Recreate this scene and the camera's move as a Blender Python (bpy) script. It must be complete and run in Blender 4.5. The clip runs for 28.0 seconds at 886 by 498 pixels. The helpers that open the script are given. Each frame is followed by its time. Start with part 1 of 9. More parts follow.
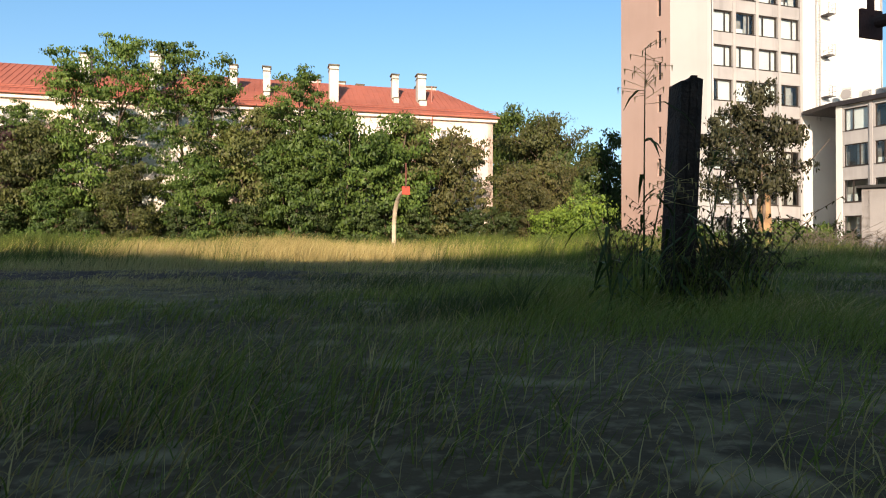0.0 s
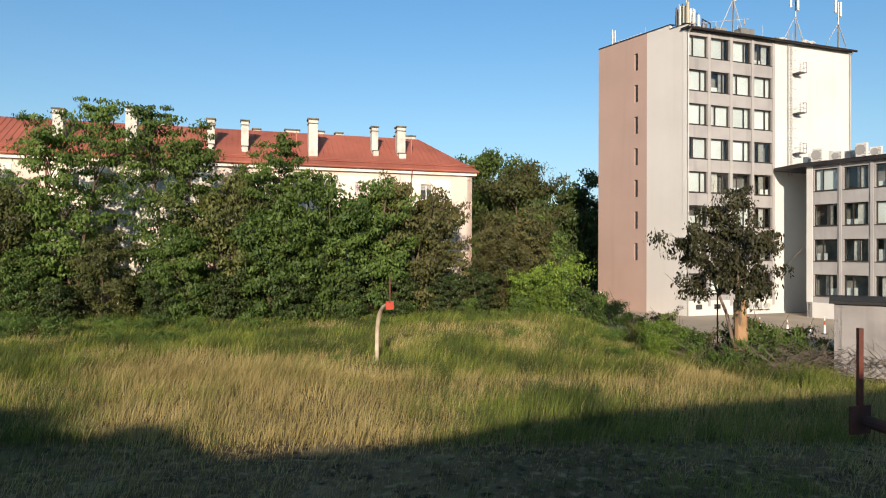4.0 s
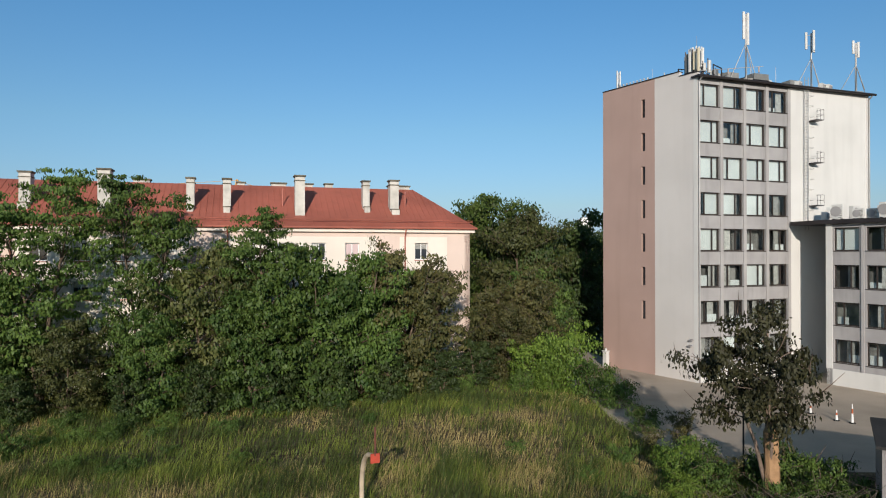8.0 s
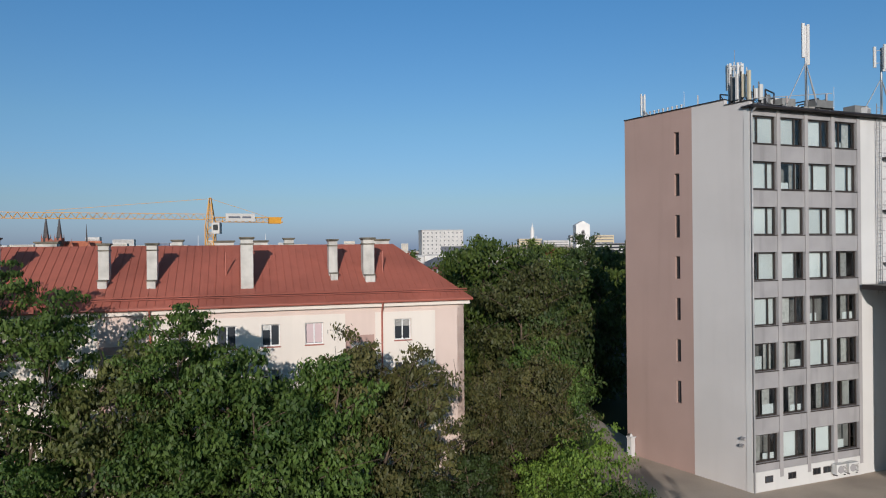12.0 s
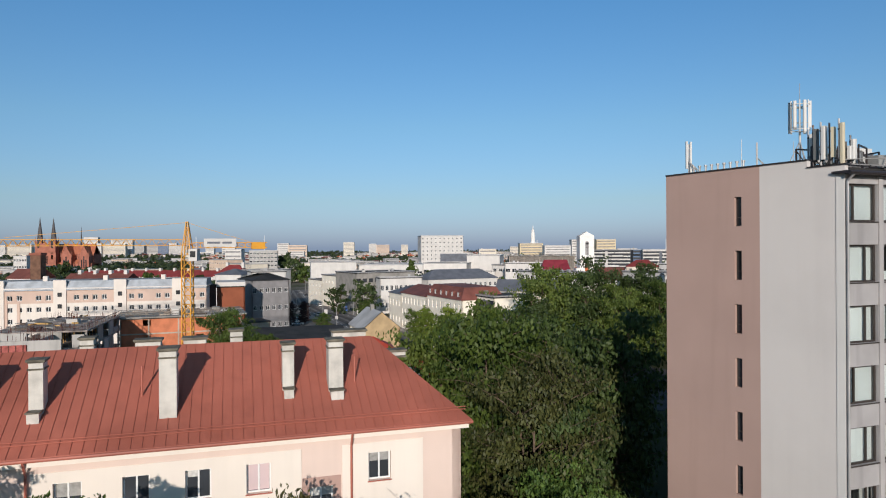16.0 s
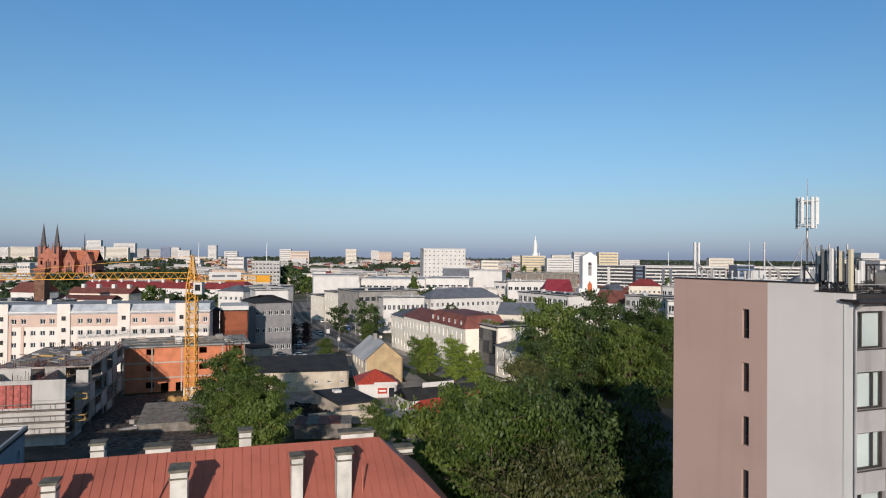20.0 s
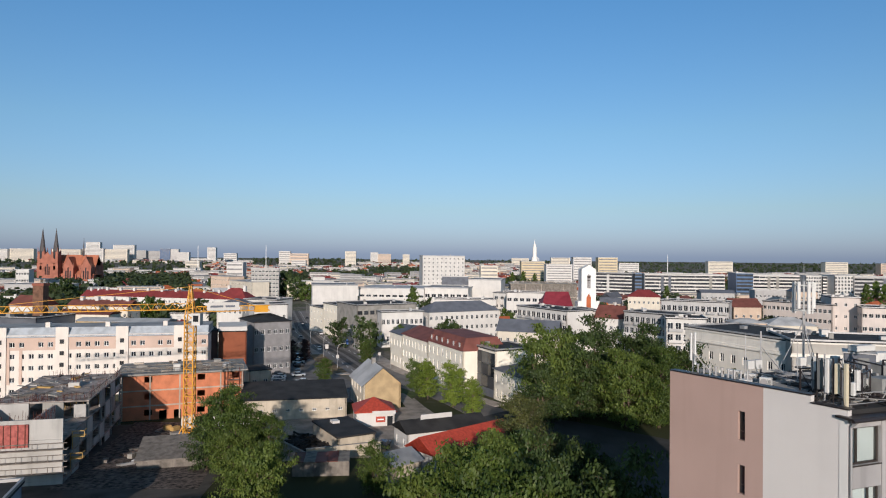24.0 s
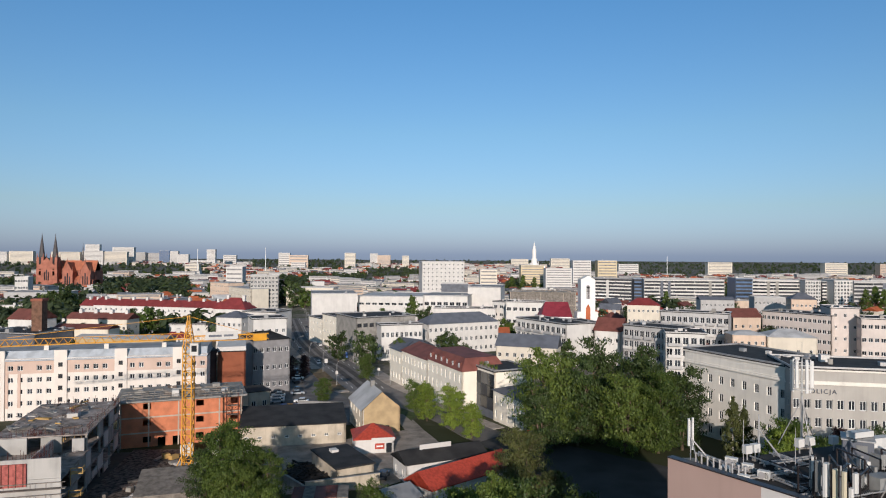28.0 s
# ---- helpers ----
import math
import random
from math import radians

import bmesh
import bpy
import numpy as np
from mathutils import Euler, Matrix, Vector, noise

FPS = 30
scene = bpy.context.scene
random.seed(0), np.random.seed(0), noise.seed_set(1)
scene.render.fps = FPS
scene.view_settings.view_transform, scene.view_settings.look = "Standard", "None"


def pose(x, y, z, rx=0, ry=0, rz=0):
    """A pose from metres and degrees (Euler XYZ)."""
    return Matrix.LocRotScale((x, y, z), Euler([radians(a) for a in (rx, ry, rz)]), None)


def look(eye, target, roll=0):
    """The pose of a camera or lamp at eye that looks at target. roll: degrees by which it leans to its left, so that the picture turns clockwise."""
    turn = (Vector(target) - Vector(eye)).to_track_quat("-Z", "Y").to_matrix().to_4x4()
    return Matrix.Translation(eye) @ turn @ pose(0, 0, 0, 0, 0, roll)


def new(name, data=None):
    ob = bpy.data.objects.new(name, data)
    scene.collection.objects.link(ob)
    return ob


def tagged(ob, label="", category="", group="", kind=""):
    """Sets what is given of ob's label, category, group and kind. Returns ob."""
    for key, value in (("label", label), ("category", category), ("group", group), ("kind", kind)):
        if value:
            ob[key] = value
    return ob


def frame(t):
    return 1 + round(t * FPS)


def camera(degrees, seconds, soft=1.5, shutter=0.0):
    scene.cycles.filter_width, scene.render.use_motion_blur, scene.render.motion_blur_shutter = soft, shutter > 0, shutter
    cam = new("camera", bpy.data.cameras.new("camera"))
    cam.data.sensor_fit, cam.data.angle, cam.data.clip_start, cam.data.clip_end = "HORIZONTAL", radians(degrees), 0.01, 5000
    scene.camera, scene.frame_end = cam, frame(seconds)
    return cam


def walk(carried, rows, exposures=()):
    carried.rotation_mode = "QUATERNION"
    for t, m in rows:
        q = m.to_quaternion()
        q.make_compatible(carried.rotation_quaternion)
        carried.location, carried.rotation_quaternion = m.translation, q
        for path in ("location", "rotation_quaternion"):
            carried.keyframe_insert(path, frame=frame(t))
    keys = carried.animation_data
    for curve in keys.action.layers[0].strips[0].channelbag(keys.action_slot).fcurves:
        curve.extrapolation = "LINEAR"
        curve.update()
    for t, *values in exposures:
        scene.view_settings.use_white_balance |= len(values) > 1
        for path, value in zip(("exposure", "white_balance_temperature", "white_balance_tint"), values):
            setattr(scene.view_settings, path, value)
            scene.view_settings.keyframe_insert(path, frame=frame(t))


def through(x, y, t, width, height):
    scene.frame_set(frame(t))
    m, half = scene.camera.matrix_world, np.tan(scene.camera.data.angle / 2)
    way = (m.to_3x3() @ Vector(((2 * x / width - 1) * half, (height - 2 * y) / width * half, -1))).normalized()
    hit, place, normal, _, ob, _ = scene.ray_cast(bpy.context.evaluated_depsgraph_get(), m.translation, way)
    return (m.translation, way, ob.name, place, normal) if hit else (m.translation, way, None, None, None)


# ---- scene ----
cam = camera(67.8, 28.0, soft=1.1)
METRES, EYE, TILT, LEAN, TURN = 56.0, 0.32, 0.45, 0.0, 0.0
ROWS = [
    (0.0, 0.0, 0.0, 0.0, 0.0, 0.0, 0.0),
    (0.5, 0.0004, -0.0016, 0.0074, -0.44, -0.04, 0.01),
    (1.0, -0.0001, -0.0031, 0.0161, -0.77, -0.02, -0.0),
    (1.5, -0.001, -0.0034, 0.0272, -0.81, -0.05, -0.06),
    (2.0, -0.002, -0.0028, 0.0401, -2.17, -0.05, -0.12),
    (2.5, -0.0035, -0.002, 0.0524, -2.21, -0.02, -0.18),
    (3.0, -0.0052, -0.0017, 0.0647, -2.19, -0.01, -0.22),
    (3.5, -0.0064, -0.002, 0.0776, -2.18, -0.03, -0.26),
    (5.5, -0.008, -0.0007, 0.1277, -2.2, -0.09, -0.24),
    (6.0, -0.0073, 0.0051, 0.1405, -2.2, -0.1, -0.26),
    (6.5, -0.0066, 0.0152, 0.1532, -2.24, -0.13, -0.22),
    (7.0, -0.0049, 0.0282, 0.1654, -2.26, -0.15, -0.14),
    (7.5, -0.0024, 0.0443, 0.1775, -2.25, -0.14, -0.04),
    (8.0, -0.0006, 0.0636, 0.1891, -2.29, -0.12, 0.02),
    (8.5, 0.0022, 0.0847, 0.2007, -2.29, -0.11, 0.09),
    (9.0, 0.0045, 0.108, 0.2121, -2.32, -0.08, 0.17),
    (9.5, 0.0058, 0.1331, 0.225, -2.4, -0.16, 0.22),
    (10.0, 0.0075, 0.1596, 0.2392, -2.5, -0.33, 0.24),
    (10.5, 0.0107, 0.1868, 0.2521, -2.51, -0.4, 0.37),
    (11.0, 0.0129, 0.2157, 0.2655, -2.6, -0.52, 0.41),
    (11.5, 0.0151, 0.2456, 0.2764, -2.7, -0.43, 0.54),
    (12.0, 0.0181, 0.2753, 0.2891, -2.77, -0.51, 0.56),
    (12.5, 0.0202, 0.3056, 0.3015, -2.9, -0.51, 0.57),
    (14.5, 0.0341, 0.4257, 0.3518, -2.82, -0.66, 0.61),
    (15.0, 0.0356, 0.457, 0.3643, -2.82, -0.6, 0.5),
    (15.5, 0.037, 0.4735, 0.3772, -2.84, -0.57, 0.44),
    (16.0, 0.0375, 0.4785, 0.3895, -2.76, -0.53, 0.35),
    (16.5, 0.0376, 0.4812, 0.402, -2.72, -0.43, 0.22),
    (17.0, 0.0368, 0.4817, 0.4147, -2.69, -0.33, 0.09),
    (17.5, 0.0354, 0.4803, 0.4277, -2.65, -0.25, -0.01),
    (18.0, 0.0339, 0.4787, 0.4408, -2.63, -0.15, -0.14),
    (18.5, 0.0331, 0.4768, 0.4546, -2.6, -0.08, -0.26),
    (19.0, 0.0313, 0.4749, 0.4684, -2.59, -0.03, -0.32),
    (19.5, 0.0296, 0.4742, 0.4818, -2.58, 0.01, -0.43),
    (20.0, 0.029, 0.474, 0.4949, -2.58, 0.04, -0.49),
    (20.5, 0.0284, 0.473, 0.5082, -2.58, 0.05, -0.54),
    (21.0, 0.028, 0.4729, 0.5212, -2.57, 0.08, -0.57),
    (21.5, 0.0283, 0.4736, 0.5345, -2.56, 0.09, -0.6),
    (22.0, 0.028, 0.473, 0.5477, -2.6, 0.12, -0.61),
    (22.5, 0.0298, 0.4732, 0.5607, -2.6, 0.12, -0.62),
    (24.5, 0.0319, 0.4745, 0.6134, -2.64, 0.09, -0.56),
    (25.0, 0.0322, 0.4751, 0.6263, -2.65, 0.08, -0.55),
    (25.5, 0.0326, 0.4758, 0.6389, -2.65, 0.08, -0.54),
    (26.0, 0.0331, 0.4757, 0.6515, -2.65, 0.08, -0.51),
    (26.5, 0.0334, 0.4754, 0.6646, -2.65, 0.07, -0.47),
    (27.0, 0.0344, 0.4756, 0.6766, -2.64, 0.06, -0.45),
    (27.5, 0.0351, 0.4769, 0.6886, -2.64, 0.07, -0.43),
    (28.0, 0.035, 0.4771, 0.7013, -2.66, 0.07, -0.39),
]
EXPOSURES = [(0.0, 0.9, 7900, 17), (0.5, 1.12, 7800, 20), (1.0, 1.27, 7650, 23), (2.0, 1.05, 7600, 22), (3.0, 0.66, 7800, 17), (3.5, 0.54, 7600, 15), (5.5, 0.18, 6900, 12), (7.0, 0.03, 6600, 11), (8.0, -0.03, 6500, 11), (10.0, -0.2, 6320, 12), (12.0, -0.32, 6150, 13), (14.5, -0.22, 6300, 13), (17.0, -0.08, 6450, 14), (19.0, -0.05, 6500, 15), (28.0, -0.05, 6500, 15)]
walk(cam, [(t, pose(0, 0, EYE, TILT, LEAN, TURN) @ pose(METRES * x, METRES * y, METRES * z, 90 + pitch, roll, yaw)) for t, x, y, z, yaw, pitch, roll in ROWS], EXPOSURES)

# ---- light ----
SUN_EL, SUN_HEAD = 15.3, 4.5     # elevation; heading of the shadows, degrees to the right of +y
world = bpy.data.worlds.new("world")
scene.world = world
world.use_nodes = True
wn = world.node_tree.nodes
sky = wn.new("ShaderNodeTexSky")
sky.sky_type, sky.sun_disc = "NISHITA", False
sky.sun_elevation, sky.sun_rotation = radians(SUN_EL), radians(180 + SUN_HEAD)
sky.air_density, sky.dust_density, sky.ozone_density = 1.2, 0.6, 2.0
# clear summer haze: the sky's blue deepens from the horizon upwards
wco, wsep, wramp, wmul = wn.new("ShaderNodeTexCoord"), wn.new("ShaderNodeSeparateXYZ"), wn.new("ShaderNodeValToRGB"), wn.new("ShaderNodeMix")
wmul.data_type, wmul.blend_type = "RGBA", "MULTIPLY"
wmul.inputs["Factor"].default_value = 1.0
el = wramp.color_ramp.elements
el[0].position, el[0].color = 0.0, (0.37, 0.56, 1.35, 1)
el[1].position, el[1].color = 0.36, (0.37, 0.68, 0.93, 1)
mid = el.new(0.18); mid.color = (0.45, 0.66, 0.87, 1)
high = el.new(0.75); high.color = (0.52, 0.58, 0.52, 1)
low = el.new(0.07); low.color = (0.44, 0.60, 0.93, 1)
wl = world.node_tree.links
wl.new(wco.outputs["Generated"], wsep.inputs[0]); wl.new(wsep.outputs["Z"], wramp.inputs[0])
wl.new(sky.outputs[0], wmul.inputs["A"]); wl.new(wramp.outputs[0], wmul.inputs["B"])
wl.new(wmul.outputs["Result"], wn["Background"].inputs[0])
wn["Background"].inputs[1].default_value = 0.145
sun = new("sun", bpy.data.lights.new("sun", "SUN"))
sun.data.energy, sun.data.angle, sun.data.color = 4.2, radians(0.6), (1.0, 0.91, 0.80)
hd = radians(SUN_HEAD)
sun.matrix_world = look((0, 0, 100), (math.sin(hd) * 100, math.cos(hd) * 100, 100 - 100 * math.tan(radians(SUN_EL))))

# ---- materials ----
def mat(name, colour, rough=0.8, metal=0.0, vary=0.12, scale=2.0, fine=40.0, bump=0.15, spec=0.4, tint=None, obj_vary=0.0, island=0.0, stain=0.0):
    """Surface with two scales of variation, relief, and optional change from object to object or piece to piece."""
    m = bpy.data.materials.new(name)
    m.use_nodes = True
    nt = m.node_tree
    n, l = nt.nodes, nt.links
    b = n["Principled BSDF"]
    b.inputs["Roughness"].default_value, b.inputs["Metallic"].default_value = rough, metal
    b.inputs["Specular IOR Level"].default_value = spec
    co = n.new("ShaderNodeNewGeometry")
    def nz(s, d):
        t = n.new("ShaderNodeTexNoise")
        t.inputs["Scale"].default_value, t.inputs["Detail"].default_value = s, d
        l.new(co.outputs["Position"], t.inputs["Vector"])
        return t
    big, small = nz(1.0 / scale, 3), nz(fine, 2)
    mix = n.new("ShaderNodeMix"); mix.data_type = "RGBA"
    c2 = tint or tuple(c * (1 - 2.2 * vary) for c in colour)
    mix.inputs["A"].default_value, mix.inputs["B"].default_value = (*colour, 1), (*c2, 1)
    ramp = n.new("ShaderNodeValToRGB")
    ramp.color_ramp.elements[0].position, ramp.color_ramp.elements[1].position = 0.38, 0.68
    l.new(big.outputs["Fac"], ramp.inputs[0])
    l.new(ramp.outputs[0], mix.inputs["Factor"])
    mul = n.new("ShaderNodeHueSaturation")
    l.new(mix.outputs["Result"], mul.inputs["Color"])
    val = n.new("ShaderNodeMath"); val.operation = "MULTIPLY_ADD"
    l.new(small.outputs["Fac"], val.inputs[0])
    val.inputs[1].default_value, val.inputs[2].default_value = 2 * vary, 1 - vary
    out = val.outputs[0]
    for amount, node, sock in ((obj_vary, "ShaderNodeObjectInfo", "Random"), (island, "ShaderNodeNewGeometry", "Random Per Island")):
        if amount:
            s = n.new(node)
            v = n.new("ShaderNodeMath"); v.operation = "MULTIPLY_ADD"
            l.new(s.outputs[sock], v.inputs[0])
            v.inputs[1].default_value, v.inputs[2].default_value = 2 * amount, 1 - amount
            k = n.new("ShaderNodeMath"); k.operation = "MULTIPLY"
            l.new(out, k.inputs[0]); l.new(v.outputs[0], k.inputs[1])
            out = k.outputs[0]
    if stain:
        sep = n.new("ShaderNodeMapping")
        l.new(co.outputs["Position"], sep.inputs["Vector"])
        sep.inputs["Scale"].default_value = (1.3, 1.3, 0.09)
        st = n.new("ShaderNodeTexNoise"); st.inputs["Scale"].default_value, st.inputs["Detail"].default_value = 1.0, 4
        l.new(sep.outputs[0], st.inputs["Vector"])
        v = n.new("ShaderNodeMapRange")
        v.inputs["From Min"].default_value, v.inputs["From Max"].default_value = 0.5, 0.8
        v.inputs["To Min"].default_value, v.inputs["To Max"].default_value = 1.0, 1.0 - stain
        l.new(st.outputs["Fac"], v.inputs["Value"])
        k = n.new("ShaderNodeMath"); k.operation = "MULTIPLY"
        l.new(out, k.inputs[0]); l.new(v.outputs[0], k.inputs[1])
        out = k.outputs[0]
    l.new(out, mul.inputs["Value"])
    l.new(mul.outputs[0], b.inputs["Base Color"])
    if bump:
        bp = n.new("ShaderNodeBump")
        bp.inputs["Strength"].default_value, bp.inputs["Distance"].default_value = bump, 0.02
        l.new(small.outputs["Fac"], bp.inputs["Height"])
        l.new(bp.outputs[0], b.inputs["Normal"])
    return m


def leaf_mat(name, c1, c2, through=0.35):
    """Leaves: two greens by piece, some light passing through."""
    m = bpy.data.materials.new(name)
    m.use_nodes = True
    n, l = m.node_tree.nodes, m.node_tree.links
    b = n["Principled BSDF"]
    b.inputs["Roughness"].default_value, b.inputs["Specular IOR Level"].default_value = 0.55, 0.3
    g = n.new("ShaderNodeNewGeometry")
    mix = n.new("ShaderNodeMix"); mix.data_type = "RGBA"
    mix.inputs["A"].default_value, mix.inputs["B"].default_value = (*c1, 1), (*c2, 1)
    t = n.new("ShaderNodeTexNoise"); t.inputs["Scale"].default_value = 0.35; t.inputs["Detail"].default_value = 3
    l.new(g.outputs["Position"], t.inputs["Vector"])
    a = n.new("ShaderNodeMath"); a.operation = "MULTIPLY_ADD"
    l.new(t.outputs["Fac"], a.inputs[0]); a.inputs[1].default_value = 1.6; a.inputs[2].default_value = -0.65
    s = n.new("ShaderNodeMath"); s.operation = "MULTIPLY_ADD"; s.use_clamp = True
    l.new(g.outputs["Random Per Island"], s.inputs[0]); s.inputs[1].default_value = 0.7
    l.new(a.outputs[0], s.inputs[2])
    l.new(s.outputs[0], mix.inputs["Factor"])
    o = n.new("ShaderNodeObjectInfo")
    h = n.new("ShaderNodeHueSaturation")
    v = n.new("ShaderNodeMath"); v.operation = "MULTIPLY_ADD"
    l.new(o.outputs["Random"], v.inputs[0]); v.inputs[1].default_value = 0.4; v.inputs[2].default_value = 0.8
    l.new(mix.outputs["Result"], h.inputs["Color"]); l.new(v.outputs[0], h.inputs["Value"])
    l.new(h.outputs[0], b.inputs["Base Color"])
    tr = n.new("ShaderNodeBsdfTranslucent")
    l.new(h.outputs[0], tr.inputs["Color"])
    mx = n.new("ShaderNodeMixShader"); mx.inputs[0].default_value = through
    l.new(b.outputs[0], mx.inputs[1]); l.new(tr.outputs[0], mx.inputs[2])
    l.new(mx.outputs[0], n["Material Output"].inputs["Surface"])
    return m


def glass_mat(name):
    """A clear pane: seen through straight on, mirroring at a slant."""
    m = bpy.data.materials.new(name)
    m.use_nodes = True
    n, l = m.node_tree.nodes, m.node_tree.links
    gl = n.new("ShaderNodeBsdfGlossy"); gl.inputs["Roughness"].default_value = 0.02
    tr = n.new("ShaderNodeBsdfTransparent"); tr.inputs[0].default_value = (0.86, 0.9, 0.9, 1)
    lw = n.new("ShaderNodeLayerWeight"); lw.inputs["Blend"].default_value = 0.5
    pw = n.new("ShaderNodeMath"); pw.operation = "POWER"; pw.inputs[1].default_value = 4.0
    fr = n.new("ShaderNodeMath"); fr.operation = "MULTIPLY_ADD"; fr.inputs[1].default_value, fr.inputs[2].default_value = 0.85, 0.09
    l.new(lw.outputs["Facing"], pw.inputs[0]); l.new(pw.outputs[0], fr.inputs[0])
    mx = n.new("ShaderNodeMixShader")
    l.new(fr.outputs[0], mx.inputs[0]); l.new(tr.outputs[0], mx.inputs[1]); l.new(gl.outputs[0], mx.inputs[2])
    l.new(mx.outputs[0], n["Material Output"].inputs["Surface"])
    return m


M = {}
M["pane"] = glass_mat("pane_glass")
M["dark_glass"] = mat("dark_glass", (0.04, 0.045, 0.052), 0.06, vary=0.2, scale=3, bump=0, spec=0.45, obj_vary=0.6)
M["room"] = mat("room_interior", (0.25, 0.24, 0.225), 0.9, vary=0.25, scale=1.2, obj_vary=0.6)
M["blind"] = mat("roller_blind", (0.74, 0.76, 0.73), 0.8, vary=0.05, obj_vary=0.12)
M["curtain"] = mat("curtain_cloth", (0.52, 0.5, 0.46), 0.9, vary=0.15, scale=0.3, obj_vary=0.3)
M["plaster_white"] = mat("white_plaster", (0.65, 0.635, 0.605), 0.85, vary=0.04, scale=4, stain=0.08)
M["plaster_grey"] = mat("light_grey_plaster", (0.62, 0.585, 0.555), 0.85, vary=0.03, scale=4, stain=0.04)
M["plaster_rose"] = mat("dusty_rose_plaster", (0.435, 0.30, 0.255), 0.85, vary=0.04, scale=5, stain=0.08)
M["plaster_blue"] = mat("blue_grey_plaster", (0.36, 0.38, 0.45), 0.85, vary=0.05, scale=4)
M["spandrel"] = mat("grey_spandrel_render", (0.36, 0.345, 0.34), 0.85, vary=0.07, scale=2, stain=0.25)
M["pilaster"] = mat("grey_pilaster_render", (0.39, 0.37, 0.36), 0.85, vary=0.06, scale=2, stain=0.2)
M["frame_dark"] = mat("dark_brown_frame", (0.045, 0.035, 0.03), 0.5, vary=0.1)
M["frame_white"] = mat("white_frame", (0.78, 0.78, 0.76), 0.45, vary=0.03)
M["gutter"] = mat("dark_sheet_metal", (0.06, 0.05, 0.05), 0.4, metal=0.5, vary=0.15)
M["zinc"] = mat("galvanised_metal", (0.45, 0.44, 0.43), 0.55, metal=0.5, vary=0.1)
M["antenna"] = mat("white_antenna_plastic", (0.64, 0.63, 0.6), 0.5, vary=0.04, obj_vary=0.08)
M["bitumen"] = mat("bitumen_felt", (0.036, 0.034, 0.033), 0.85, vary=0.25, scale=3, bump=0.3)
M["slab_beige"] = mat("beige_concrete", (0.50, 0.42, 0.34), 0.9, vary=0.12, scale=2.0, bump=0.3)
# dark brown holds the shade of a side wall beside the rust wall
M["brown_shade_wall"] = mat("brown_shade_render", (0.075, 0.038, 0.032), 0.9, vary=0.1, scale=2.0)
M["concrete"] = mat("raw_concrete", (0.33, 0.31, 0.28), 0.9, vary=0.14, scale=2.5, bump=0.3, stain=0.25)
M["pink_wall"] = mat("pale_pink_plaster", (0.72, 0.57, 0.49), 0.85, vary=0.04, scale=4, stain=0.06)
M["cream_wall"] = mat("cream_plaster", (0.80, 0.72, 0.63), 0.85, vary=0.03, scale=4, stain=0.06)
M["red_roof"] = mat("red_sheet_roof", (0.44, 0.138, 0.095), 0.5, vary=0.12, scale=5, bump=0.05, stain=0.15)
M["chimney"] = mat("weathered_chimney_plaster", (0.62, 0.59, 0.53), 0.9, vary=0.12, scale=0.8, bump=0.3, stain=0.35)
M["lichen_cap"] = mat("lichen_covered_concrete", (0.19, 0.17, 0.13), 0.95, vary=0.25, scale=0.5, bump=0.4)
M["curtain_net"] = mat("net_curtain", (0.5, 0.49, 0.46), 0.9, vary=0.15, scale=0.2, obj_vary=0.3)
M["curtain_rose"] = mat("rose_blind", (0.6, 0.47, 0.47), 0.85, vary=0.06, obj_vary=0.15)
M["stair_rose"] = mat("dusky_rose_plaster", (0.46, 0.30, 0.25), 0.85, vary=0.05, scale=4, stain=0.05)
M["cabinet_grey"] = mat("grey_cabinet_paint", (0.24, 0.24, 0.23), 0.6, vary=0.1, scale=0.6, obj_vary=0.25, stain=0.15)
M["asphalt"] = mat("asphalt", (0.05, 0.05, 0.05), 0.9, vary=0.2, scale=6, bump=0.3)
M["rust"] = mat("rusty_steel", (0.16, 0.045, 0.03), 0.8, vary=0.25, scale=0.4, bump=0.4, tint=(0.07, 0.03, 0.025))
M["wood_dark"] = mat("weathered_dark_wood", (0.075, 0.045, 0.035), 0.9, vary=0.3, scale=0.15, fine=60, bump=0.8)
M["pole_cream"] = mat("flaking_cream_paint", (0.62, 0.5, 0.36), 0.7, vary=0.15, scale=0.6, stain=0.3)
M["red_paint"] = mat("faded_red_paint", (0.5, 0.07, 0.04), 0.6, vary=0.15, scale=0.5)
M["bark"] = mat("bark", (0.16, 0.115, 0.08), 0.95, vary=0.25, scale=0.5, fine=25, bump=0.8)
M["bark_white"] = mat("white_birch_bark", (0.5, 0.47, 0.42), 0.9, vary=0.3, scale=0.4, bump=0.3)
M["bark_grey"] = mat("grey_bark", (0.22, 0.16, 0.12), 0.95, vary=0.25, scale=0.5, fine=25, bump=0.8)
M["bark_pale"] = mat("stripped_pale_bark", (0.42, 0.25, 0.13), 0.9, vary=0.2, scale=0.5, bump=0.5)
M["leaf_dark"] = leaf_mat("leaves_dark", (0.026, 0.046, 0.014), (0.07, 0.105, 0.026), 0.25)
M["leaf_mid"] = leaf_mat("leaves_mid", (0.04, 0.075, 0.015), (0.12, 0.17, 0.03), 0.3)
M["leaf_light"] = leaf_mat("leaves_light", (0.10, 0.16, 0.022), (0.22, 0.28, 0.04))
M["leaf_brown"] = leaf_mat("leaves_brownish", (0.037, 0.047, 0.016), (0.14, 0.128, 0.042), 0.25)
M["leaf_feather"] = leaf_mat("leaves_feathery", (0.04, 0.082, 0.016), (0.14, 0.212, 0.042), 0.3)
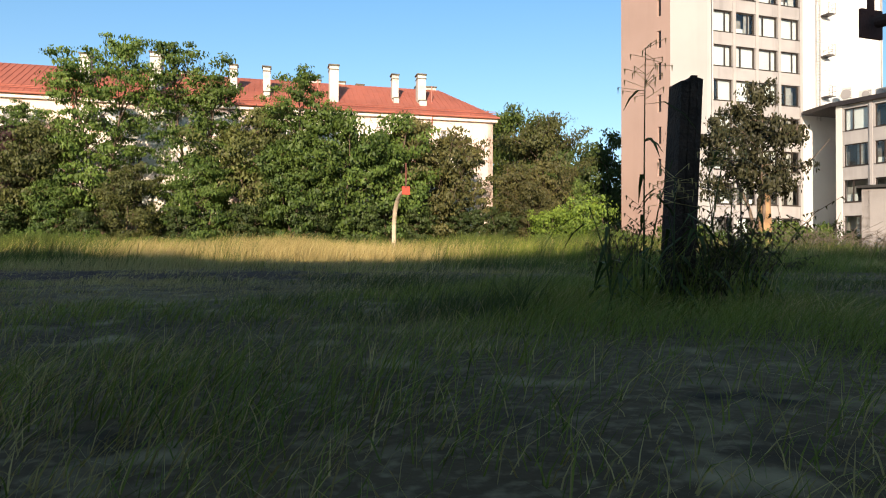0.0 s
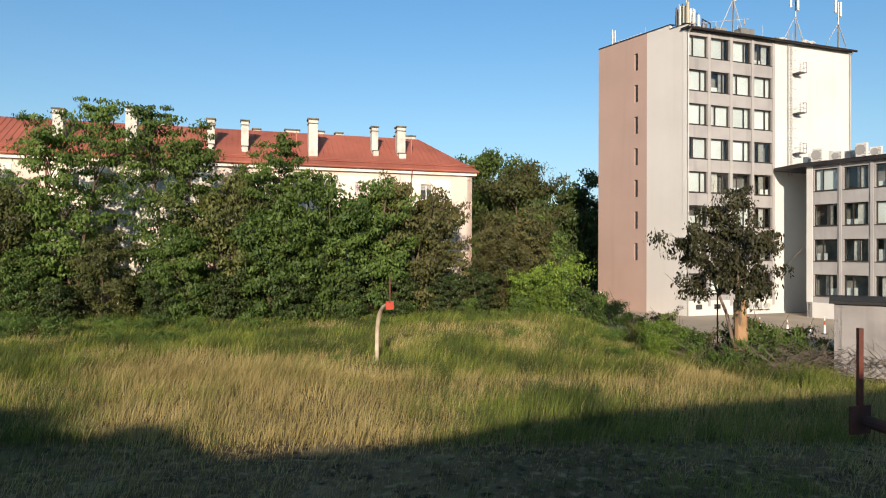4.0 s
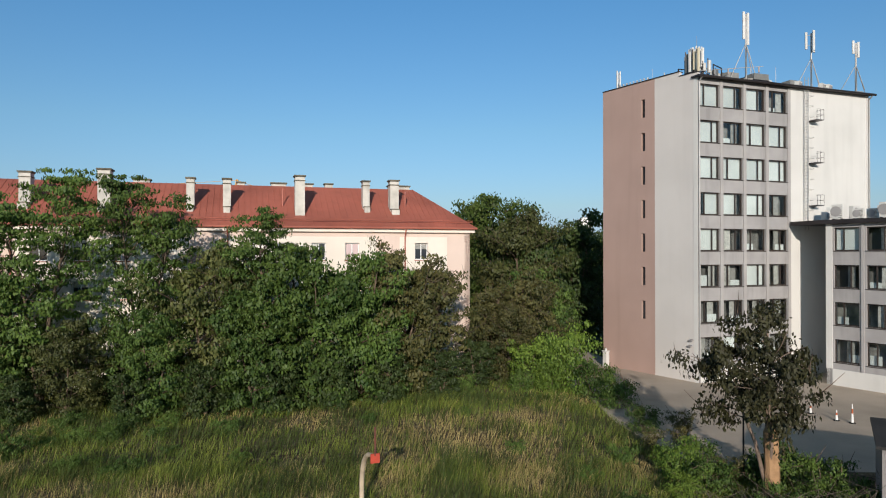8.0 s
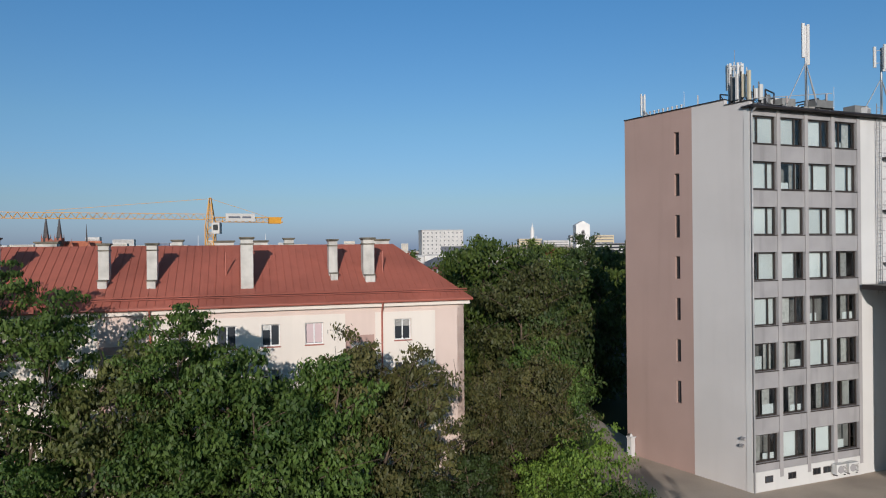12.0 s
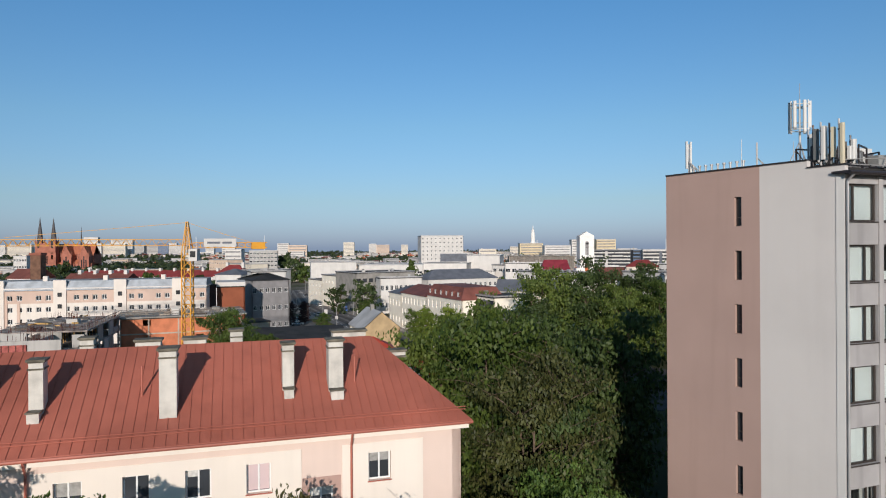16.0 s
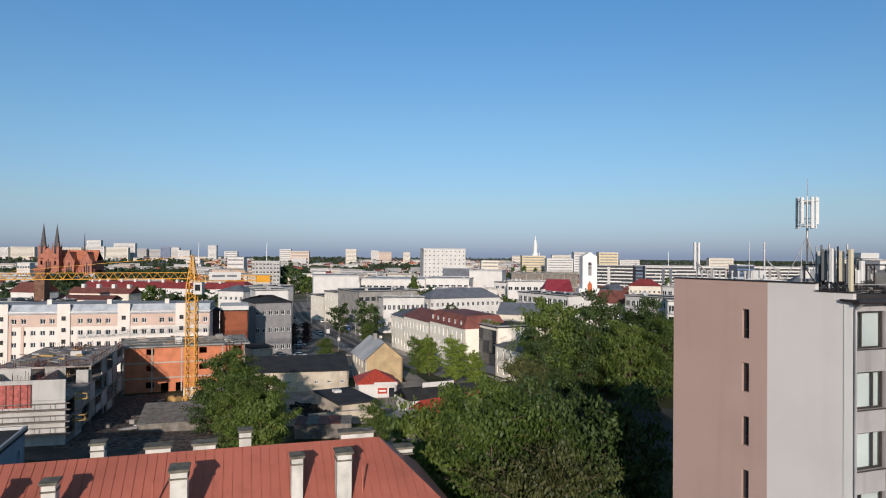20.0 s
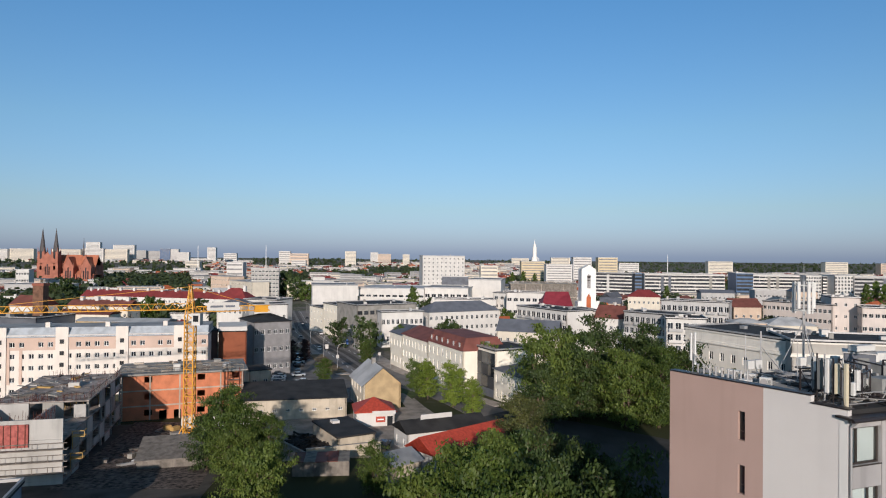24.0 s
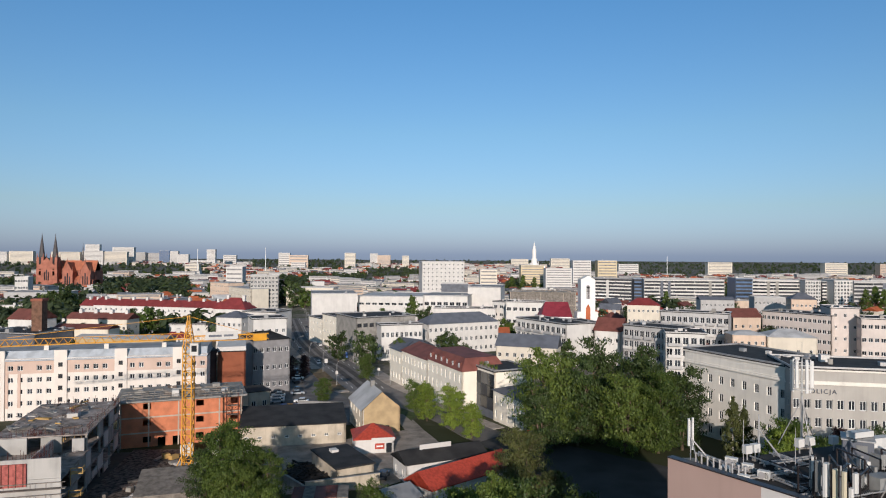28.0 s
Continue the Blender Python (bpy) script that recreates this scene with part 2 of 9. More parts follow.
M["leaf_olive"] = leaf_mat("leaves_olive", (0.039, 0.051, 0.016), (0.135, 0.145, 0.042), 0.25)
M["leaf_green"] = leaf_mat("leaves_green", (0.033, 0.072, 0.016), (0.13, 0.2, 0.04), 0.25)
M["leaf_bush"] = leaf_mat("leaves_bush", (0.05, 0.1, 0.016), (0.2, 0.29, 0.045), 0.3)
M["leaf_broken"] = leaf_mat("leaves_dark_reddish", (0.022, 0.023, 0.011), (0.062, 0.06, 0.023), 0.2)
M["leaf_sun"] = leaf_mat("leaves_sunlit", (0.065, 0.105, 0.02), (0.17, 0.22, 0.045), 0.35)
M["leaf_maroon"] = leaf_mat("leaves_maroon", (0.035, 0.02, 0.022), (0.085, 0.045, 0.04))
M["leaf_far"] = leaf_mat("leaves_far", (0.05, 0.075, 0.035), (0.10, 0.13, 0.055))
M["crane"] = mat("crane_yellow_paint", (0.68, 0.31, 0.02), 0.5, vary=0.06, scale=2)
M["brick_red"] = mat("red_brick", (0.33, 0.115, 0.075), 0.9, vary=0.12, scale=4, bump=0.2)
M["church_brick"] = mat("church_brick", (0.40, 0.15, 0.10), 0.9, vary=0.14, scale=5, bump=0.2)
M["church_tile"] = mat("church_roof_tile", (0.46, 0.155, 0.085), 0.85, vary=0.14, scale=6)
M["old_brick"] = mat("sooty_old_brick", (0.19, 0.10, 0.065), 0.95, vary=0.2, scale=1.5, bump=0.3)
M["brick_orange"] = mat("orange_hollow_brick", (0.64, 0.22, 0.11), 0.9, vary=0.12, scale=2, bump=0.2)

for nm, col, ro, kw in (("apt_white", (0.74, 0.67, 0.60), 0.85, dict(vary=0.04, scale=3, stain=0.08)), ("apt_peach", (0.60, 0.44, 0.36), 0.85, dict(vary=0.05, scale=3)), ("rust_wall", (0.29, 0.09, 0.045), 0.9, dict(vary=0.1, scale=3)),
                        # distant window glass: greyed in its colour to stand for haze
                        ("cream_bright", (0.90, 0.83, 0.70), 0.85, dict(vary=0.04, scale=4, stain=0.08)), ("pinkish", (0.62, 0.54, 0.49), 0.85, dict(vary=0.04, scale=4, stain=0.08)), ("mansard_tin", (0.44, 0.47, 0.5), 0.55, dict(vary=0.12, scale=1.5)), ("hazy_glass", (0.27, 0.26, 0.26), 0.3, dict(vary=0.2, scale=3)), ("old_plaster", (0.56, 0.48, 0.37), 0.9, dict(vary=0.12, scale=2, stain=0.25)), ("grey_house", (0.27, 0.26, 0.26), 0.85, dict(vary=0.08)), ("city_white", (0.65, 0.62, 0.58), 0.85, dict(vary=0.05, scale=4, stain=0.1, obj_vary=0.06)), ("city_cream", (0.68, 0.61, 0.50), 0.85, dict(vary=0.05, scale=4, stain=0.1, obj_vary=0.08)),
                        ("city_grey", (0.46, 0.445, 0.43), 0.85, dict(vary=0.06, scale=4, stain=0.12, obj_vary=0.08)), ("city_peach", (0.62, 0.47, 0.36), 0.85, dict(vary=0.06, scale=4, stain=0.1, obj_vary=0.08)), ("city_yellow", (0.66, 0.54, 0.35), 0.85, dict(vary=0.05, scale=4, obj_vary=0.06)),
                        # wall of the police wing: darkened in its colour for the shade on it
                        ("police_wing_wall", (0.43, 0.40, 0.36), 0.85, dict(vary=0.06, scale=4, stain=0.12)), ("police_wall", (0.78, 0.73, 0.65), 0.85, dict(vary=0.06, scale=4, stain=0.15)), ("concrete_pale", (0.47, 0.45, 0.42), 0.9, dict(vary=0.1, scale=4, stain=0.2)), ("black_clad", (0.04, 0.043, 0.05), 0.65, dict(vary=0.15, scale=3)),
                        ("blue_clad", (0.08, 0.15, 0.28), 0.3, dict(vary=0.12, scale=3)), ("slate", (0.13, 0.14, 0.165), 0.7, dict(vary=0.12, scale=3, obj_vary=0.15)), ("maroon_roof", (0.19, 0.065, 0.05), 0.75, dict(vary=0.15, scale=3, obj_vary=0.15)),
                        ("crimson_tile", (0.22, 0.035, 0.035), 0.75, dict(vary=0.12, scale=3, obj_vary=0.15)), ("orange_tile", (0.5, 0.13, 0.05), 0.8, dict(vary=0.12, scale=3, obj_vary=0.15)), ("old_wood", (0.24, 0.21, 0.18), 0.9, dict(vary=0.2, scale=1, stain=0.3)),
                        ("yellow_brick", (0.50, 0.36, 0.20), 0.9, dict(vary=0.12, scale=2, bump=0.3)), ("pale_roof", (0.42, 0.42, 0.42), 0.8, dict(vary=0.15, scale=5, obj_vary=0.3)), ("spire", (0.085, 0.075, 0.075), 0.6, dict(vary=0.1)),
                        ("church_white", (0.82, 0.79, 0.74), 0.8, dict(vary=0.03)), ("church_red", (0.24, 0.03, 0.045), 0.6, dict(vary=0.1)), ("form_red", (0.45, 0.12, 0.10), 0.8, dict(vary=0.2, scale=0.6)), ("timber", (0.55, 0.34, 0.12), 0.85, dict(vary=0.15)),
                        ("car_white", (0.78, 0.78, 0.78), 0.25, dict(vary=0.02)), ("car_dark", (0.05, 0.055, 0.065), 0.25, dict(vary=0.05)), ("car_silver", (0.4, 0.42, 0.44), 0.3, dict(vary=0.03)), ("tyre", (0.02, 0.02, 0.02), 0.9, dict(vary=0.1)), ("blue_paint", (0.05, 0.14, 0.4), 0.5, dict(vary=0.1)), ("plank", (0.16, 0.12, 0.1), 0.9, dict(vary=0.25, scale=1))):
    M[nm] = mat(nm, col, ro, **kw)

# ---- building blocks ----
class Mesher:
    """Collects faces for one mesh."""
    def __init__(self):
        self.v, self.f, self.m = [], [], []

    def face(self, pts, k=0):
        i = len(self.v)
        self.v += [tuple(p) for p in pts]
        self.f.append(tuple(range(i, i + len(pts))))
        self.m.append(k)

    def box(self, x0, x1, y0, y1, z0, z1, k=0, mx=None):
        c = [(x, y, z) for z in (z0, z1) for y in (y0, y1) for x in (x0, x1)]
        if mx is not None:
            c = [tuple(mx @ Vector(p)) for p in c]
        i = len(self.v)
        self.v += c
        for q in ((0, 2, 3, 1), (4, 5, 7, 6), (0, 1, 5, 4), (1, 3, 7, 5), (3, 2, 6, 7), (2, 0, 4, 6)):
            self.f.append(tuple(i + a for a in q)); self.m.append(k)

    def prism(self, poly, z0, z1, k=0):
        n, i = len(poly), len(self.v)
        self.v += [(x, y, z0) for x, y in poly] + [(x, y, z1) for x, y in poly]
        self.f.append(tuple(i + j for j in range(n))[::-1]); self.m.append(k)
        self.f.append(tuple(i + n + j for j in range(n))); self.m.append(k)
        for j in range(n):
            a, b = j, (j + 1) % n
            self.f.append((i + a, i + b, i + n + b, i + n + a)); self.m.append(k)

    def tube(self, p0, p1, r0, r1=None, n=8, k=0, caps=True):
        r1 = r0 if r1 is None else r1
        p0, p1 = Vector(p0), Vector(p1)
        d = (p1 - p0)
        if d.length < 1e-6:
            return
        d.normalize()
        s = d.orthogonal().normalized()
        t = d.cross(s)
        i = len(self.v)
        for p, r in ((p0, r0), (p1, r1)):
            for j in range(n):
                a = 2 * math.pi * j / n
                self.v.append(tuple(p + (s * math.cos(a) + t * math.sin(a)) * r))
        for j in range(n):
            b = (j + 1) % n
            self.f.append((i + j, i + b, i + n + b, i + n + j)); self.m.append(k)
        if caps:
            self.f.append(tuple(i + j for j in range(n))[::-1]); self.m.append(k)
            self.f.append(tuple(i + n + j for j in range(n))); self.m.append(k)

    def path(self, pts, radii, n=8, k=0):
        """One bent tube through the points."""
        pts = [Vector(p) for p in pts]
        i = len(self.v)
        side = None
        for j, p in enumerate(pts):
            d = (pts[min(j + 1, len(pts) - 1)] - pts[max(j - 1, 0)])
            d = d.normalized() if d.length > 1e-9 else Vector((0, 0, 1))
            side = d.orthogonal().normalized() if side is None else (side - d * side.dot(d)).normalized()
            t = d.cross(side)
            for q in range(n):
                a = math.tau * q / n
                self.v.append(tuple(p + (side * math.cos(a) + t * math.sin(a)) * radii[j]))
        for j in range(len(pts) - 1):
            for q in range(n):
                b = (q + 1) % n
                self.f.append((i + j * n + q, i + j * n + b, i + (j + 1) * n + b, i + (j + 1) * n + q)); self.m.append(k)
        e = i + (len(pts) - 1) * n
        self.f.append(tuple(range(i, i + n))[::-1]); self.m.append(k)
        self.f.append(tuple(range(e, e + n))); self.m.append(k)

    def mesh(self, name, *mats):
        me = bpy.data.meshes.new(name)
        me.from_pydata(self.v, [], self.f)
        for m in mats:
            me.materials.append(M[m] if isinstance(m, str) else m)
        if len(mats) > 1:
            me.polygons.foreach_set("material_index", self.m)
        me.update()
        return me


def thing(name, label, category, m=None, group="", kind=""):
    ob = tagged(new(name), label, category, group, kind)
    ob.matrix_basis = m or Matrix()
    return ob


def part(name, me, parent, label="", m=None):
    """Links a mesh as one part under a thing or part, in its parent's own axes."""
    ob = new(name, me)
    ob.parent = parent
    if m is not None:
        ob.matrix_basis = m
    if label:
        ob["label"] = label
    return ob


def wall_mesh(name, length, height, thick, openings, *mats, soffit=None, band=None):
    """A wall along x with its outer face at y = 0 looking to -y; openings (x0, x1, z0, z1) go through it."""
    xs = sorted({0.0, length, *(o[0] for o in openings), *(o[1] for o in openings), *( [band[0]] if band else [])})
    zs = sorted({0.0, height, *(o[2] for o in openings), *(o[3] for o in openings)})
    w = Mesher()
    solid = {}
    for i, (a, b) in enumerate(zip(xs, xs[1:])):
        for j, (c, d) in enumerate(zip(zs, zs[1:])):
            mx_, mz_ = (a + b) / 2, (c + d) / 2
            solid[i, j] = not any(o[0] < mx_ < o[1] and o[2] < mz_ < o[3] for o in openings)
    for (i, j), s in solid.items():
        if not s:
            continue
        a, b, c, d = xs[i], xs[i + 1], zs[j], zs[j + 1]
        k = 1 if band and (a + b) / 2 > band[0] else 0
        w.face([(a, 0, c), (b, 0, c), (b, 0, d), (a, 0, d)], k)
        w.face([(b, thick, c), (a, thick, c), (a, thick, d), (b, thick, d)], k)
        if not solid.get((i - 1, j), False):
            w.face([(a, thick, c), (a, 0, c), (a, 0, d), (a, thick, d)], k)
        if not solid.get((i + 1, j), False):
            w.face([(b, 0, c), (b, thick, c), (b, thick, d), (b, 0, d)], k)
        if not solid.get((i, j - 1), False):
            w.face([(a, thick, c), (b, thick, c), (b, 0, c), (a, 0, c)], k)
        if not solid.get((i, j + 1), False):
            w.face([(a, 0, d), (b, 0, d), (b, thick, d), (a, thick, d)], k)
    return w.mesh(name, *mats)


def frame_mesh(w, h, bars=(), rails=(), t=0.07, depth=0.08, m="frame_white", cache={}):
    key = (w, h, tuple(bars), tuple(rails), t, depth, m)
    if key not in cache:
        f = Mesher()
        f.box(0, t, 0, depth, 0, h); f.box(w - t, w, 0, depth, 0, h)
        f.box(t, w - t, 0, depth, 0, t); f.box(t, w - t, 0, depth, h - t, h)
        for b in bars:
            f.box(b * w - t / 2, b * w + t / 2, 0.003, depth - 0.003, t, h - t)
        for r in rails:
            f.box(t, w - t, 0.006, depth - 0.006, r * h - t / 2, r * h + t / 2)
        cache[key] = f.mesh("window_frame", m)
    return cache[key]


def slab_mesh(w, h, m, y=0.0, t=0.02, name="pane", cache={}):
    key = (w, h, m, y, t, name)
    if key not in cache:
        f = Mesher()
        if m == "pane":
            f.face([(0, y, 0), (w, y, 0), (w, y, h), (0, y, h)])
        else:
            f.box(0, w, y, y + t, 0, h)
        cache[key] = f.mesh(name, m)
    return cache[key]


def far_window(w, h, m="frame_white", bars=(0.5,), cache={}):
    """One-piece window for distant houses: frame and dark pane."""
    key = (w, h, m, tuple(bars))
    if key not in cache:
        f = Mesher()
        t = 0.1
        f.box(0, t, 0, 0.06, 0, h); f.box(w - t, w, 0, 0.06, 0, h)
        f.box(t, w - t, 0, 0.06, 0, t); f.box(t, w - t, 0, 0.06, h - t, h)
        for b in bars:
            f.box(b * w - t / 2, b * w + t / 2, 0.002, 0.058, t, h - t)
        f.face([(t, 0.05, t), (w - t, 0.05, t), (w - t, 0.05, h - t), (t, 0.05, h - t)], 1)
        cache[key] = f.mesh("window", m, "dark_glass")
    return cache[key]


def flat(x, y, z, deg=0.0):
    return pose(x, y, z, 0, 0, deg)


def roof_mesh(name, w, d, kind, rise, over, m, thick=0.25, parapet=0.0, hip_run=None):
    """Roof over a w by d plan, origin at the front left corner at eave height."""
    r = Mesher()
    x0, x1, y0, y1 = -over, w + over, -over, d + over
    ym = (y0 + y1) / 2
    if kind == "flat":
        r.box(x0, x1, y0, y1, 0, thick)
        if parapet:
            t = 0.3
            for b in ((x0, x1, y0, y0 + t), (x0, x1, y1 - t, y1), (x0, x0 + t, y0 + t, y1 - t), (x1 - t, x1, y0 + t, y1 - t)):
                r.box(*b, thick, thick + parapet, 1)
        return r.mesh(name, m, "zinc") if parapet else r.mesh(name, m)
    hip = (hip_run or d / 2 + over) if kind == "hip" else 0.0
    a, b, c, e = (x0, y0, 0), (x1, y0, 0), (x1, y1, 0), (x0, y1, 0)
    p, q = (x0 + hip, ym, rise), (x1 - hip, ym, rise)
    up = lambda t: (t[0], t[1], t[2] + thick)
    r.face([up(a), up(b), up(q), up(p)]); r.face([up(c), up(e), up(p), up(q)])
    if hip:
        r.face([up(b), up(c), up(q)]); r.face([up(e), up(a), up(p)])
    else:
        r.face([up(b), up(c), up(q)][::1]); r.face([up(e), up(a), up(p)])
        r.face([b, q, c]); r.face([e, p, a])
    for s, t in ((a, b), (b, c), (c, e), (e, a)):
        r.face([s, t, up(t), up(s)])
    r.face([a, e, c, b])
    return r.mesh(name, m)

# ---- ground ----
def smooth(a, b, t):
    t = min(max((t - a) / (b - a), 0.0), 1.0)
    return t * t * (3 - 2 * t)


def gz(x, y):
    """Height of the ground: a level field with a low rise, a street valley beyond the park, low hills far away."""
    z = 0.42 * smooth(12, 34, y) * (1 - smooth(9, 15, x)) * (1 - smooth(52, 62, y))
    z -= 0.25 * smooth(9, 15, x) * smooth(30, 38, y)
    z -= 2.2 * smooth(95, 165, y) + 2.6 * smooth(165, 260, y) + 3.0 * smooth(260, 420, y)
    far = math.hypot(x, y)
    z += 10 * smooth(1500, 4600, far) + 5 * smooth(900, 2500, far) * math.sin(x * 0.0021 + 1.0) * math.cos(y * 0.0017)
    if far < 60:
        z += 0.05 * noise.noise(Vector((x * 0.35, y * 0.35, 0)))
    return z


def ground_sheet():
    xs = sorted({round(v, 2) for v in [*np.arange(-60, 60.1, 1.0), *np.linspace(-300, 300, 61), *np.linspace(-4600, 4600, 93)]})
    ys = sorted({round(v, 2) for v in [*np.arange(-20, 75.1, 1.0), *np.linspace(-100, 500, 81), *np.linspace(-1500, 4700, 90)]})
    v = [(x, y, gz(x, y)) for y in ys for x in xs]
    n = len(xs)
    f = [(j * n + i, j * n + i + 1, (j + 1) * n + i + 1, (j + 1) * n + i) for j in range(len(ys) - 1) for i in range(n - 1)]
    me = bpy.data.meshes.new("ground")
    me.from_pydata(v, [], f)
    me.polygons.foreach_set("use_smooth", [True] * len(f))
    return me


def ground_mat():
    """Dry grass, green grass and bare earth in patches."""
    m = bpy.data.materials.new("meadow_soil")
    m.use_nodes = True
    n, l = m.node_tree.nodes, m.node_tree.links
    b = n["Principled BSDF"]
    b.inputs["Roughness"].default_value, b.inputs["Specular IOR Level"].default_value = 0.95, 0.1
    g = n.new("ShaderNodeNewGeometry")
    def nz(s, d):
        t = n.new("ShaderNodeTexNoise"); t.inputs["Scale"].default_value = s; t.inputs["Detail"].default_value = d
        l.new(g.outputs["Position"], t.inputs["Vector"])
        return t
    def mix(fac, a, b_):
        x = n.new("ShaderNodeMix"); x.data_type = "RGBA"
        l.new(fac, x.inputs["Factor"])
        for k, s in (("A", a), ("B", b_)):
            if isinstance(s, tuple):
                x.inputs[k].default_value = (*s, 1)
            else:
                l.new(s, x.inputs[k])
        return x.outputs["Result"]
    def ramp(s, lo, hi):
        r = n.new("ShaderNodeMapRange"); r.inputs["From Min"].default_value, r.inputs["From Max"].default_value = lo, hi
        l.new(s, r.inputs["Value"])
        return r.outputs[0]
    base = mix(ramp(nz(0.12, 4).outputs["Fac"], 0.4, 0.62), (0.1, 0.074, 0.046), (0.18, 0.135, 0.082))
    base = mix(ramp(nz(1.1, 5).outputs["Fac"], 0.42, 0.66), base, (0.06, 0.043, 0.031))
    base = mix(ramp(nz(0.55, 5).outputs["Fac"], 0.52, 0.72), base, (0.25, 0.2, 0.13))
    base = mix(ramp(nz(30, 3).outputs["Fac"], 0.5, 0.85), base, (0.27, 0.22, 0.14))
    # a patch of bare dark earth with a ragged edge
    off = n.new("ShaderNodeVectorMath"); off.operation = "SUBTRACT"; off.inputs[1].default_value = (-5.0, 9.9, 0)
    l.new(g.outputs["Position"], off.inputs[0])
    sc = n.new("ShaderNodeVectorMath"); sc.operation = "MULTIPLY"; sc.inputs[1].default_value = (0.185, 0.36, 0)
    l.new(off.outputs[0], sc.inputs[0])
    ln = n.new("ShaderNodeVectorMath"); ln.operation = "LENGTH"
    l.new(sc.outputs[0], ln.inputs[0])
    rag = n.new("ShaderNodeMath"); rag.operation = "MULTIPLY_ADD"; rag.inputs[1].default_value = 1.9
    l.new(nz(1.6, 5).outputs["Fac"], rag.inputs[0]); l.new(ln.outputs["Value"], rag.inputs[2])
    base = mix(ramp(rag.outputs[0], 1.98, 1.6), base, (0.062, 0.042, 0.04))
    base = mix(ramp(nz(2.2, 5).outputs["Fac"], 0.56, 0.68), base, (0.035, 0.027, 0.022))
    base = mix(ramp(nz(3.4, 6).outputs["Fac"], 0.55, 0.7), base, (0.3, 0.245, 0.155))
    # beyond the park the ground is paved or built over
    pos = n.new("ShaderNodeSeparateXYZ"); l.new(g.outputs["Position"], pos.inputs[0])
    town = mix(ramp(nz(0.05, 4).outputs["Fac"], 0.45, 0.6), (0.17, 0.155, 0.13), (0.07, 0.08, 0.04))
    town = mix(ramp(nz(0.3, 3).outputs["Fac"], 0.5, 0.7), town, (0.24, 0.215, 0.185))
    # park strip: dark grass, coloured darker still for the shade under the trees
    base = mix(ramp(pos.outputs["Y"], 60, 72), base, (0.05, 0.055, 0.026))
    base = mix(ramp(pos.outputs["Y"], 185, 225), base, town)
    l.new(base, b.inputs["Base Color"])
    bp = n.new("ShaderNodeBump"); bp.inputs["Strength"].default_value = 0.35; bp.inputs["Distance"].default_value = 0.04
    l.new(nz(14, 6).outputs["Fac"], bp.inputs["Height"]); l.new(bp.outputs[0], b.inputs["Normal"])
    return m


gm = ground_sheet()
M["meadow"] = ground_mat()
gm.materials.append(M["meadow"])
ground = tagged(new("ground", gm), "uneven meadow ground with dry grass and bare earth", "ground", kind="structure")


def clip(poly, k, v, keep_more):
    """The part of a polygon on one side of a line across axis k."""
    out = []
    for i, a in enumerate(poly):
        b = poly[(i + 1) % len(poly)]
        ia, ib = (a[k] >= v) == keep_more, (b[k] >= v) == keep_more
        if ia:
            out.append(a)
        if ia != ib and a[k] != b[k]:
            t = (v - a[k]) / (b[k] - a[k])
            out.append((a[0] + (b[0] - a[0]) * t, a[1] + (b[1] - a[1]) * t))
    return out


def patch(name, label, cat, poly, m, lift=0.03, thick=0.3, kind="structure"):
    """A paved area that follows the ground in squares, with a kerb edge all round."""
    p = Mesher()
    n = len(poly)
    step = 4.0 if max(y for x, y in poly) < 300 else 8.0
    for x in np.arange(math.floor(min(q[0] for q in poly) / step) * step, max(q[0] for q in poly), step):
        strip = clip(clip(poly, 0, x, True), 0, x + step, False)
        if len(strip) < 3:
            continue
        for y in np.arange(math.floor(min(q[1] for q in strip) / step) * step, max(q[1] for q in strip), step):
            c = clip(clip(strip, 1, y, True), 1, y + step, False)
            c = [q for i, q in enumerate(c) if math.dist(q, c[i - 1]) > 1e-4]
            if len(c) > 2:
                p.face([(a, b, gz(a, b) + lift) for a, b in c])
    for i in range(n):
        a, b = poly[i], poly[(i + 1) % n]
        k = max(1, int(math.dist(a, b) / step))
        for t in range(k):
            (x0, y0), (x1, y1) = [(a[0] + (b[0] - a[0]) * q / k, a[1] + (b[1] - a[1]) * q / k) for q in (t, t + 1)]
            z0, z1 = gz(x0, y0) + lift, gz(x1, y1) + lift
            p.face([(x0, y0, z0 - thick), (x1, y1, z1 - thick), (x1, y1, z1), (x0, y0, z0)])
    me = p.mesh(name, m)
    bm = bmesh.new(); bm.from_mesh(me)
    bmesh.ops.remove_doubles(bm, verts=bm.verts, dist=0.002)
    bm.to_mesh(me); bm.free()
    return tagged(new(name, me), label, cat, kind=kind)


M["yard"] = mat("dusty_paving", (0.50, 0.415, 0.33), 0.95, vary=0.12, scale=5, fine=9, bump=0.3)
patch("yard", "dusty grey paved yard in front of the tower", "yard",
      [(14.2, 37.5), (60, 30), (60, 62), (44, 66), (20, 72), (17.5, 90), (12.5, 90), (13.2, 62), (12.8, 46)], "yard")

M["lawn"] = mat("mown_lawn", (0.075, 0.115, 0.025), 0.95, vary=0.25, scale=1.2, fine=18, bump=0.5)
patch("lawn", "small mown lawn beside the tower", "lawn", [(13.4, 70.5), (17.4, 68.6), (17.6, 78), (15.4, 82)], "lawn", 0.09)
# ---- tower ----
def axis(p, q):
    """Pose of a wall that starts at p and runs to q, its outer side on the right hand."""
    return flat(p[0], p[1], p[2] if len(p) > 2 else 0.0, math.degrees(math.atan2(q[1] - p[1], q[0] - p[0])))


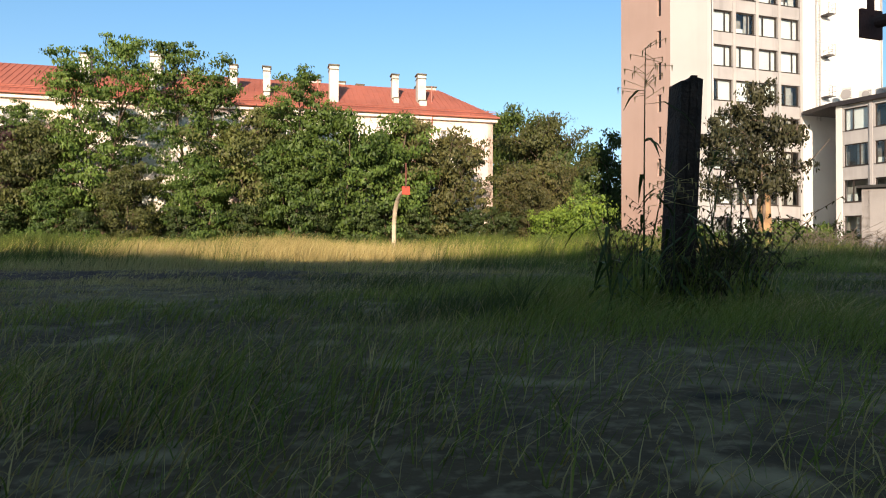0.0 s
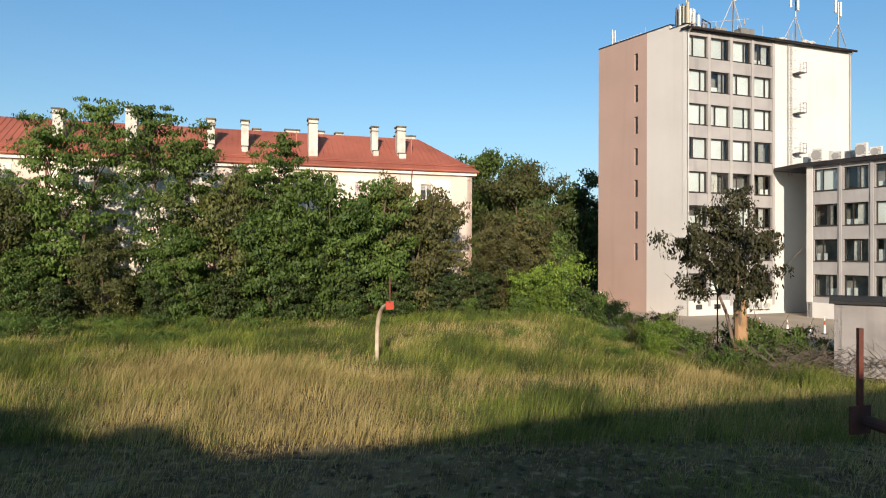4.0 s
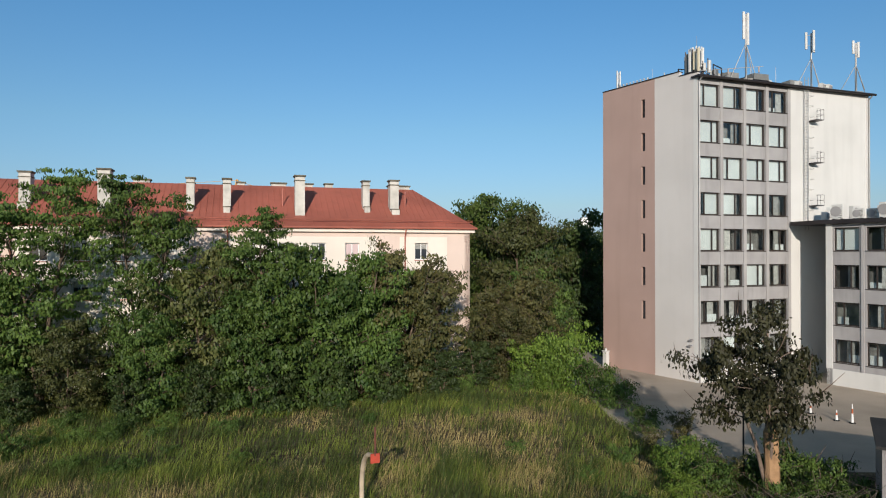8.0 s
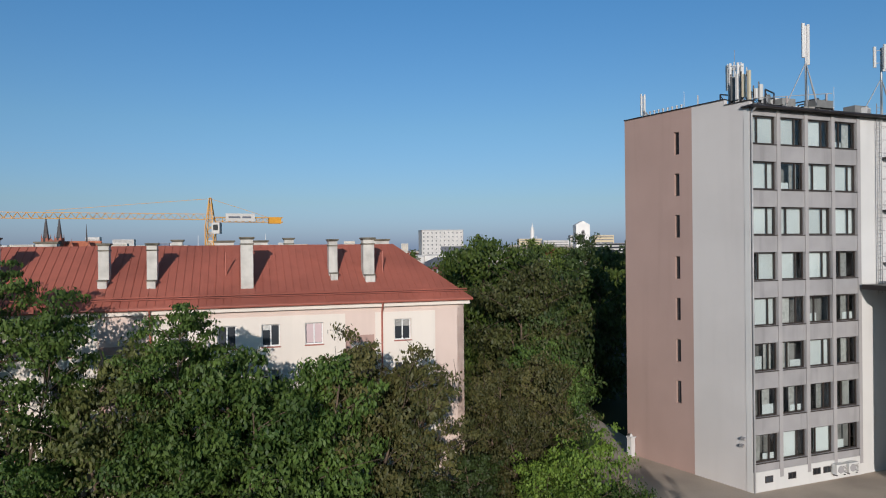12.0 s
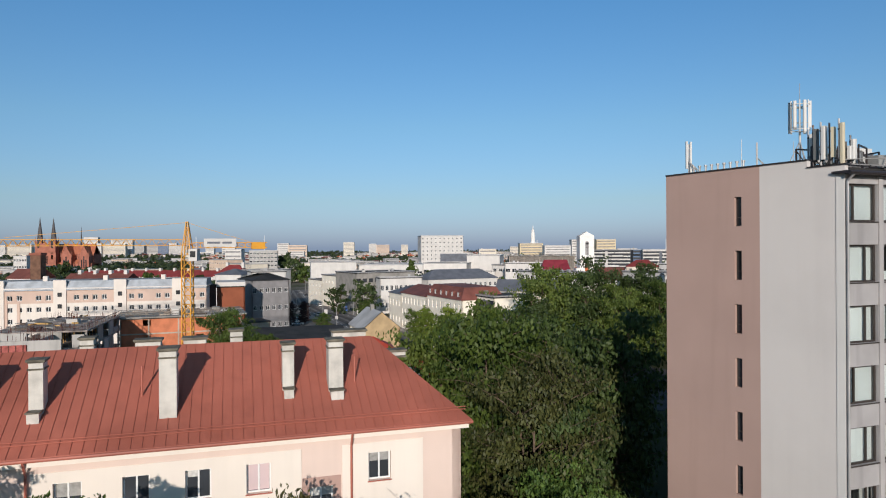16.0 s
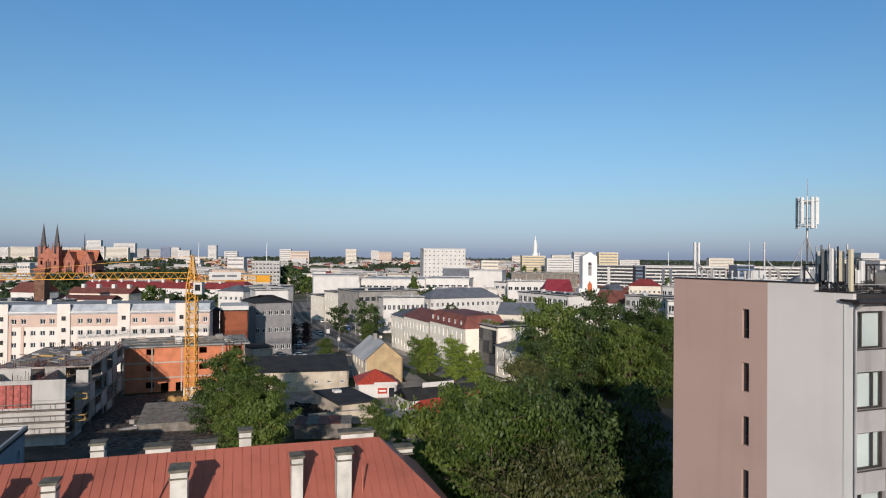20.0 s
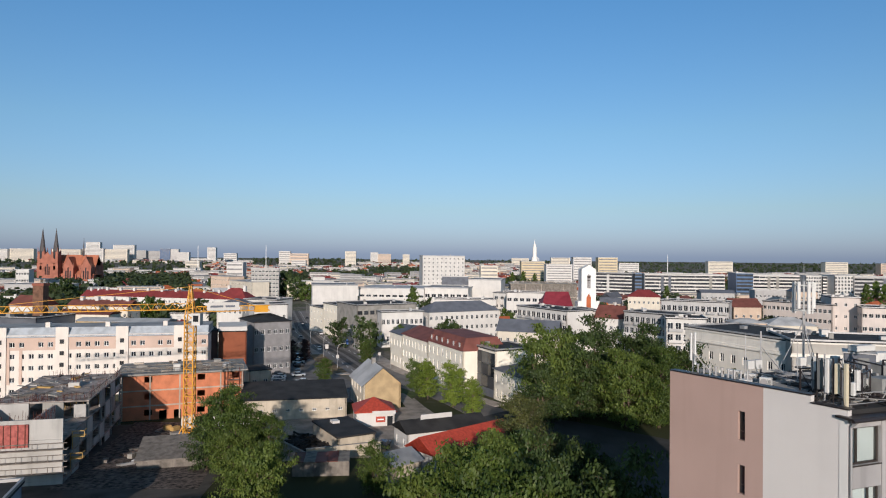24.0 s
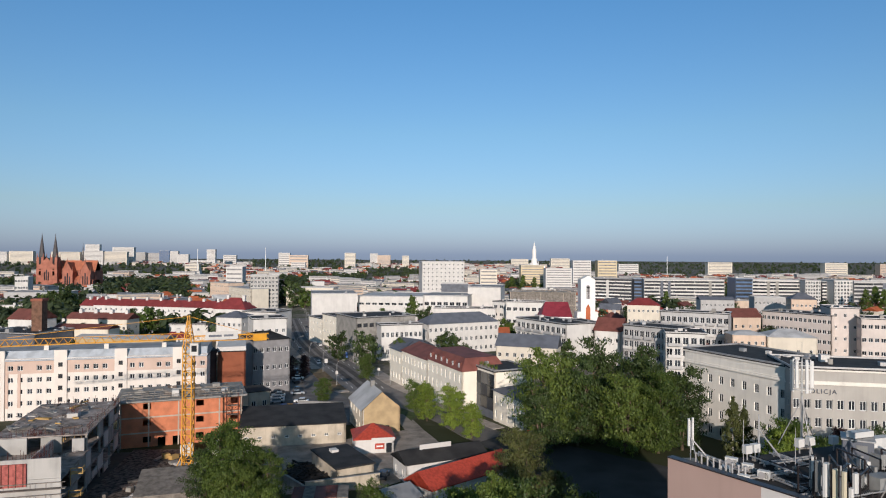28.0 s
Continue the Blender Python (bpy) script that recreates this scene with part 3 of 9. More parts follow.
TA, TC, TR = (18.5, 68.3), (24.05, 59.0), (43.4, 65.1)
TD = (TR[0] + TA[0] - TC[0], TR[1] + TA[1] - TC[1])
TL, TF = math.dist(TA, TC), math.dist(TC, TR)
Z0 = -0.6
tower = thing("office_tower", "eight-storey grey office tower with blank rose and white end walls", "office building", flat(0, 0, Z0))
left = part("left_wall", wall_mesh("left_wall", TL, 27.45, 0.35, [(4.75, 5.2, 24.1 - 3.12 * i, 25.8 - 3.12 * i) for i in range(7)] + [(8.95, TL, 27.05, 27.45)], "plaster_rose", "plaster_grey", band=(6.3,)),
            tower, "rose and light grey plastered end wall", axis(TA, TC))
for i in range(7):
    w = part("slit_window", frame_mesh(0.45, 1.7, (), (0.3,), 0.05, 0.06, "frame_dark"), left, m=pose(4.75, 0.2, 24.1 - 3.12 * i))
    part("pane", slab_mesh(0.35, 1.6, "dark_glass", 0.02, 0.01), w, m=pose(0.05, 0, 0.05))
STOREY, WTOP = 3.12, 26.1
fw = axis(TC, TR)
BAY, WW, WH = 2.56, 2.2, 1.93
opens = [(0.14 + BAY * k, 0.14 + BAY * k + WW, WTOP - WH - STOREY * i, WTOP - STOREY * i) for i in range(8) for k in range(4)]
front = part("front_wall", wall_mesh("front_wall", TF, 26.6, 0.4, opens, "spandrel", "plaster_white", band=(10.4,)), tower, "grey window front beside a blank white wall", fw)
for k in range(5):
    p = Mesher(); x = -0.2 + BAY * k
    p.box(x, x + 0.32, -0.07, 0.0, 1.2, 26.55)
    if k:
        part("pilaster", p.mesh("pilaster", "pilaster"), front)
base = Mesher(); base.box(0, 10.4, -0.06, -0.002, 0, 1.75)
part("plinth", base.mesh("plinth", "plaster_white"), front, "white painted plinth")
rng = random.Random(5)


def office_window(parent, x, z, w, h, split, light):
    """Dark framed two-part window with a blind or curtain behind the glass."""
    win = part("window", frame_mesh(w, h, (split,), (), 0.09, 0.1, "frame_dark"), parent, m=pose(x, 0.16, z))
    for a, b in ((0.09, split * w - 0.045), (split * w + 0.045, w - 0.09)):
        part("pane", slab_mesh(round(b - a, 3), h - 0.18, "pane", 0.05, 0.012), win, m=pose(a, 0, 0.09))
    r = rng.random()
    if light > 0.5:
        dark = split < 0.5
        a, b = (split * w, w - 0.05) if dark else (0.05, split * w)
        part("blind", slab_mesh(round(b - a, 3), h - 0.1, "blind", 0, 0.01, "blind"), win, m=pose(a, 0.2, 0.05))
        if r < 0.68:
            a, b = (0.05, split * w) if dark else (split * w, w - 0.05)
            part("blind", slab_mesh(round(b - a, 3), h - 0.1, "blind", 0, 0.01, "blind"), win, m=pose(a, 0.22, 0.05))
        elif r < 0.85:
            a, b = (0.05, split * w) if dark else (split * w, w - 0.05)
            part("curtain", slab_mesh(round((b - a) * 0.5, 3), h - 0.1, "curtain", 0, 0.02, "curtain"), win, m=pose(a, 0.24, 0.05))
    else:
        if r < 0.75:
            part("curtain", slab_mesh(round(w * 0.3, 3), h - 0.1, "curtain", 0, 0.02, "curtain"), win, m=pose(w * (0.1 + 0.5 * rng.random()), 0.24, 0.05))
        if r > 0.3:
            part("blind", slab_mesh(round(w * 0.45, 3), round(h * (0.2 + 0.3 * rng.random()), 2), "blind", 0, 0.01, "blind"), win, m=pose(0.1 if r > 0.6 else w * 0.5, 0.2, 0.09))
    part("room", slab_mesh(w + 0.5, h + 0.4, "room", 0, 0.03, "room"), win, m=pose(-0.25, 0.9, -0.2))
    sill = Mesher(); sill.box(-0.06, w + 0.06, -0.22, 0.0, -0.06, -0.004)
    part("sill", sill.mesh("sill", "frame_dark"), win)
    return win


# pale blinds on the upper floors also stand in for sky mirrored in the panes
for i in range(8):
    for k in range(4):
        office_window(front, 0.14 + BAY * k, WTOP - WH - STOREY * i, WW, WH, 0.68 if (i + k) % 3 else 0.3, 1.0 if (i < 4 and (k < 3 or i == 1) and (i, k) != (1, 1)) or rng.random() < 0.25 else 0.0)
part("right_wall", wall_mesh("right_wall", TL, 26.6, 0.35, [], "plaster_white"), tower, m=axis(TR, TD))
part("back_wall", wall_mesh("back_wall", TF - 0.8, 26.6, 0.35, [], "plaster_grey"), tower, m=axis(TD, TA) @ pose(0.4, 0.01, 0))
rf = Mesher(); inner = [(p[0] + (q[0] - p[0]) * 0.025, p[1] + (q[1] - p[1]) * 0.025) for p, q in ((TA, TR), (TC, TD), (TR, TA), (TD, TC))]
rf.prism(inner, 26.3, 26.95)
part("roof", rf.mesh("roof", "bitumen"), tower, "flat black bitumen roof")
cs = Mesher(); cs.box(TL - 0.42, TL - 0.004, -0.03, -0.002, 0.1, 26.5)
part("corner_strip", cs.mesh("corner_strip", "plaster_white"), left, "white painted corner strip")
cap = Mesher(); cap.box(0, 8.97, -0.08, 0.5, 27.45, 27.52); cap.box(8.97, TL + 0.1, -0.08, 0.5, 27.05, 27.11)
part("parapet_cap", cap.mesh("parapet_cap", "gutter"), left)
g = Mesher(); g.box(-0.3, TF + 0.3, -0.5, 0.5, 26.6, 26.72); g.tube((-0.3, -0.5, 26.6), (TF + 0.3, -0.5, 26.6), 0.11, n=8)
part("gutter", g.mesh("gutter", "gutter"), front, "dark sheet metal eave and gutter")
for x in (0.05, TF - 0.1):
    d = Mesher(); d.tube((x, -0.12, 0.4), (x, -0.12, 26.2), 0.07, n=8); d.tube((x, -0.12, 26.2), (x, -0.5, 26.55), 0.07, n=8)
    part("downpipe", d.mesh("downpipe", "zinc"), front, "grey metal downpipe")

for x in (1.0, 3.1, 5.4, 6.4):
    wb = part("basement_window", frame_mesh(0.7, 0.45, (0.5,), (), 0.05, 0.05, "frame_dark"), front, m=pose(x, -0.1, 0.95))
    part("pane", slab_mesh(0.6, 0.35, "dark_glass", 0.01, 0.01), wb, m=pose(0.05, 0, 0.05))
for z in (3.45, 3.95):
    fl_ = part("wall_lamp", slab_mesh(0.26, 0.14, "spandrel", -0.26, 0.24, "wall_lamp"), left, "small grey floodlight", pose(10.0 + 0.1 * (z > 3.6), 0, z, 18))
gp = thing("gate_pillar", "white plastered gate pillar at the tower's corner", "pillar", flat(18.55, 67.6, gz(18.5, 67.6), 30))
p = Mesher(); p.box(-0.22, 0.22, -0.22, 0.22, 0, 1.5); part("shaft", p.mesh("shaft", "plaster_white"), gp)
p = Mesher(); p.box(-0.28, 0.28, -0.28, 0.28, 1.5, 1.58); p.tube((0, 0, 1.58), (0, 0, 1.8), 0.16, 0.08, 8); part("cap", p.mesh("cap", "plaster_white"), gp)

# ---- wing ----
ux, uy = (TC[0] - TA[0]) / TL, (TC[1] - TA[1]) / TL
WA = (34.81, 58.24)
WB = (WA[0] + 34 * ux, WA[1] + 34 * uy)
wing = thing("office_wing", "four-storey grey office wing with dark framed windows", "office building", flat(0, 0, Z0))
WL = 34.0
WP = 2.52
wo = [(0.62 + WP * k, 2.6 + WP * k, WTOP - WH - STOREY * (i + 4), WTOP - STOREY * (i + 4)) for i in range(4) for k in range(13)]
ww = part("long_wall", wall_mesh("long_wall", WL, 14.0, 0.4, wo, "spandrel"), wing, "grey rendered long wall", axis(WA, WB))
for i in range(4):
    for k in range(13):
        office_window(ww, 0.62 + WP * k, WTOP - WH - STOREY * (i + 4), 1.98, WH, 0.64 if (i + k) % 2 else 0.36, 1.0 if rng.random() < 0.55 else 0.0)
for k in range(14):
    p = Mesher(); x = 0.25 + WP * k if k else 0.0
    p.box(x, x + (0.22 if k else 0.5), -0.1, 0, 1.75, 13.95)
    part("pilaster", p.mesh("pilaster", "pilaster" if k else "plaster_white"), ww)
p = Mesher(); p.box(0.5, WL, -0.08, -0.002, 0, 1.74)
part("plinth", p.mesh("plinth", "plaster_white"), ww, "white painted plinth")
# link between the tower front and the wing
LK = (TC[0] + (TR[0] - TC[0]) * 0.515, TC[1] + (TR[1] - TC[1]) * 0.515)
nx, ny = -uy, ux
wr = Mesher(); wr.prism([(WA[0] - 0.5 * nx - 0.3 * ux, WA[1] - 0.5 * ny - 0.3 * uy), (WB[0] - 0.5 * nx, WB[1] - 0.5 * ny), (WB[0] + 13 * nx, WB[1] + 13 * ny), (WA[0] + 13 * nx, WA[1] + 13 * ny), (TR[0], TR[1] - 0.1), (LK[0] - 0.3, LK[1] - 0.4)], 13.95, 14.3)
part("roof", wr.mesh("roof", "gutter"), wing, "flat roof with dark sheet metal edge")
part("end_wall", wall_mesh("end_wall", 13, 13.9, 0.3, [], "plaster_white"), wing, m=axis((WA[0] + 13 * nx, WA[1] + 13 * ny), WA))
part("end_wall", wall_mesh("end_wall", 13, 13.9, 0.3, [], "plaster_white"), wing, m=axis(WB, (WB[0] + 13 * nx, WB[1] + 13 * ny)))

# ---- pink house ----
PANG = 14.5
PX, PY = 4.7, 62.15
PLEN, PDEP = 62.0, 12.2
pc, ps = math.cos(radians(PANG)), math.sin(radians(PANG))
pink = thing("apartment_house", "long four-storey pink apartment house with a red sheet metal hip roof", "house", flat(PX - PLEN * pc, PY - PLEN * ps, 0, PANG))
EAVE = 12.7
pwx = [56.95, 50.9, 48.1, 45.37, 42.5, 35.9, 33.1, 30.3, 27.5, 21.3, 18.5, 15.7, 12.9, 6.5, 3.6]
po = [(x, x + 1.18, 10.33 - 2.95 * i, 11.78 - 2.95 * i) for x in pwx for i in range(4)]
po += [(x, x + 1.18, 8.86 - 2.95 * i, 10.31 - 2.95 * i) for x in (53.95, 38.9, 24.3, 9.6) for i in range(3)]
pf = part("front_wall", wall_mesh("front_wall", PLEN, EAVE, 0.5, po, "pink_wall"), pink, "pale pink plastered front wall")
for j, (a, b, c, d) in enumerate(po):
    w = part("window", frame_mesh(round(b - a, 2), round(d - c, 2), (0.5,), (), 0.08, 0.08, "frame_white"), pf, m=pose(a, 0.18, c))
    part("pane", slab_mesh(round(b - a - 0.16, 2), round(d - c - 0.16, 2), "dark_glass", 0.04, 0.012), w, m=pose(0.08, 0, 0.08))
    sl = Mesher(); sl.box(-0.05, b - a + 0.05, -0.26, 0.0, -0.07, -0.004)
    part("sill", sl.mesh("sill", "red_roof"), w, "red sheet metal sill")
    kind = (j * 7 + j // 4) % 5
    if kind != 2:
        tall = (0.42, 0.62, 0.0, 0.3, 1.25)[kind]
        part("curtain", slab_mesh(round((b - a) * 0.5 - 0.14, 2), tall, "curtain_rose" if kind == 4 else "curtain_net", 0, 0.01, "curtain"), w, m=pose(0.1, 0.03, d - c - 0.09 - tall))
        if kind != 3:
            part("curtain", slab_mesh(round((b - a) * 0.5 - 0.14, 2), tall, "curtain_rose" if kind == 4 else "curtain_net", 0, 0.01, "curtain"), w, m=pose((b - a) / 2 + 0.05, 0.03, d - c - 0.09 - tall))
for nm, x0, x1 in (("cream_panel", 55.6, 59.87), ("cream_panel", 41.6, 53.55), ("cream_panel", 26.6, 38.5), ("cream_panel", 12.0, 23.9), ("cream_panel", 2.5, 9.2)):
    opn = [(a - x0, b - x0, c - 0.4, d - 0.4) for a, b, c, d in po if a > x0 and b < x1]
    part(nm, wall_mesh(nm, x1 - x0, 11.9, 0.04, opn, "cream_wall"), pf, "cream panel standing proud of the pink wall", pose(x0, -0.04, 0.4))
for x in (53.57, 38.52, 23.92, 9.22):
    part("stair_panel", wall_mesh("stair_panel", 1.95, 8.8, 0.03, [(0.38, 1.56, 6.86 - 2.95 * i, 8.31 - 2.95 * i) for i in range(3)], "stair_rose"), pf, "dusky rose panel round the stair windows", pose(x, -0.03, 2.0))
part("right_wall", wall_mesh("right_wall", PDEP, EAVE, 0.5, [(5.2, 6.6, 4.0 + 3 * i, 5.6 + 3 * i) for i in range(3)], "pink_wall"), pink, m=pose(PLEN, 0, 0, 0, 0, 90))
part("back_wall", wall_mesh("back_wall", PLEN, EAVE, 0.5, [], "pink_wall"), pink, m=pose(PLEN, PDEP, 0, 0, 0, 180))
part("left_wall", wall_mesh("left_wall", PDEP, EAVE, 0.5, [], "pink_wall"), pink, m=pose(0, PDEP, 0, 0, 0, -90))
ev = Mesher(); ev.box(-0.35, PLEN + 0.35, -0.35, PDEP + 0.35, EAVE, EAVE + 0.32)
part("cornice", ev.mesh("cornice", "cream_wall"), pink, "cream eave cornice")
RISE, HIP = 3.85, 4.2
pr = part("roof", roof_mesh("roof", PLEN, PDEP, "hip", RISE, 0.5, "red_roof", 0.14, hip_run=HIP), pink, "red standing seam sheet metal roof", pose(0, 0, EAVE + 0.32))


def roof_z(y):
    return EAVE + 0.46 + RISE * (min(y, PDEP - y) + 0.5) / (PDEP / 2 + 0.5)


def chimney(x, y0, y1, w, top, step=True):
    c = thing("chimney", "weathered white plastered roof chimney", "chimney", pink.matrix_basis @ pose(x, y0, 0), "roof chimneys")
    b = Mesher(); d = y1 - y0
    b.box(0, w, 0, d, min(roof_z(y0), roof_z(y1)) - 0.3, top)
    part("shaft", b.mesh("shaft", "chimney"), c)
    b = Mesher(); b.box(-0.05, w + 0.05, -0.05, d + 0.05, top - 0.34, top - 0.26); b.box(-0.04, w + 0.04, -0.04, d + 0.04, top, top + 0.06); b.box(-0.1, w + 0.1, -0.1, d + 0.1, top + 0.06, top + 0.16)
    part("cap", b.mesh("cap", "lichen_cap"), c, "dark weathered concrete cap")
    if step:
        b = Mesher(); b.box(0.05, w - 0.05, -0.55, 0.0, roof_z(y0 - 0.55) - 0.2, roof_z(y0) + 0.15)
        b.box(0.0, w, -0.62, 0.05, roof_z(y0) + 0.15, roof_z(y0) + 0.22, 1)
        part("step", b.mesh("step", "chimney", "lichen_cap"), c)
    return c


for x, y0, y1, w, top, st in ((55.2, 2.0, 2.95, 0.78, 17.3, True), (52.8, 2.3, 3.1, 0.6, 17.2, True), (46.85, 1.1, 2.2, 0.8, 17.35, False), (41.05, 1.9, 2.7, 0.62, 17.0, True), (38.2, 2.0, 2.8, 0.62, 17.0, True),
                              (31.8, 1.2, 2.5, 0.9, 17.4, False), (26.2, 2.0, 3.0, 0.8, 17.1, True), (15.6, 1.6, 2.6, 0.8, 17.2, True),
                              (56.0, 6.2, 7.0, 2.0, 17.25, False), (45.1, 6.2, 7.0, 1.3, 17.2, False), (47.6, 6.2, 7.0, 1.2, 17.2, False), (50.1, 7.6, 8.4, 0.7, 17.4, False), (42.1, 7.4, 8.2, 0.7, 17.3, False), (59.6, 7.4, 8.2, 1.2, 15.7, False), (33.6, 6.3, 7.1, 1.3, 17.2, False)):
    chimney(x, y0, y1, w, top, st)

# standing seams, snow guard, gutter and downpipes of the pink house
hip = PDEP / 2 + 0.5
for k in range(124):
    x = 0.25 + 0.5 * k
    run = min(hip, (x + 0.5) * hip / HIP, (PLEN + 0.5 - x) * hip / HIP) - 0.05
    if run < 0.3:
        continue
    s = Mesher()
    z0, z1 = EAVE + 0.47, EAVE + 0.47 + RISE * run / hip
    s.prism([(x - 0.015, -0.5), (x + 0.015, -0.5), (x + 0.015, -0.5 + run), (x - 0.015, -0.5 + run)], 0, 0.035)
    s.v = [(a, b, c + z0 + (b + 0.5) / run * (z1 - z0)) for a, b, c in s.v]
    part("seam", s.mesh("seam", "red_roof"), pr, m=pose(0, 0, -EAVE - 0.32))
s = Mesher()
for dz in (0.12, 0.26):
    s.tube((-0.4, 0.05, EAVE + 0.8 + dz), (PLEN + 0.3, 0.05, EAVE + 0.8 + dz), 0.03, n=6)
part("snow_guard", s.mesh("snow_guard", "red_roof"), pink)
s = Mesher(); s.tube((-0.5, -0.58, EAVE + 0.36), (PLEN + 0.5, -0.58, EAVE + 0.36), 0.09, n=8)
part("gutter", s.mesh("gutter", "red_roof"), pink, "red sheet metal gutter")
for x in (56.05, 41.45, 26.3, 11.9):
    s = Mesher(); s.path([(x, -0.55, EAVE + 0.3), (x, -0.14, EAVE - 0.4), (x, -0.14, 0.4)], [0.06] * 3, 8)
    part("downpipe", s.mesh("downpipe", "red_roof"), pf, "red downpipe")
for x, y in ((45.9, 2.6), (56.7, 2.6)):
    s = Mesher(); s.tube((x, y, roof_z(y) - 0.1), (x, y, roof_z(y) + 1.5), 0.05, n=6)
    part("vent_pipe", s.mesh("vent_pipe", "red_roof"), pink)

# ---- trees ----
def grown(seed, h, r, base, limbs, sprays, per, leaf, trunk_r, shape="oval", rise=0.35, flat_=0.5, puff=0.2, leaders=1, bark="bark", leaves="leaf_mid", blade=0.5, bare=0, lean=(0, 0), droop=0.0):
    """Trunk, limbs that leave it all the way up, and sprays of small leaves along every limb."""
    rs = np.random.RandomState(seed)
    t = Mesher()
    stems = []
    for q in range(leaders):
        a, k = math.tau * q / leaders + rs.rand(), (0.0 if leaders == 1 else 0.34 * r)
        top = h * (1.0 if q == 0 else rs.uniform(0.8, 0.97))
        off = np.array([k * math.cos(a) + lean[0], k * math.sin(a) + lean[1]])
        pts = [np.array([off[0] * f ** 1.2, off[1] * f ** 1.2, top * 0.94 * f]) + np.array([rs.uniform(-1, 1), rs.uniform(-1, 1), 0]) * 0.02 * h * f for f in (0, 0.2, 0.4, 0.6, 0.8, 1.0)]
        t.path(pts, [trunk_r * (1 - 0.88 * f) / (1 if q == 0 else 1.4) for f in (-0.2, 0.2, 0.4, 0.6, 0.8, 1.0)], 7)
        stems.append((np.array(pts), top))
    form = {"oval": lambda f: math.sin(math.pi * (0.22 + 0.72 * f)) ** 0.7, "cone": lambda f: (1.02 - f) ** 0.7, "tower": lambda f: min(1.0, 0.45 + 1.6 * f) * (1.03 - f) ** 0.45, "broad": lambda f: min(1.0, 0.6 + 1.1 * f) * (1.06 - f) ** 0.42, "vase": lambda f: (0.5 + 0.9 * f) * (1.05 - f) ** 0.35}[shape]
    cen, rad, out = [], [], []
    for i in range(limbs):
        pts, top = stems[i % leaders]
        f = (i + rs.rand()) / limbs
        z = base + (top * 0.93 - base) * f
        g = min(max(z / (top * 0.94), 0.0), 1.0) * 5
        j = min(int(g), 4)
        p0 = pts[j] + (pts[j + 1] - pts[j]) * (g - j)
        a = 2.39996 * i + rs.uniform(-0.5, 0.5)
        L = r * form(f) * rs.uniform(0.62, 1.12) / (1.0 if leaders == 1 else 1.25)
        up = rise * (0.35 + 1.2 * f) * rs.uniform(0.5, 1.4)
        d = np.array([math.cos(a), math.sin(a), 0.0])
        e = p0 + d * L + np.array([0, 0, up * L])
        m_ = p0 + d * L * 0.5 + np.array([0, 0, up * L * 0.62])
        t.path([p0, m_, e], [trunk_r * 0.22, trunk_r * 0.13, trunk_r * 0.04], 4)
        side = np.array([-d[1], d[0], 0])
        for k in range(sprays):
            u = 0.3 + 0.75 * (k + rs.rand()) / sprays
            p = p0 + (e - p0) * u + side * rs.normal() * L * 0.2 * (1.2 - 0.5 * u) + np.array([0, 0, rs.normal() * 0.06 * r])
            cen.append(p); rad.append(r * puff * rs.uniform(0.55, 1.25)); out.append(d)
    for pts, top in stems:
        for k in range(3):
            cen.append(pts[5] + np.array([0, 0, 0.04 * h * (k - 0.5)])); rad.append(r * puff * 0.7); out.append(np.array([0, 0, 1.0]))
    cen, rad, out = np.array(cen), np.array(rad), np.array(out)
    for i in range(bare):
        c = cen[rs.randint(len(cen))]
        w = out[rs.randint(len(out))] * 0.7 + rs.normal(size=3) * 0.35 + np.array([0, 0, 0.5])
        t.path([c, c + w * 0.12 * r, c + w * 0.3 * r + rs.normal(size=3) * 0.04 * r], [0.03, 0.02, 0.008], 3)
    n = len(cen) * per
    d = rs.normal(size=(len(cen), per, 3))
    d /= np.linalg.norm(d, axis=2, keepdims=True)
    q = rs.rand(len(cen), per, 1) ** 0.5
    pos = (cen[:, None] + d * q * rad[:, None, None] * np.array([1, 1, flat_])).reshape(n, 3)
    pos[:, 2] -= droop * rs.rand(n) ** 2 * r
    pos[:, 2] = np.maximum(pos[:, 2], 0.05)
    nor = d.reshape(n, 3) + np.repeat(out, per, 0) * 0.5 + rs.normal(size=(n, 3)) * 0.5 + np.array([0, 0, 0.25])
    nor[:, 2] *= 0.5
    nor /= np.linalg.norm(nor, axis=1, keepdims=True)
    # leaves hang: their long side points mostly down
    a = np.cross(nor, np.cross(np.array([0, 0, -1.0]) + rs.normal(size=(n, 3)) * 0.55, nor))
    a /= np.linalg.norm(a, axis=1, keepdims=True)
    b = np.cross(nor, a)
    s = leaf * (0.6 + 0.8 * rs.rand(n, 1))
    v = np.stack([pos - a * s, pos + b * s * blade, pos + a * s, pos - b * s * blade], 1).reshape(-1, 3)
    me = bpy.data.meshes.new("crown")
    me.vertices.add(4 * n); me.vertices.foreach_set("co", v.ravel())
    me.loops.add(4 * n); me.loops.foreach_set("vertex_index", np.arange(4 * n, dtype=np.int32))
    me.polygons.add(n); me.polygons.foreach_set("loop_start", np.arange(0, 4 * n, 4, dtype=np.int32))
    me.update(calc_edges=True)
    me.materials.append(M[leaves])
    tm = t.mesh("trunk", bark)
    tm.polygons.foreach_set("use_smooth", [True] * len(tm.polygons))
    return tm, me


def tree(name, label, meshes, m, group=""):
    t = thing(name, label, "tree", m, group)
    part("trunk", meshes[0], t)
    part("crown", meshes[1], t)
    return t


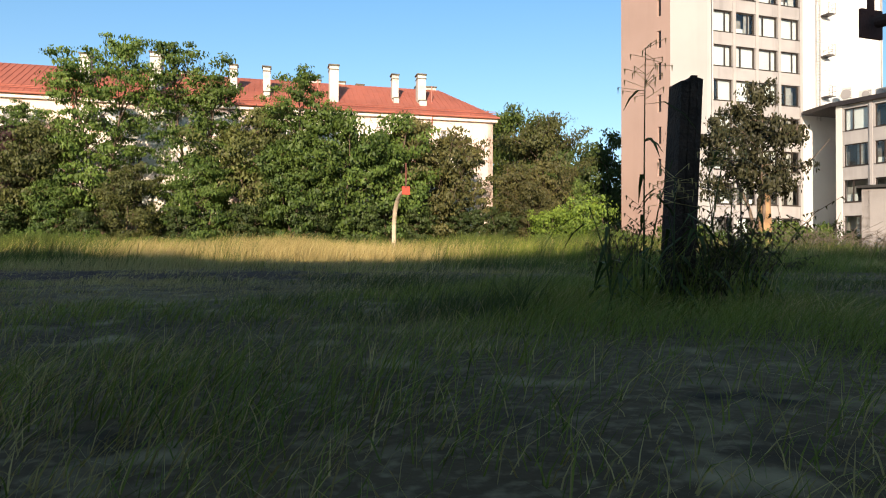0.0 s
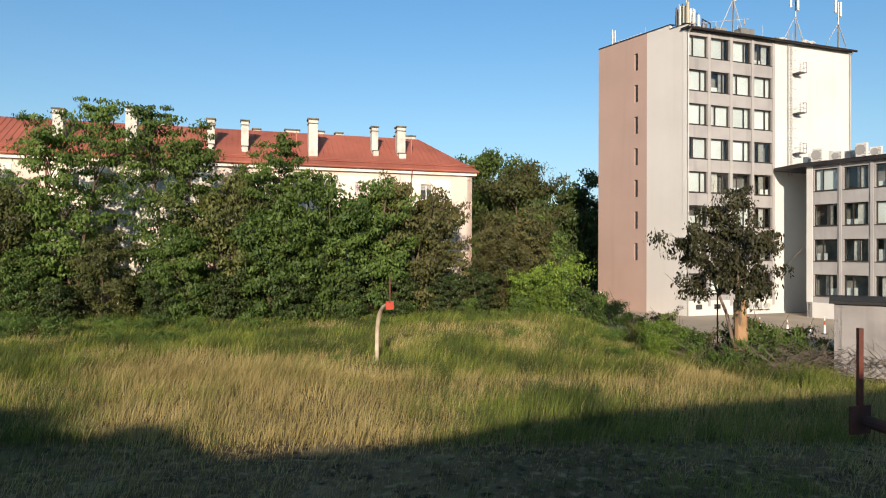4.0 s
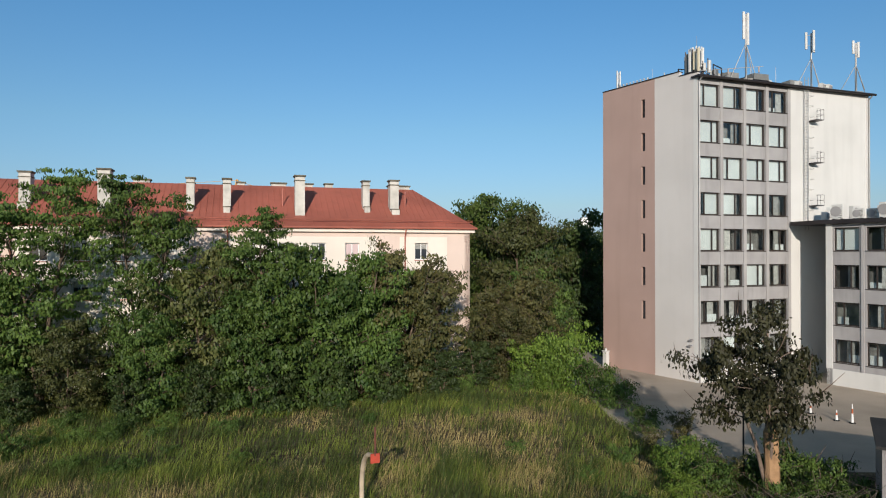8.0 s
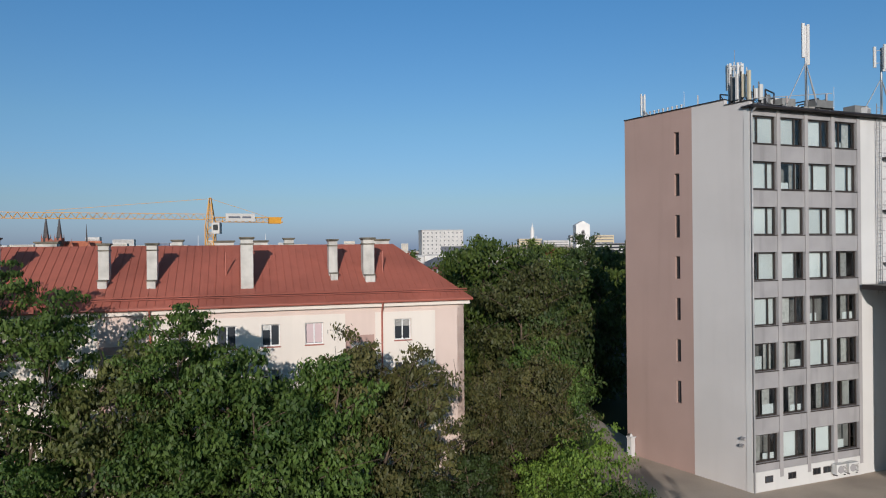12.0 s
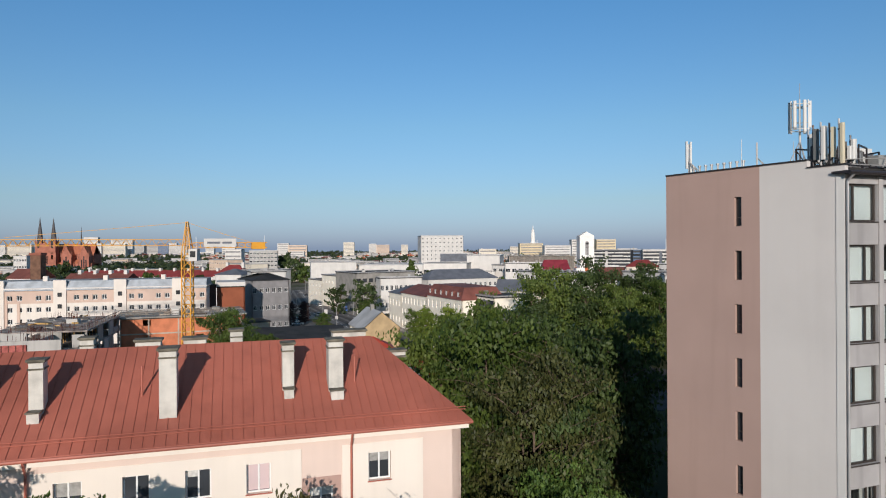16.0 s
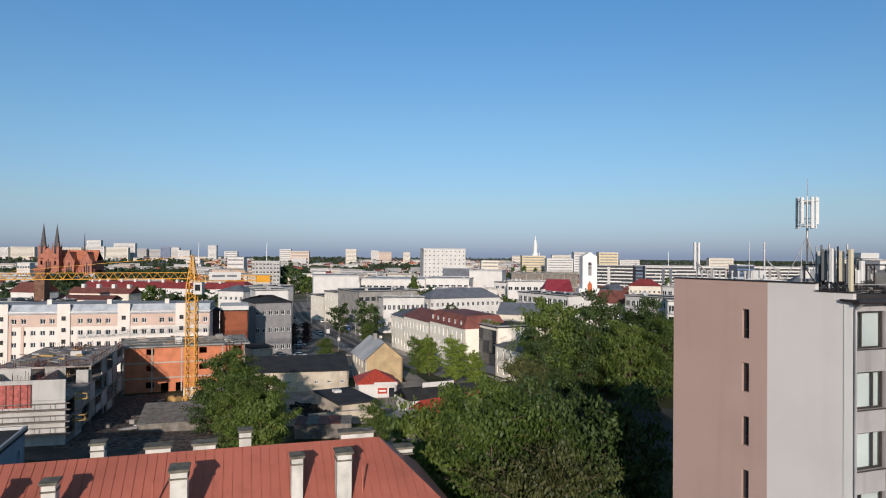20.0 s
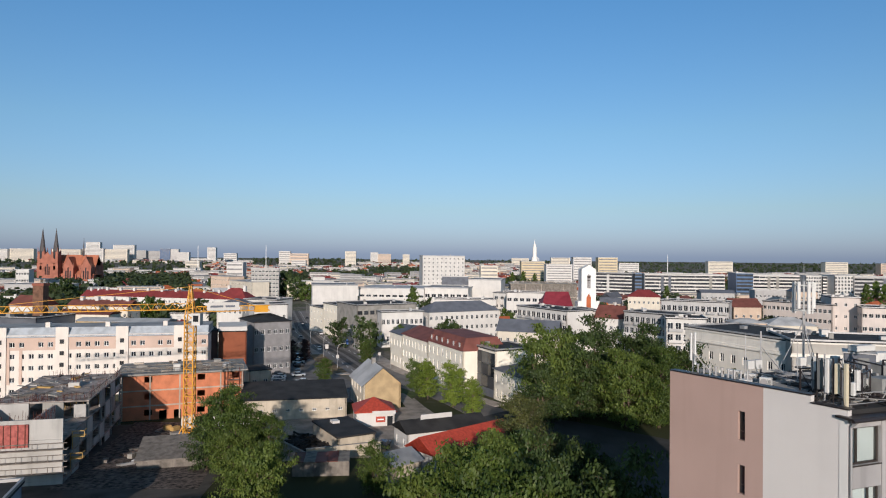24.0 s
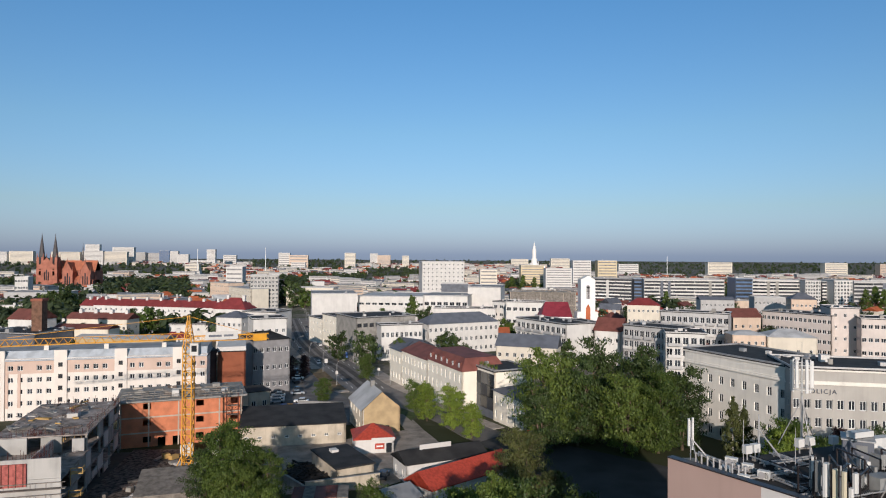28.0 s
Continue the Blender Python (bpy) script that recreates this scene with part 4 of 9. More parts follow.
def put(x, y, s=1.0, turn=0.0, sz=None):
    return Matrix.LocRotScale((x, y, gz(x, y) - 0.15), Euler((0, 0, radians(turn))), (s, s, sz or s))


A1 = grown(11, 16.2, 5.4, 2.6, 60, 5, 64, 0.125, 0.2, "broad", 0.8, 0.36, 0.17, 2, leaves="leaf_feather")
A2 = grown(12, 10.6, 5.0, 0.4, 60, 5, 60, 0.125, 0.2, "oval", 0.45, 0.5, 0.18, 3, leaves="leaf_olive", bare=20)
A3 = grown(13, 9.6, 4.6, 0.2, 60, 5, 60, 0.125, 0.18, "oval", 0.45, 0.5, 0.18, 3, leaves="leaf_green")
B3 = grown(23, 9.4, 5.0, 0.2, 44, 4, 36, 0.22, 0.18, "oval", 0.25, 0.5, 0.22, 2, leaves="leaf_dark")
A4 = grown(14, 9.4, 4.4, 0.4, 54, 5, 50, 0.12, 0.18, "oval", 0.7, 0.55, 0.17, 3, leaves="leaf_brown", bare=70)
M4 = grown(24, 9.0, 4.4, 0.4, 50, 5, 46, 0.13, 0.18, "oval", 0.5, 0.55, 0.2, 3, leaves="leaf_maroon", bare=20)
A5 = grown(15, 15.0, 6.6, 1.6, 62, 5, 34, 0.22, 0.3, "oval", 0.45, 0.55, 0.22, 3, leaves="leaf_mid")
A6 = grown(18, 15.0, 6.4, 1.0, 62, 5, 34, 0.22, 0.3, "oval", 0.4, 0.55, 0.22, 3, leaves="leaf_dark")
A9 = grown(29, 15.2, 6.4, 1.2, 76, 6, 50, 0.16, 0.3, "oval", 0.45, 0.55, 0.2, 3, leaves="leaf_olive", bare=220)
B9 = grown(30, 15.2, 6.8, 1.0, 76, 6, 50, 0.17, 0.3, "oval", 0.45, 0.55, 0.2, 3, leaves="leaf_mid")
C9 = grown(35, 15.0, 6.8, 1.4, 66, 6, 36, 0.22, 0.3, "oval", 0.45, 0.55, 0.2, 3, leaves="leaf_sun")
A8 = grown(28, 15.0, 5.2, 1.0, 60, 5, 26, 0.24, 0.3, "oval", 0.35, 0.55, 0.22, 2, leaves="leaf_maroon")
SH = grown(16, 2.7, 2.1, 0.05, 30, 4, 34, 0.075, 0.05, "oval", 0.5, 0.6, 0.26, 3, leaves="leaf_bush")
S2 = grown(17, 2.1, 1.9, 0.05, 28, 4, 32, 0.07, 0.05, "oval", 0.4, 0.6, 0.26, 3, leaves="leaf_green", bare=24)
rows_ = [(-25.2, 48.6, 1.0, A1, 0), (-18.9, 49.2, 0.98, A1, 140), (-32.5, 49.5, 0.72, A1, 60), (-22.6, 47.0, 0.62, A2, 10), (-27.6, 46.6, 0.6, A3, 40), (-29.8, 48.0, 0.95, A2, 30), (-14.4, 49.8, 1.08, A2, 70), (-17.0, 46.8, 0.72, A3, 200), (-10.5, 50.0, 0.84, A1, 250),
         (-10.8, 47.6, 0.92, A3, 30), (-7.4, 49.6, 1.16, A3, 120), (-4.2, 50.9, 1.1, A3, 300), (-1.3, 52.6, 1.14, A4, 60), (-33.5, 46.0, 1.0, M4, 0), (-37.0, 45.0, 1.0, A2, 90), (0.9, 53.6, 1.0, A4, 10), (7.0, 60.5, 0.85, A4, 45), (9.8, 61.0, 0.95, A4, 200),
         (7.9, 58.0, 0.72, A4, 90), (11.5, 66.0, 1.0, A3, 80), (-41.0, 44.0, 1.0, A3, 80), (-30.0, 44.2, 0.36, B3, 15), (-24.5, 44.8, 0.33, B3, 115), (-18.0, 45.4, 0.34, B3, 215), (-13.5, 46.2, 0.42, B3, 315), (-9.0, 47.0, 0.42, B3, 65), (-35.0, 43.5, 0.5, B3, 165), (-5.6, 48.4, 0.42, B3, 35), (-2.0, 50.0, 0.42, B3, 80), (1.8, 51.6, 0.4, B3, 140), (-33.0, 42.0, 0.45, B3, 5), (-34.0, 50.0, 0.7, B3, 25), (-28.2, 53.0, 0.5, B3, 50), (-31.0, 47.0, 0.45, B3, 10), (-38.5, 47.5, 0.85, B3, 70), (-43.0, 46.0, 0.9, B3, 0), (-38.0, 41.0, 0.5, B3, 45), (-21.8, 51.0, 0.4, B3, 145), (4.6, 55.2, 0.42, B3, 190)]
for x, y, s, k, a in rows_:
    lab = {id(A1): "tall feathery green tree in front of the pink house", id(A2): "dense dark green tree at the meadow's edge", id(A3): "rounded dark green tree at the meadow's edge", id(A4): "brownish green tree with thinning leaves", id(B3): "low dense dark green bush at the meadow's edge", id(M4): "dark maroon leaved tree at the meadow's edge"}[id(k)]
    tree("tree", lab, k, put(x, y, s, a), "trees along the house")
M2 = grown(27, 2.2, 1.7, 0.1, 24, 4, 22, 0.07, 0.05, "vase", 0.9, 0.6, 0.2, 3, leaves="leaf_brown", bare=60)
rng = random.Random(8)
BI = grown(37, 15.0, 2.6, 2.4, 46, 4, 30, 0.2, 0.2, "tower", 0.2, 0.5, 0.22, 1, "bark_white", "leaf_olive", bare=16, droop=0.3)
A7 = grown(19, 15.0, 5.6, 1.5, 60, 5, 28, 0.25, 0.3, "oval", 0.35, 0.55, 0.22, 2, leaves="leaf_light")
for x, y, s, k in ((9.0, 80, 1.16, B9), (10.4, 71, 1.0, A9), (4.5, 87, 1.05, C9), (12.5, 84, 1.12, A6), (9, 98, 0.95, C9), (16, 97, 1.0, A6), (20.5, 86, 1.1, A6), (13, 110, 0.8, C9), (22, 102, 0.9, A6), (18, 116, 0.75, A9), (9, 115, 0.6, C9), (12, 73, 0.9, A6),
                   (-27, 134, 0.92, B9), (-21, 130, 0.68, B9), (-31.5, 136, 0.68, A6), (-24, 126, 0.62, C9), (-17, 107, 0.75, C9), (33, 174, 1.4, C9), (30, 168, 1.0, A6), (42, 178, 1.4, A4), (48, 166, 1.12, C9), (56, 178, 1.4, A6), (47, 182, 1.5, A6), (61, 168, 1.2, A6), (39, 172, 1.25, A6), (55, 166, 1.15, B9),
                   (12, 186, 0.75, A7), (6, 196, 0.7, A7), (3, 206, 0.6, A5), (16, 178, 0.6, A7), (70, 143, 0.85, A5), (76.5, 138, 0.8, A8), (82, 139, 0.8, A6), (64.5, 152, 1.0, BI), (66, 138, 0.8, A7), (70, 130, 0.75, A5), (67.5, 154, 0.86, BI), (74, 138, 0.7, A5), (-3.5, 123, 0.5, A5), (-13, 98, 0.5, A6), (20, 135, 0.86, A9), (23, 124, 0.6, A9),
                   (-14, 262, 0.6, A5), (-2, 300, 0.7, A5), (-8, 330, 0.7, A6), (-60, 330, 0.7, A5), (-41, 264, 0.56, A8), (-37, 267, 0.56, A8), (-45, 268, 0.5, A8), (-24, 222, 0.5, A5)):
    tree("park_tree", "broad leafy park tree with a green crown", k, put(x, y, s, rng.uniform(0, 360)), "park trees")
for x, y, s, k in ((9.0, 54.6, 1.3, SH), (11.4, 55.0, 1.65, SH), (10.0, 53.0, 0.9, SH), (13.4, 53.4, 1.3, S2), (14.2, 50.2, 1.05, S2), (8.0, 53.6, 0.8, S2), (14.0, 44.0, 0.8, S2), (14.2, 36.6, 0.8, S2), (16.6, 33.4, 1.05, S2), (12.0, 34.0, 0.7, SH), (13.0, 32.4, 0.8, S2), (18.2, 32.2, 0.9, S2), (15.0, 29.8, 0.7, S2), (11.2, 30.8, 0.5, SH), (13.6, 29.4, 0.55, S2), (14.6, 33.8, 0.6, M2), (12.6, 38.6, 0.6, M2), (17.0, 30.4, 0.75, S2), (-24, 41, 0.5, S2), (-17.5, 41.5, 0.4, S2), (3.5, 52.5, 0.7, S2), (19.0, 30.2, 0.7, S2), (15.2, 41.0, 0.8, M2)):
    tree("shrub", "leafy green shrub at the meadow's edge", k, put(x, y, s, rng.uniform(0, 360)), "shrubs")
S3 = grown(33, 1.5, 1.9, 0.02, 24, 4, 26, 0.07, 0.03, "oval", 0.5, 0.6, 0.24, 3, leaves="leaf_green")
rng = random.Random(21)
for i in range(30):
    y = rng.uniform(34, 45)
    x = -19.5 - 0.35 * (y - 33) + rng.uniform(-7, 9.5) * (0.6 + 0.4 * rng.random())
    tree("meadow_bush", "low tangled dark green bush in the meadow", S3, put(x, y, rng.uniform(0.3, 0.75), rng.uniform(0, 360)), "meadow bushes")
for x, y, s in ((-6.4, 31.0, 0.35), (-4.2, 30.2, 0.3), (1.5, 34.0, 0.3), (-9.0, 37.0, 0.4), (5.2, 38.0, 0.4), (7.8, 33.5, 0.45), (-3.0, 44.5, 0.4), (3.0, 46.0, 0.4), (10.2, 36.0, 0.6), (9.0, 30.0, 0.5), (-11.0, 42.0, 0.6)):
    tree("meadow_bush", "low tangled dark green bush in the meadow", S3, put(x, y, s, rng.uniform(0, 360)), "meadow bushes")
BT = grown(31, 8.3, 3.3, 3.4, 38, 5, 60, 0.095, 0.17, "oval", 0.3, 0.42, 0.17, 3, "bark_grey", "leaf_broken", bare=16, lean=(-0.9, 0.2), droop=0.12)
bt = tree("broken_tree", "old tree with split pale trunk and sparse dark leaves", BT, put(15.6, 32.1, 1.0, 0, 1.06))
sb = Mesher(); sb.path([(0.02, -0.02, 0), (0.05, -0.05, 1.6), (0.0, -0.03, 3.0), (0.06, -0.02, 3.55)], [0.36, 0.32, 0.3, 0.1], 10)
part("broken_stem", sb.mesh("broken_stem", "bark_pale"), bt, "thick pale stem broken off above head height")

# ---- post and ball-game poles ----
post = Mesher()
plan = [(-0.1, -0.07), (-0.035, -0.075), (-0.03, -0.055), (-0.024, -0.075), (0.03, -0.08), (0.034, -0.058), (0.04, -0.075), (0.095, -0.068), (0.1, 0.0), (0.09, 0.07), (0.0, 0.075), (-0.095, 0.07)]
post.prism(plan, -0.3, 1.25)
post.v = [(x * 0.62 * (1.12 - 0.1 * max(z, 0)), y, z + (0.012 if z > 1 and -0.03 < x < 0.035 else (-0.02 if z > 1 and x < -0.03 else 0.0))) for x, y, z in post.v]
tagged(new("wooden_post", post.mesh("wooden_post", "wood_dark")), "weathered dark wooden post standing in tall grass", "post").matrix_basis = pose(1.24, 3.52, 0, 0, 3, 10)

# ---- meadow grass ----
def grass(name, label, blades, m, seed):
    """Blades from an array of x, y, height, width, lean, all in one sheet of small bent strips."""
    rs = np.random.RandomState(seed)
    n = len(blades)
    x, y, h, w, ln = blades.T
    z = np.array([gz(a, b) for a, b in zip(x, y)]) - 0.02
    th = rs.uniform(0, math.tau, n)
    ld = rs.normal(0.4, 1.1, n)
    cx, sx = np.cos(th) * w / 2, np.sin(th) * w / 2
    lx, ly = np.cos(ld) * ln * h, np.sin(ld) * ln * h
    v = np.empty((n, 5, 3))
    v[:, 0] = np.stack([x - cx, y - sx, z], 1)
    v[:, 1] = np.stack([x + cx, y + sx, z], 1)
    v[:, 2] = np.stack([x + cx * 0.8 + lx * 0.35, y + sx * 0.8 + ly * 0.35, z + h * 0.6], 1)
    v[:, 3] = np.stack([x - cx * 0.8 + lx * 0.35, y - sx * 0.8 + ly * 0.35, z + h * 0.6], 1)
    v[:, 4] = np.stack([x + lx, y + ly, z + h], 1)
    k = np.arange(n)[:, None] * 5
    loops = np.hstack([k + [0, 1, 2, 3], k + [3, 2, 4]]).ravel().astype(np.int32)
    starts = (np.arange(n)[:, None] * 7 + [0, 4]).ravel().astype(np.int32)
    me = bpy.data.meshes.new(name)
    me.vertices.add(5 * n); me.vertices.foreach_set("co", v.ravel())
    me.loops.add(7 * n); me.loops.foreach_set("vertex_index", loops)
    me.polygons.add(2 * n); me.polygons.foreach_set("loop_start", starts)
    me.update(calc_edges=True)
    me.materials.append(m)
    return tagged(new(name, me), label, "grass", kind="stuff")


def clumpy(x, y, s, o):
    return np.array([noise.noise(Vector((a * s, b * s, o))) for a, b in zip(x, y)])


def scatter(rs, n, x0, x1, y0, y1):
    x, y = rs.uniform(x0, x1, n), rs.uniform(y0, y1, n)
    ok = ~((x > 12.8 + 0.08 * (44 - np.minimum(y, 44))) & (y > 37)) & ~((x > 17.5) & (y > 26))
    ok &= (np.hypot(x, y) > 0.55)
    return x[ok], y[ok]


M["grass_green"] = leaf_mat("grass_green", (0.08, 0.13, 0.02), (0.29, 0.33, 0.06), 0.3)
M["grass_dry"] = leaf_mat("grass_dry", (0.27, 0.208, 0.076), (0.68, 0.54, 0.235), 0.3)
rs = np.random.RandomState(77)
M["grass_deep"] = leaf_mat("grass_deep_green", (0.04, 0.07, 0.014), (0.15, 0.19, 0.04), 0.25)
green, dry, deep = [], [], []


def add(n, x0, x1, y0, y1, h0, h1, w, dry_share, lean=0.35, bare=0.0):
    x, y = scatter(rs, n, x0, x1, y0, y1)
    n = len(x)
    c = clumpy(x, y, 0.22, 3.0) + 0.6 * clumpy(x, y, 0.9, 9.0) + 0.5 * clumpy(x, y, 2.6, 13.0)
    mud = np.exp(-(((x + 5.0) / 4.4) ** 2 + ((y - 9.9) / 2.2) ** 2))
    keep = rs.rand(n) > np.clip(1.25 * mud + 1.5 * clumpy(x, y, 0.9, 5.0) * (mud > 0.15), 0, 0.97)
    keep &= rs.rand(n) > bare * np.clip(0.5 + 1.6 * clumpy(x, y, 0.9, 40.0) + 0.8 * clumpy(x, y, 3.0, 47.0), 0, 1)
    h = (h0 + (h1 - h0) * np.clip(0.5 + 0.9 * c, 0, 1.3)) * rs.uniform(0.5, 1.25, n)
    d = np.hypot(x, y)
    ww = w * (0.6 + 0.8 * rs.rand(n)) * (1 + 0.03 * np.maximum(d - 5, 0))
    b = np.stack([x, y, h, ww, lean * (0.25 + rs.rand(n)) + 0.05], 1)
    isdry = rs.rand(n) < np.clip(dry_share - 0.9 * c + 1.3 * clumpy(x, y, 0.09, 21.0) + 0.7 * clumpy(x, y, 0.3, 31.0), 0.02, 0.98)
    isdeep = ~isdry & (clumpy(x, y, 0.35, 55.0) + 0.7 * clumpy(x, y, 1.1, 61.0) > 0.1) & (y > 3)
    b[isdeep, 2] *= 1.25
    green.append(b[keep & ~isdry & ~isdeep]); dry.append(b[keep & isdry]); deep.append(b[keep & isdeep])


add(64000, -4.5, 5.5, 0.4, 3.4, 0.02, 0.13, 0.003, 0.55, 1.2, 0.75)
add(62000, -7, 8.5, 3.0, 7.5, 0.04, 0.17, 0.0045, 0.12, 1.0, 0.5)
add(70000, -13, 16, 7.0, 13.5, 0.03, 0.15, 0.006, 0.85, 1.3, 0.95)
add(44000, -20, 24, 12.5, 19.5, 0.12, 0.34, 0.008, 0.5, 0.8, 0.3)
add(78000, -30, 19, 18, 28, 0.3, 0.75, 0.0075, 0.62, 0.6)
add(60000, -34, 17, 26, 36, 0.3, 0.75, 0.0085, 0.34, 0.6)
add(52000, -40, 14, 34, 52, 0.3, 0.7, 0.0105, 0.2, 0.6)
add(9000, -14, 12, 48, 58, 0.3, 0.6, 0.016, 0.2, 0.6)
add(9000, 12, 20, 27, 40, 0.25, 0.55, 0.014, 0.3, 0.6)
add(420, 0.85, 1.65, 3.2, 3.85, 0.12, 0.4, 0.006, 0.5, 0.6)
# pale dead stalks lying about, and reddish litter round the post
x, y = scatter(rs, 3000, -5, 6, 0.5, 9)
n = len(x)
dry.append(np.stack([x, y, 0.02 + 0.07 * rs.rand(n), 0.003 + 0.003 * rs.rand(n), 1.2 + 3.5 * rs.rand(n)], 1))
x, y = scatter(rs, 1500, 0.5, 2.0, 2.9, 4.1)
n = len(x)
dry.append(np.stack([x, y, 0.03 + 0.12 * rs.rand(n), 0.004 + 0.002 * rs.rand(n), 0.4 + 2.0 * rs.rand(n)], 1))
grass("meadow_grass", "tall green meadow grass", np.concatenate(green), M["grass_green"], 1)
grass("rank_grass", "rank dark green tufts in the meadow", np.concatenate(deep), M["grass_deep"], 3)
grass("dry_grass", "dry golden seeding grass in the meadow", np.concatenate(dry), M["grass_dry"], 2)

def weed(x, y, h, seed, plume, m="leaf_dark"):
    """A tall weed: bent stem, long drooping leaves, a feathery plume."""
    rd = random.Random(seed)
    w = thing("tall_weed", "tall dark weed stem with drooping leaves", "plant", flat(x, y, gz(x, y) - 0.02), "weeds by the post")
    lx, ly = rd.uniform(-0.12, 0.12), rd.uniform(-0.08, 0.08)
    pt = lambda k: Vector((lx * k * k, ly * k * k, h * k))
    s = Mesher(); s.path([pt(k / 6) for k in range(7)], [0.006 - 0.0006 * k for k in range(7)], 5)
    part("stem", s.mesh("stem", m), w)
    s = Mesher()
    for i in range(rd.randint(7, 10)):
        k = rd.uniform(0.1, 0.9)
        a, L = rd.uniform(0, math.tau), rd.uniform(0.12, 0.3)
        p, d, q = pt(k), Vector((math.cos(a), math.sin(a), 0)), Vector((-math.sin(a), math.cos(a), 0))
        ps = [p + d * L * f + Vector((0, 0, 0.5 * L * f - 1.1 * L * f * f)) for f in (0, 0.35, 0.7, 1.0)]
        ws = (0.004, 0.011, 0.008, 0.001)
        for u in range(3):
            s.face([ps[u] - q * ws[u], ps[u] + q * ws[u], ps[u + 1] + q * ws[u + 1], ps[u + 1] - q * ws[u + 1]])
    part("leaves", s.mesh("leaves", m), w)
    if plume:
        s = Mesher()
        for i in range(26):
            p = pt(rd.uniform(0.8, 1.0)); a = rd.uniform(0, math.tau); L = rd.uniform(0.05, 0.14)
            e = p + Vector((math.cos(a) * L, math.sin(a) * L, rd.uniform(-0.04, 0.08)))
            s.tube(p, e, 0.0015, n=3)
            s.tube(e, e + Vector((0, 0, -0.03)), 0.004, 0.001, n=4)
        part("plume", s.mesh("plume", "grass_dry"), w, "pale feathery seed plume")
    return w


rd = random.Random(4)
for i, (x, y, h, pl) in enumerate(((1.02, 3.35, 1.35, True), (0.92, 3.6, 0.95, False), (1.08, 3.5, 0.8, False), (1.12, 3.2, 0.7, True), (1.36, 3.4, 0.95, True), (1.42, 3.55, 0.8, True), (1.5, 3.3, 0.6, False), (0.82, 3.2, 0.55, False), (1.55, 3.6, 0.7, True), (1.3, 3.25, 0.55, False), (1.18, 3.3, 0.5, False), (1.62, 3.5, 0.5, False), (0.75, 3.0, 0.35, False))):
    weed(x, y, h, 50 + i, pl)


def twiggy(x, y, h, r, n, seed):
    """A dead weed bush: a fan of thin stems with side twigs and small seed heads."""
    rd = random.Random(seed)
    w = thing("twiggy_weed", "dry twiggy brown weed bush beside the post", "plant", flat(x, y, gz(x, y) - 0.02), "weeds by the post")
    sd = Mesher()
    for i in range(n):
        st = Mesher()
        a, k = rd.uniform(0, math.tau), rd.uniform(0.2, 1.0)
        hh = h * rd.uniform(0.45, 1.0)
        tip = Vector((math.cos(a) * r * k, math.sin(a) * r * k, hh))
        bend = Vector((rd.uniform(-0.05, 0.05), rd.uniform(-0.05, 0.05), 0))
        pts = [tip * 0.0, Vector((tip.x * 0.25, tip.y * 0.25, hh * 0.45)) + bend, Vector((tip.x * 0.65, tip.y * 0.65, hh * 0.8)) + bend, tip]
        st.path(pts, [0.005, 0.004, 0.003, 0.0012], 4)
        for q in range(7):
            f = rd.uniform(0.35, 0.98)
            p = pts[1].lerp(pts[2], f) if f < 0.7 else pts[2].lerp(pts[3], (f - 0.7) / 0.3)
            b_, L = rd.uniform(0, math.tau), rd.uniform(0.05, 0.16)
            e = p + Vector((math.cos(b_) * L, math.sin(b_) * L, rd.uniform(-0.02, 0.1)))
            st.tube(p, e, 0.002, 0.001, n=3, caps=False)
            for z in range(3):
                c = p.lerp(e, 0.4 + 0.3 * z)
                sd.tube(c, c + Vector((rd.uniform(-0.02, 0.02), rd.uniform(-0.02, 0.02), -0.02)), 0.006, 0.001, n=4)
        part("stem", st.mesh("stem", "bark"), w)
    tagged(part("seed_head", sd.mesh("seed_head", "leaf_brown"), w), "small brown seed heads on the twigs", kind="stuff")


twiggy(1.5, 3.55, 0.75, 0.42, 20, 3)
twiggy(1.78, 3.75, 0.6, 0.4, 15, 5)
twiggy(1.0, 3.62, 0.55, 0.3, 10, 8)
twiggy(1.32, 3.35, 0.4, 0.3, 10, 9)

# ---- two ball-game poles facing each other ----
def hoop_pole(x, y, z, d, m_pole, m_plate, label):
    """Arched pole; its arm carries a small square plate and a thin rod. (x, y, z) is the plate's middle, d its way from the foot."""
    h = thing("ball_game_pole", label, "pole", flat(x, y, 0))
    dx, dy = d
    g = gz(x - 2 * dx, y - 2 * dy)
    s = Mesher()
    pts = [(-2.0 * dx, -2.0 * dy, g - 0.3)]
    for k in np.linspace(0, 1, 9):
        pts.append((-dx * (2.0 - 1.9 * k ** 2.2), -dy * (2.0 - 1.9 * k ** 2.2), g + (z - g) * (0.35 + 0.65 * math.sin(k * math.pi / 2))))
    s.path(pts, [0.1] * 6 + [0.09] * 2 + [0.08] * 2, 10)
    part("pole", s.mesh("pole", m_pole), h)
    s = Mesher(); s.box(-0.18, 0.18, -0.02, 0.02, z - 0.18, z + 0.18, mx=Matrix.Rotation(math.atan2(dx, -dy), 4, "Z"))
    part("plate", s.mesh("plate", m_plate), h, "square steel plate")
    s = Mesher(); s.box(-0.03, 0.03, -0.03, 0.03, z + 0.1, z + 1.2)
    part("rod", s.mesh("rod", "rust"), h, "thin rusty rod")
    return h


hoop_pole(-1.62, 28.75, 3.1, (0.33, -0.94), "pole_cream", "red_paint", "bent cream pole with small red plate in the meadow")
hoop_pole(5.4, 8.3, 3.22, (-0.32, 0.94), "rust", "rust", "dark rusty bent pole with square plate")

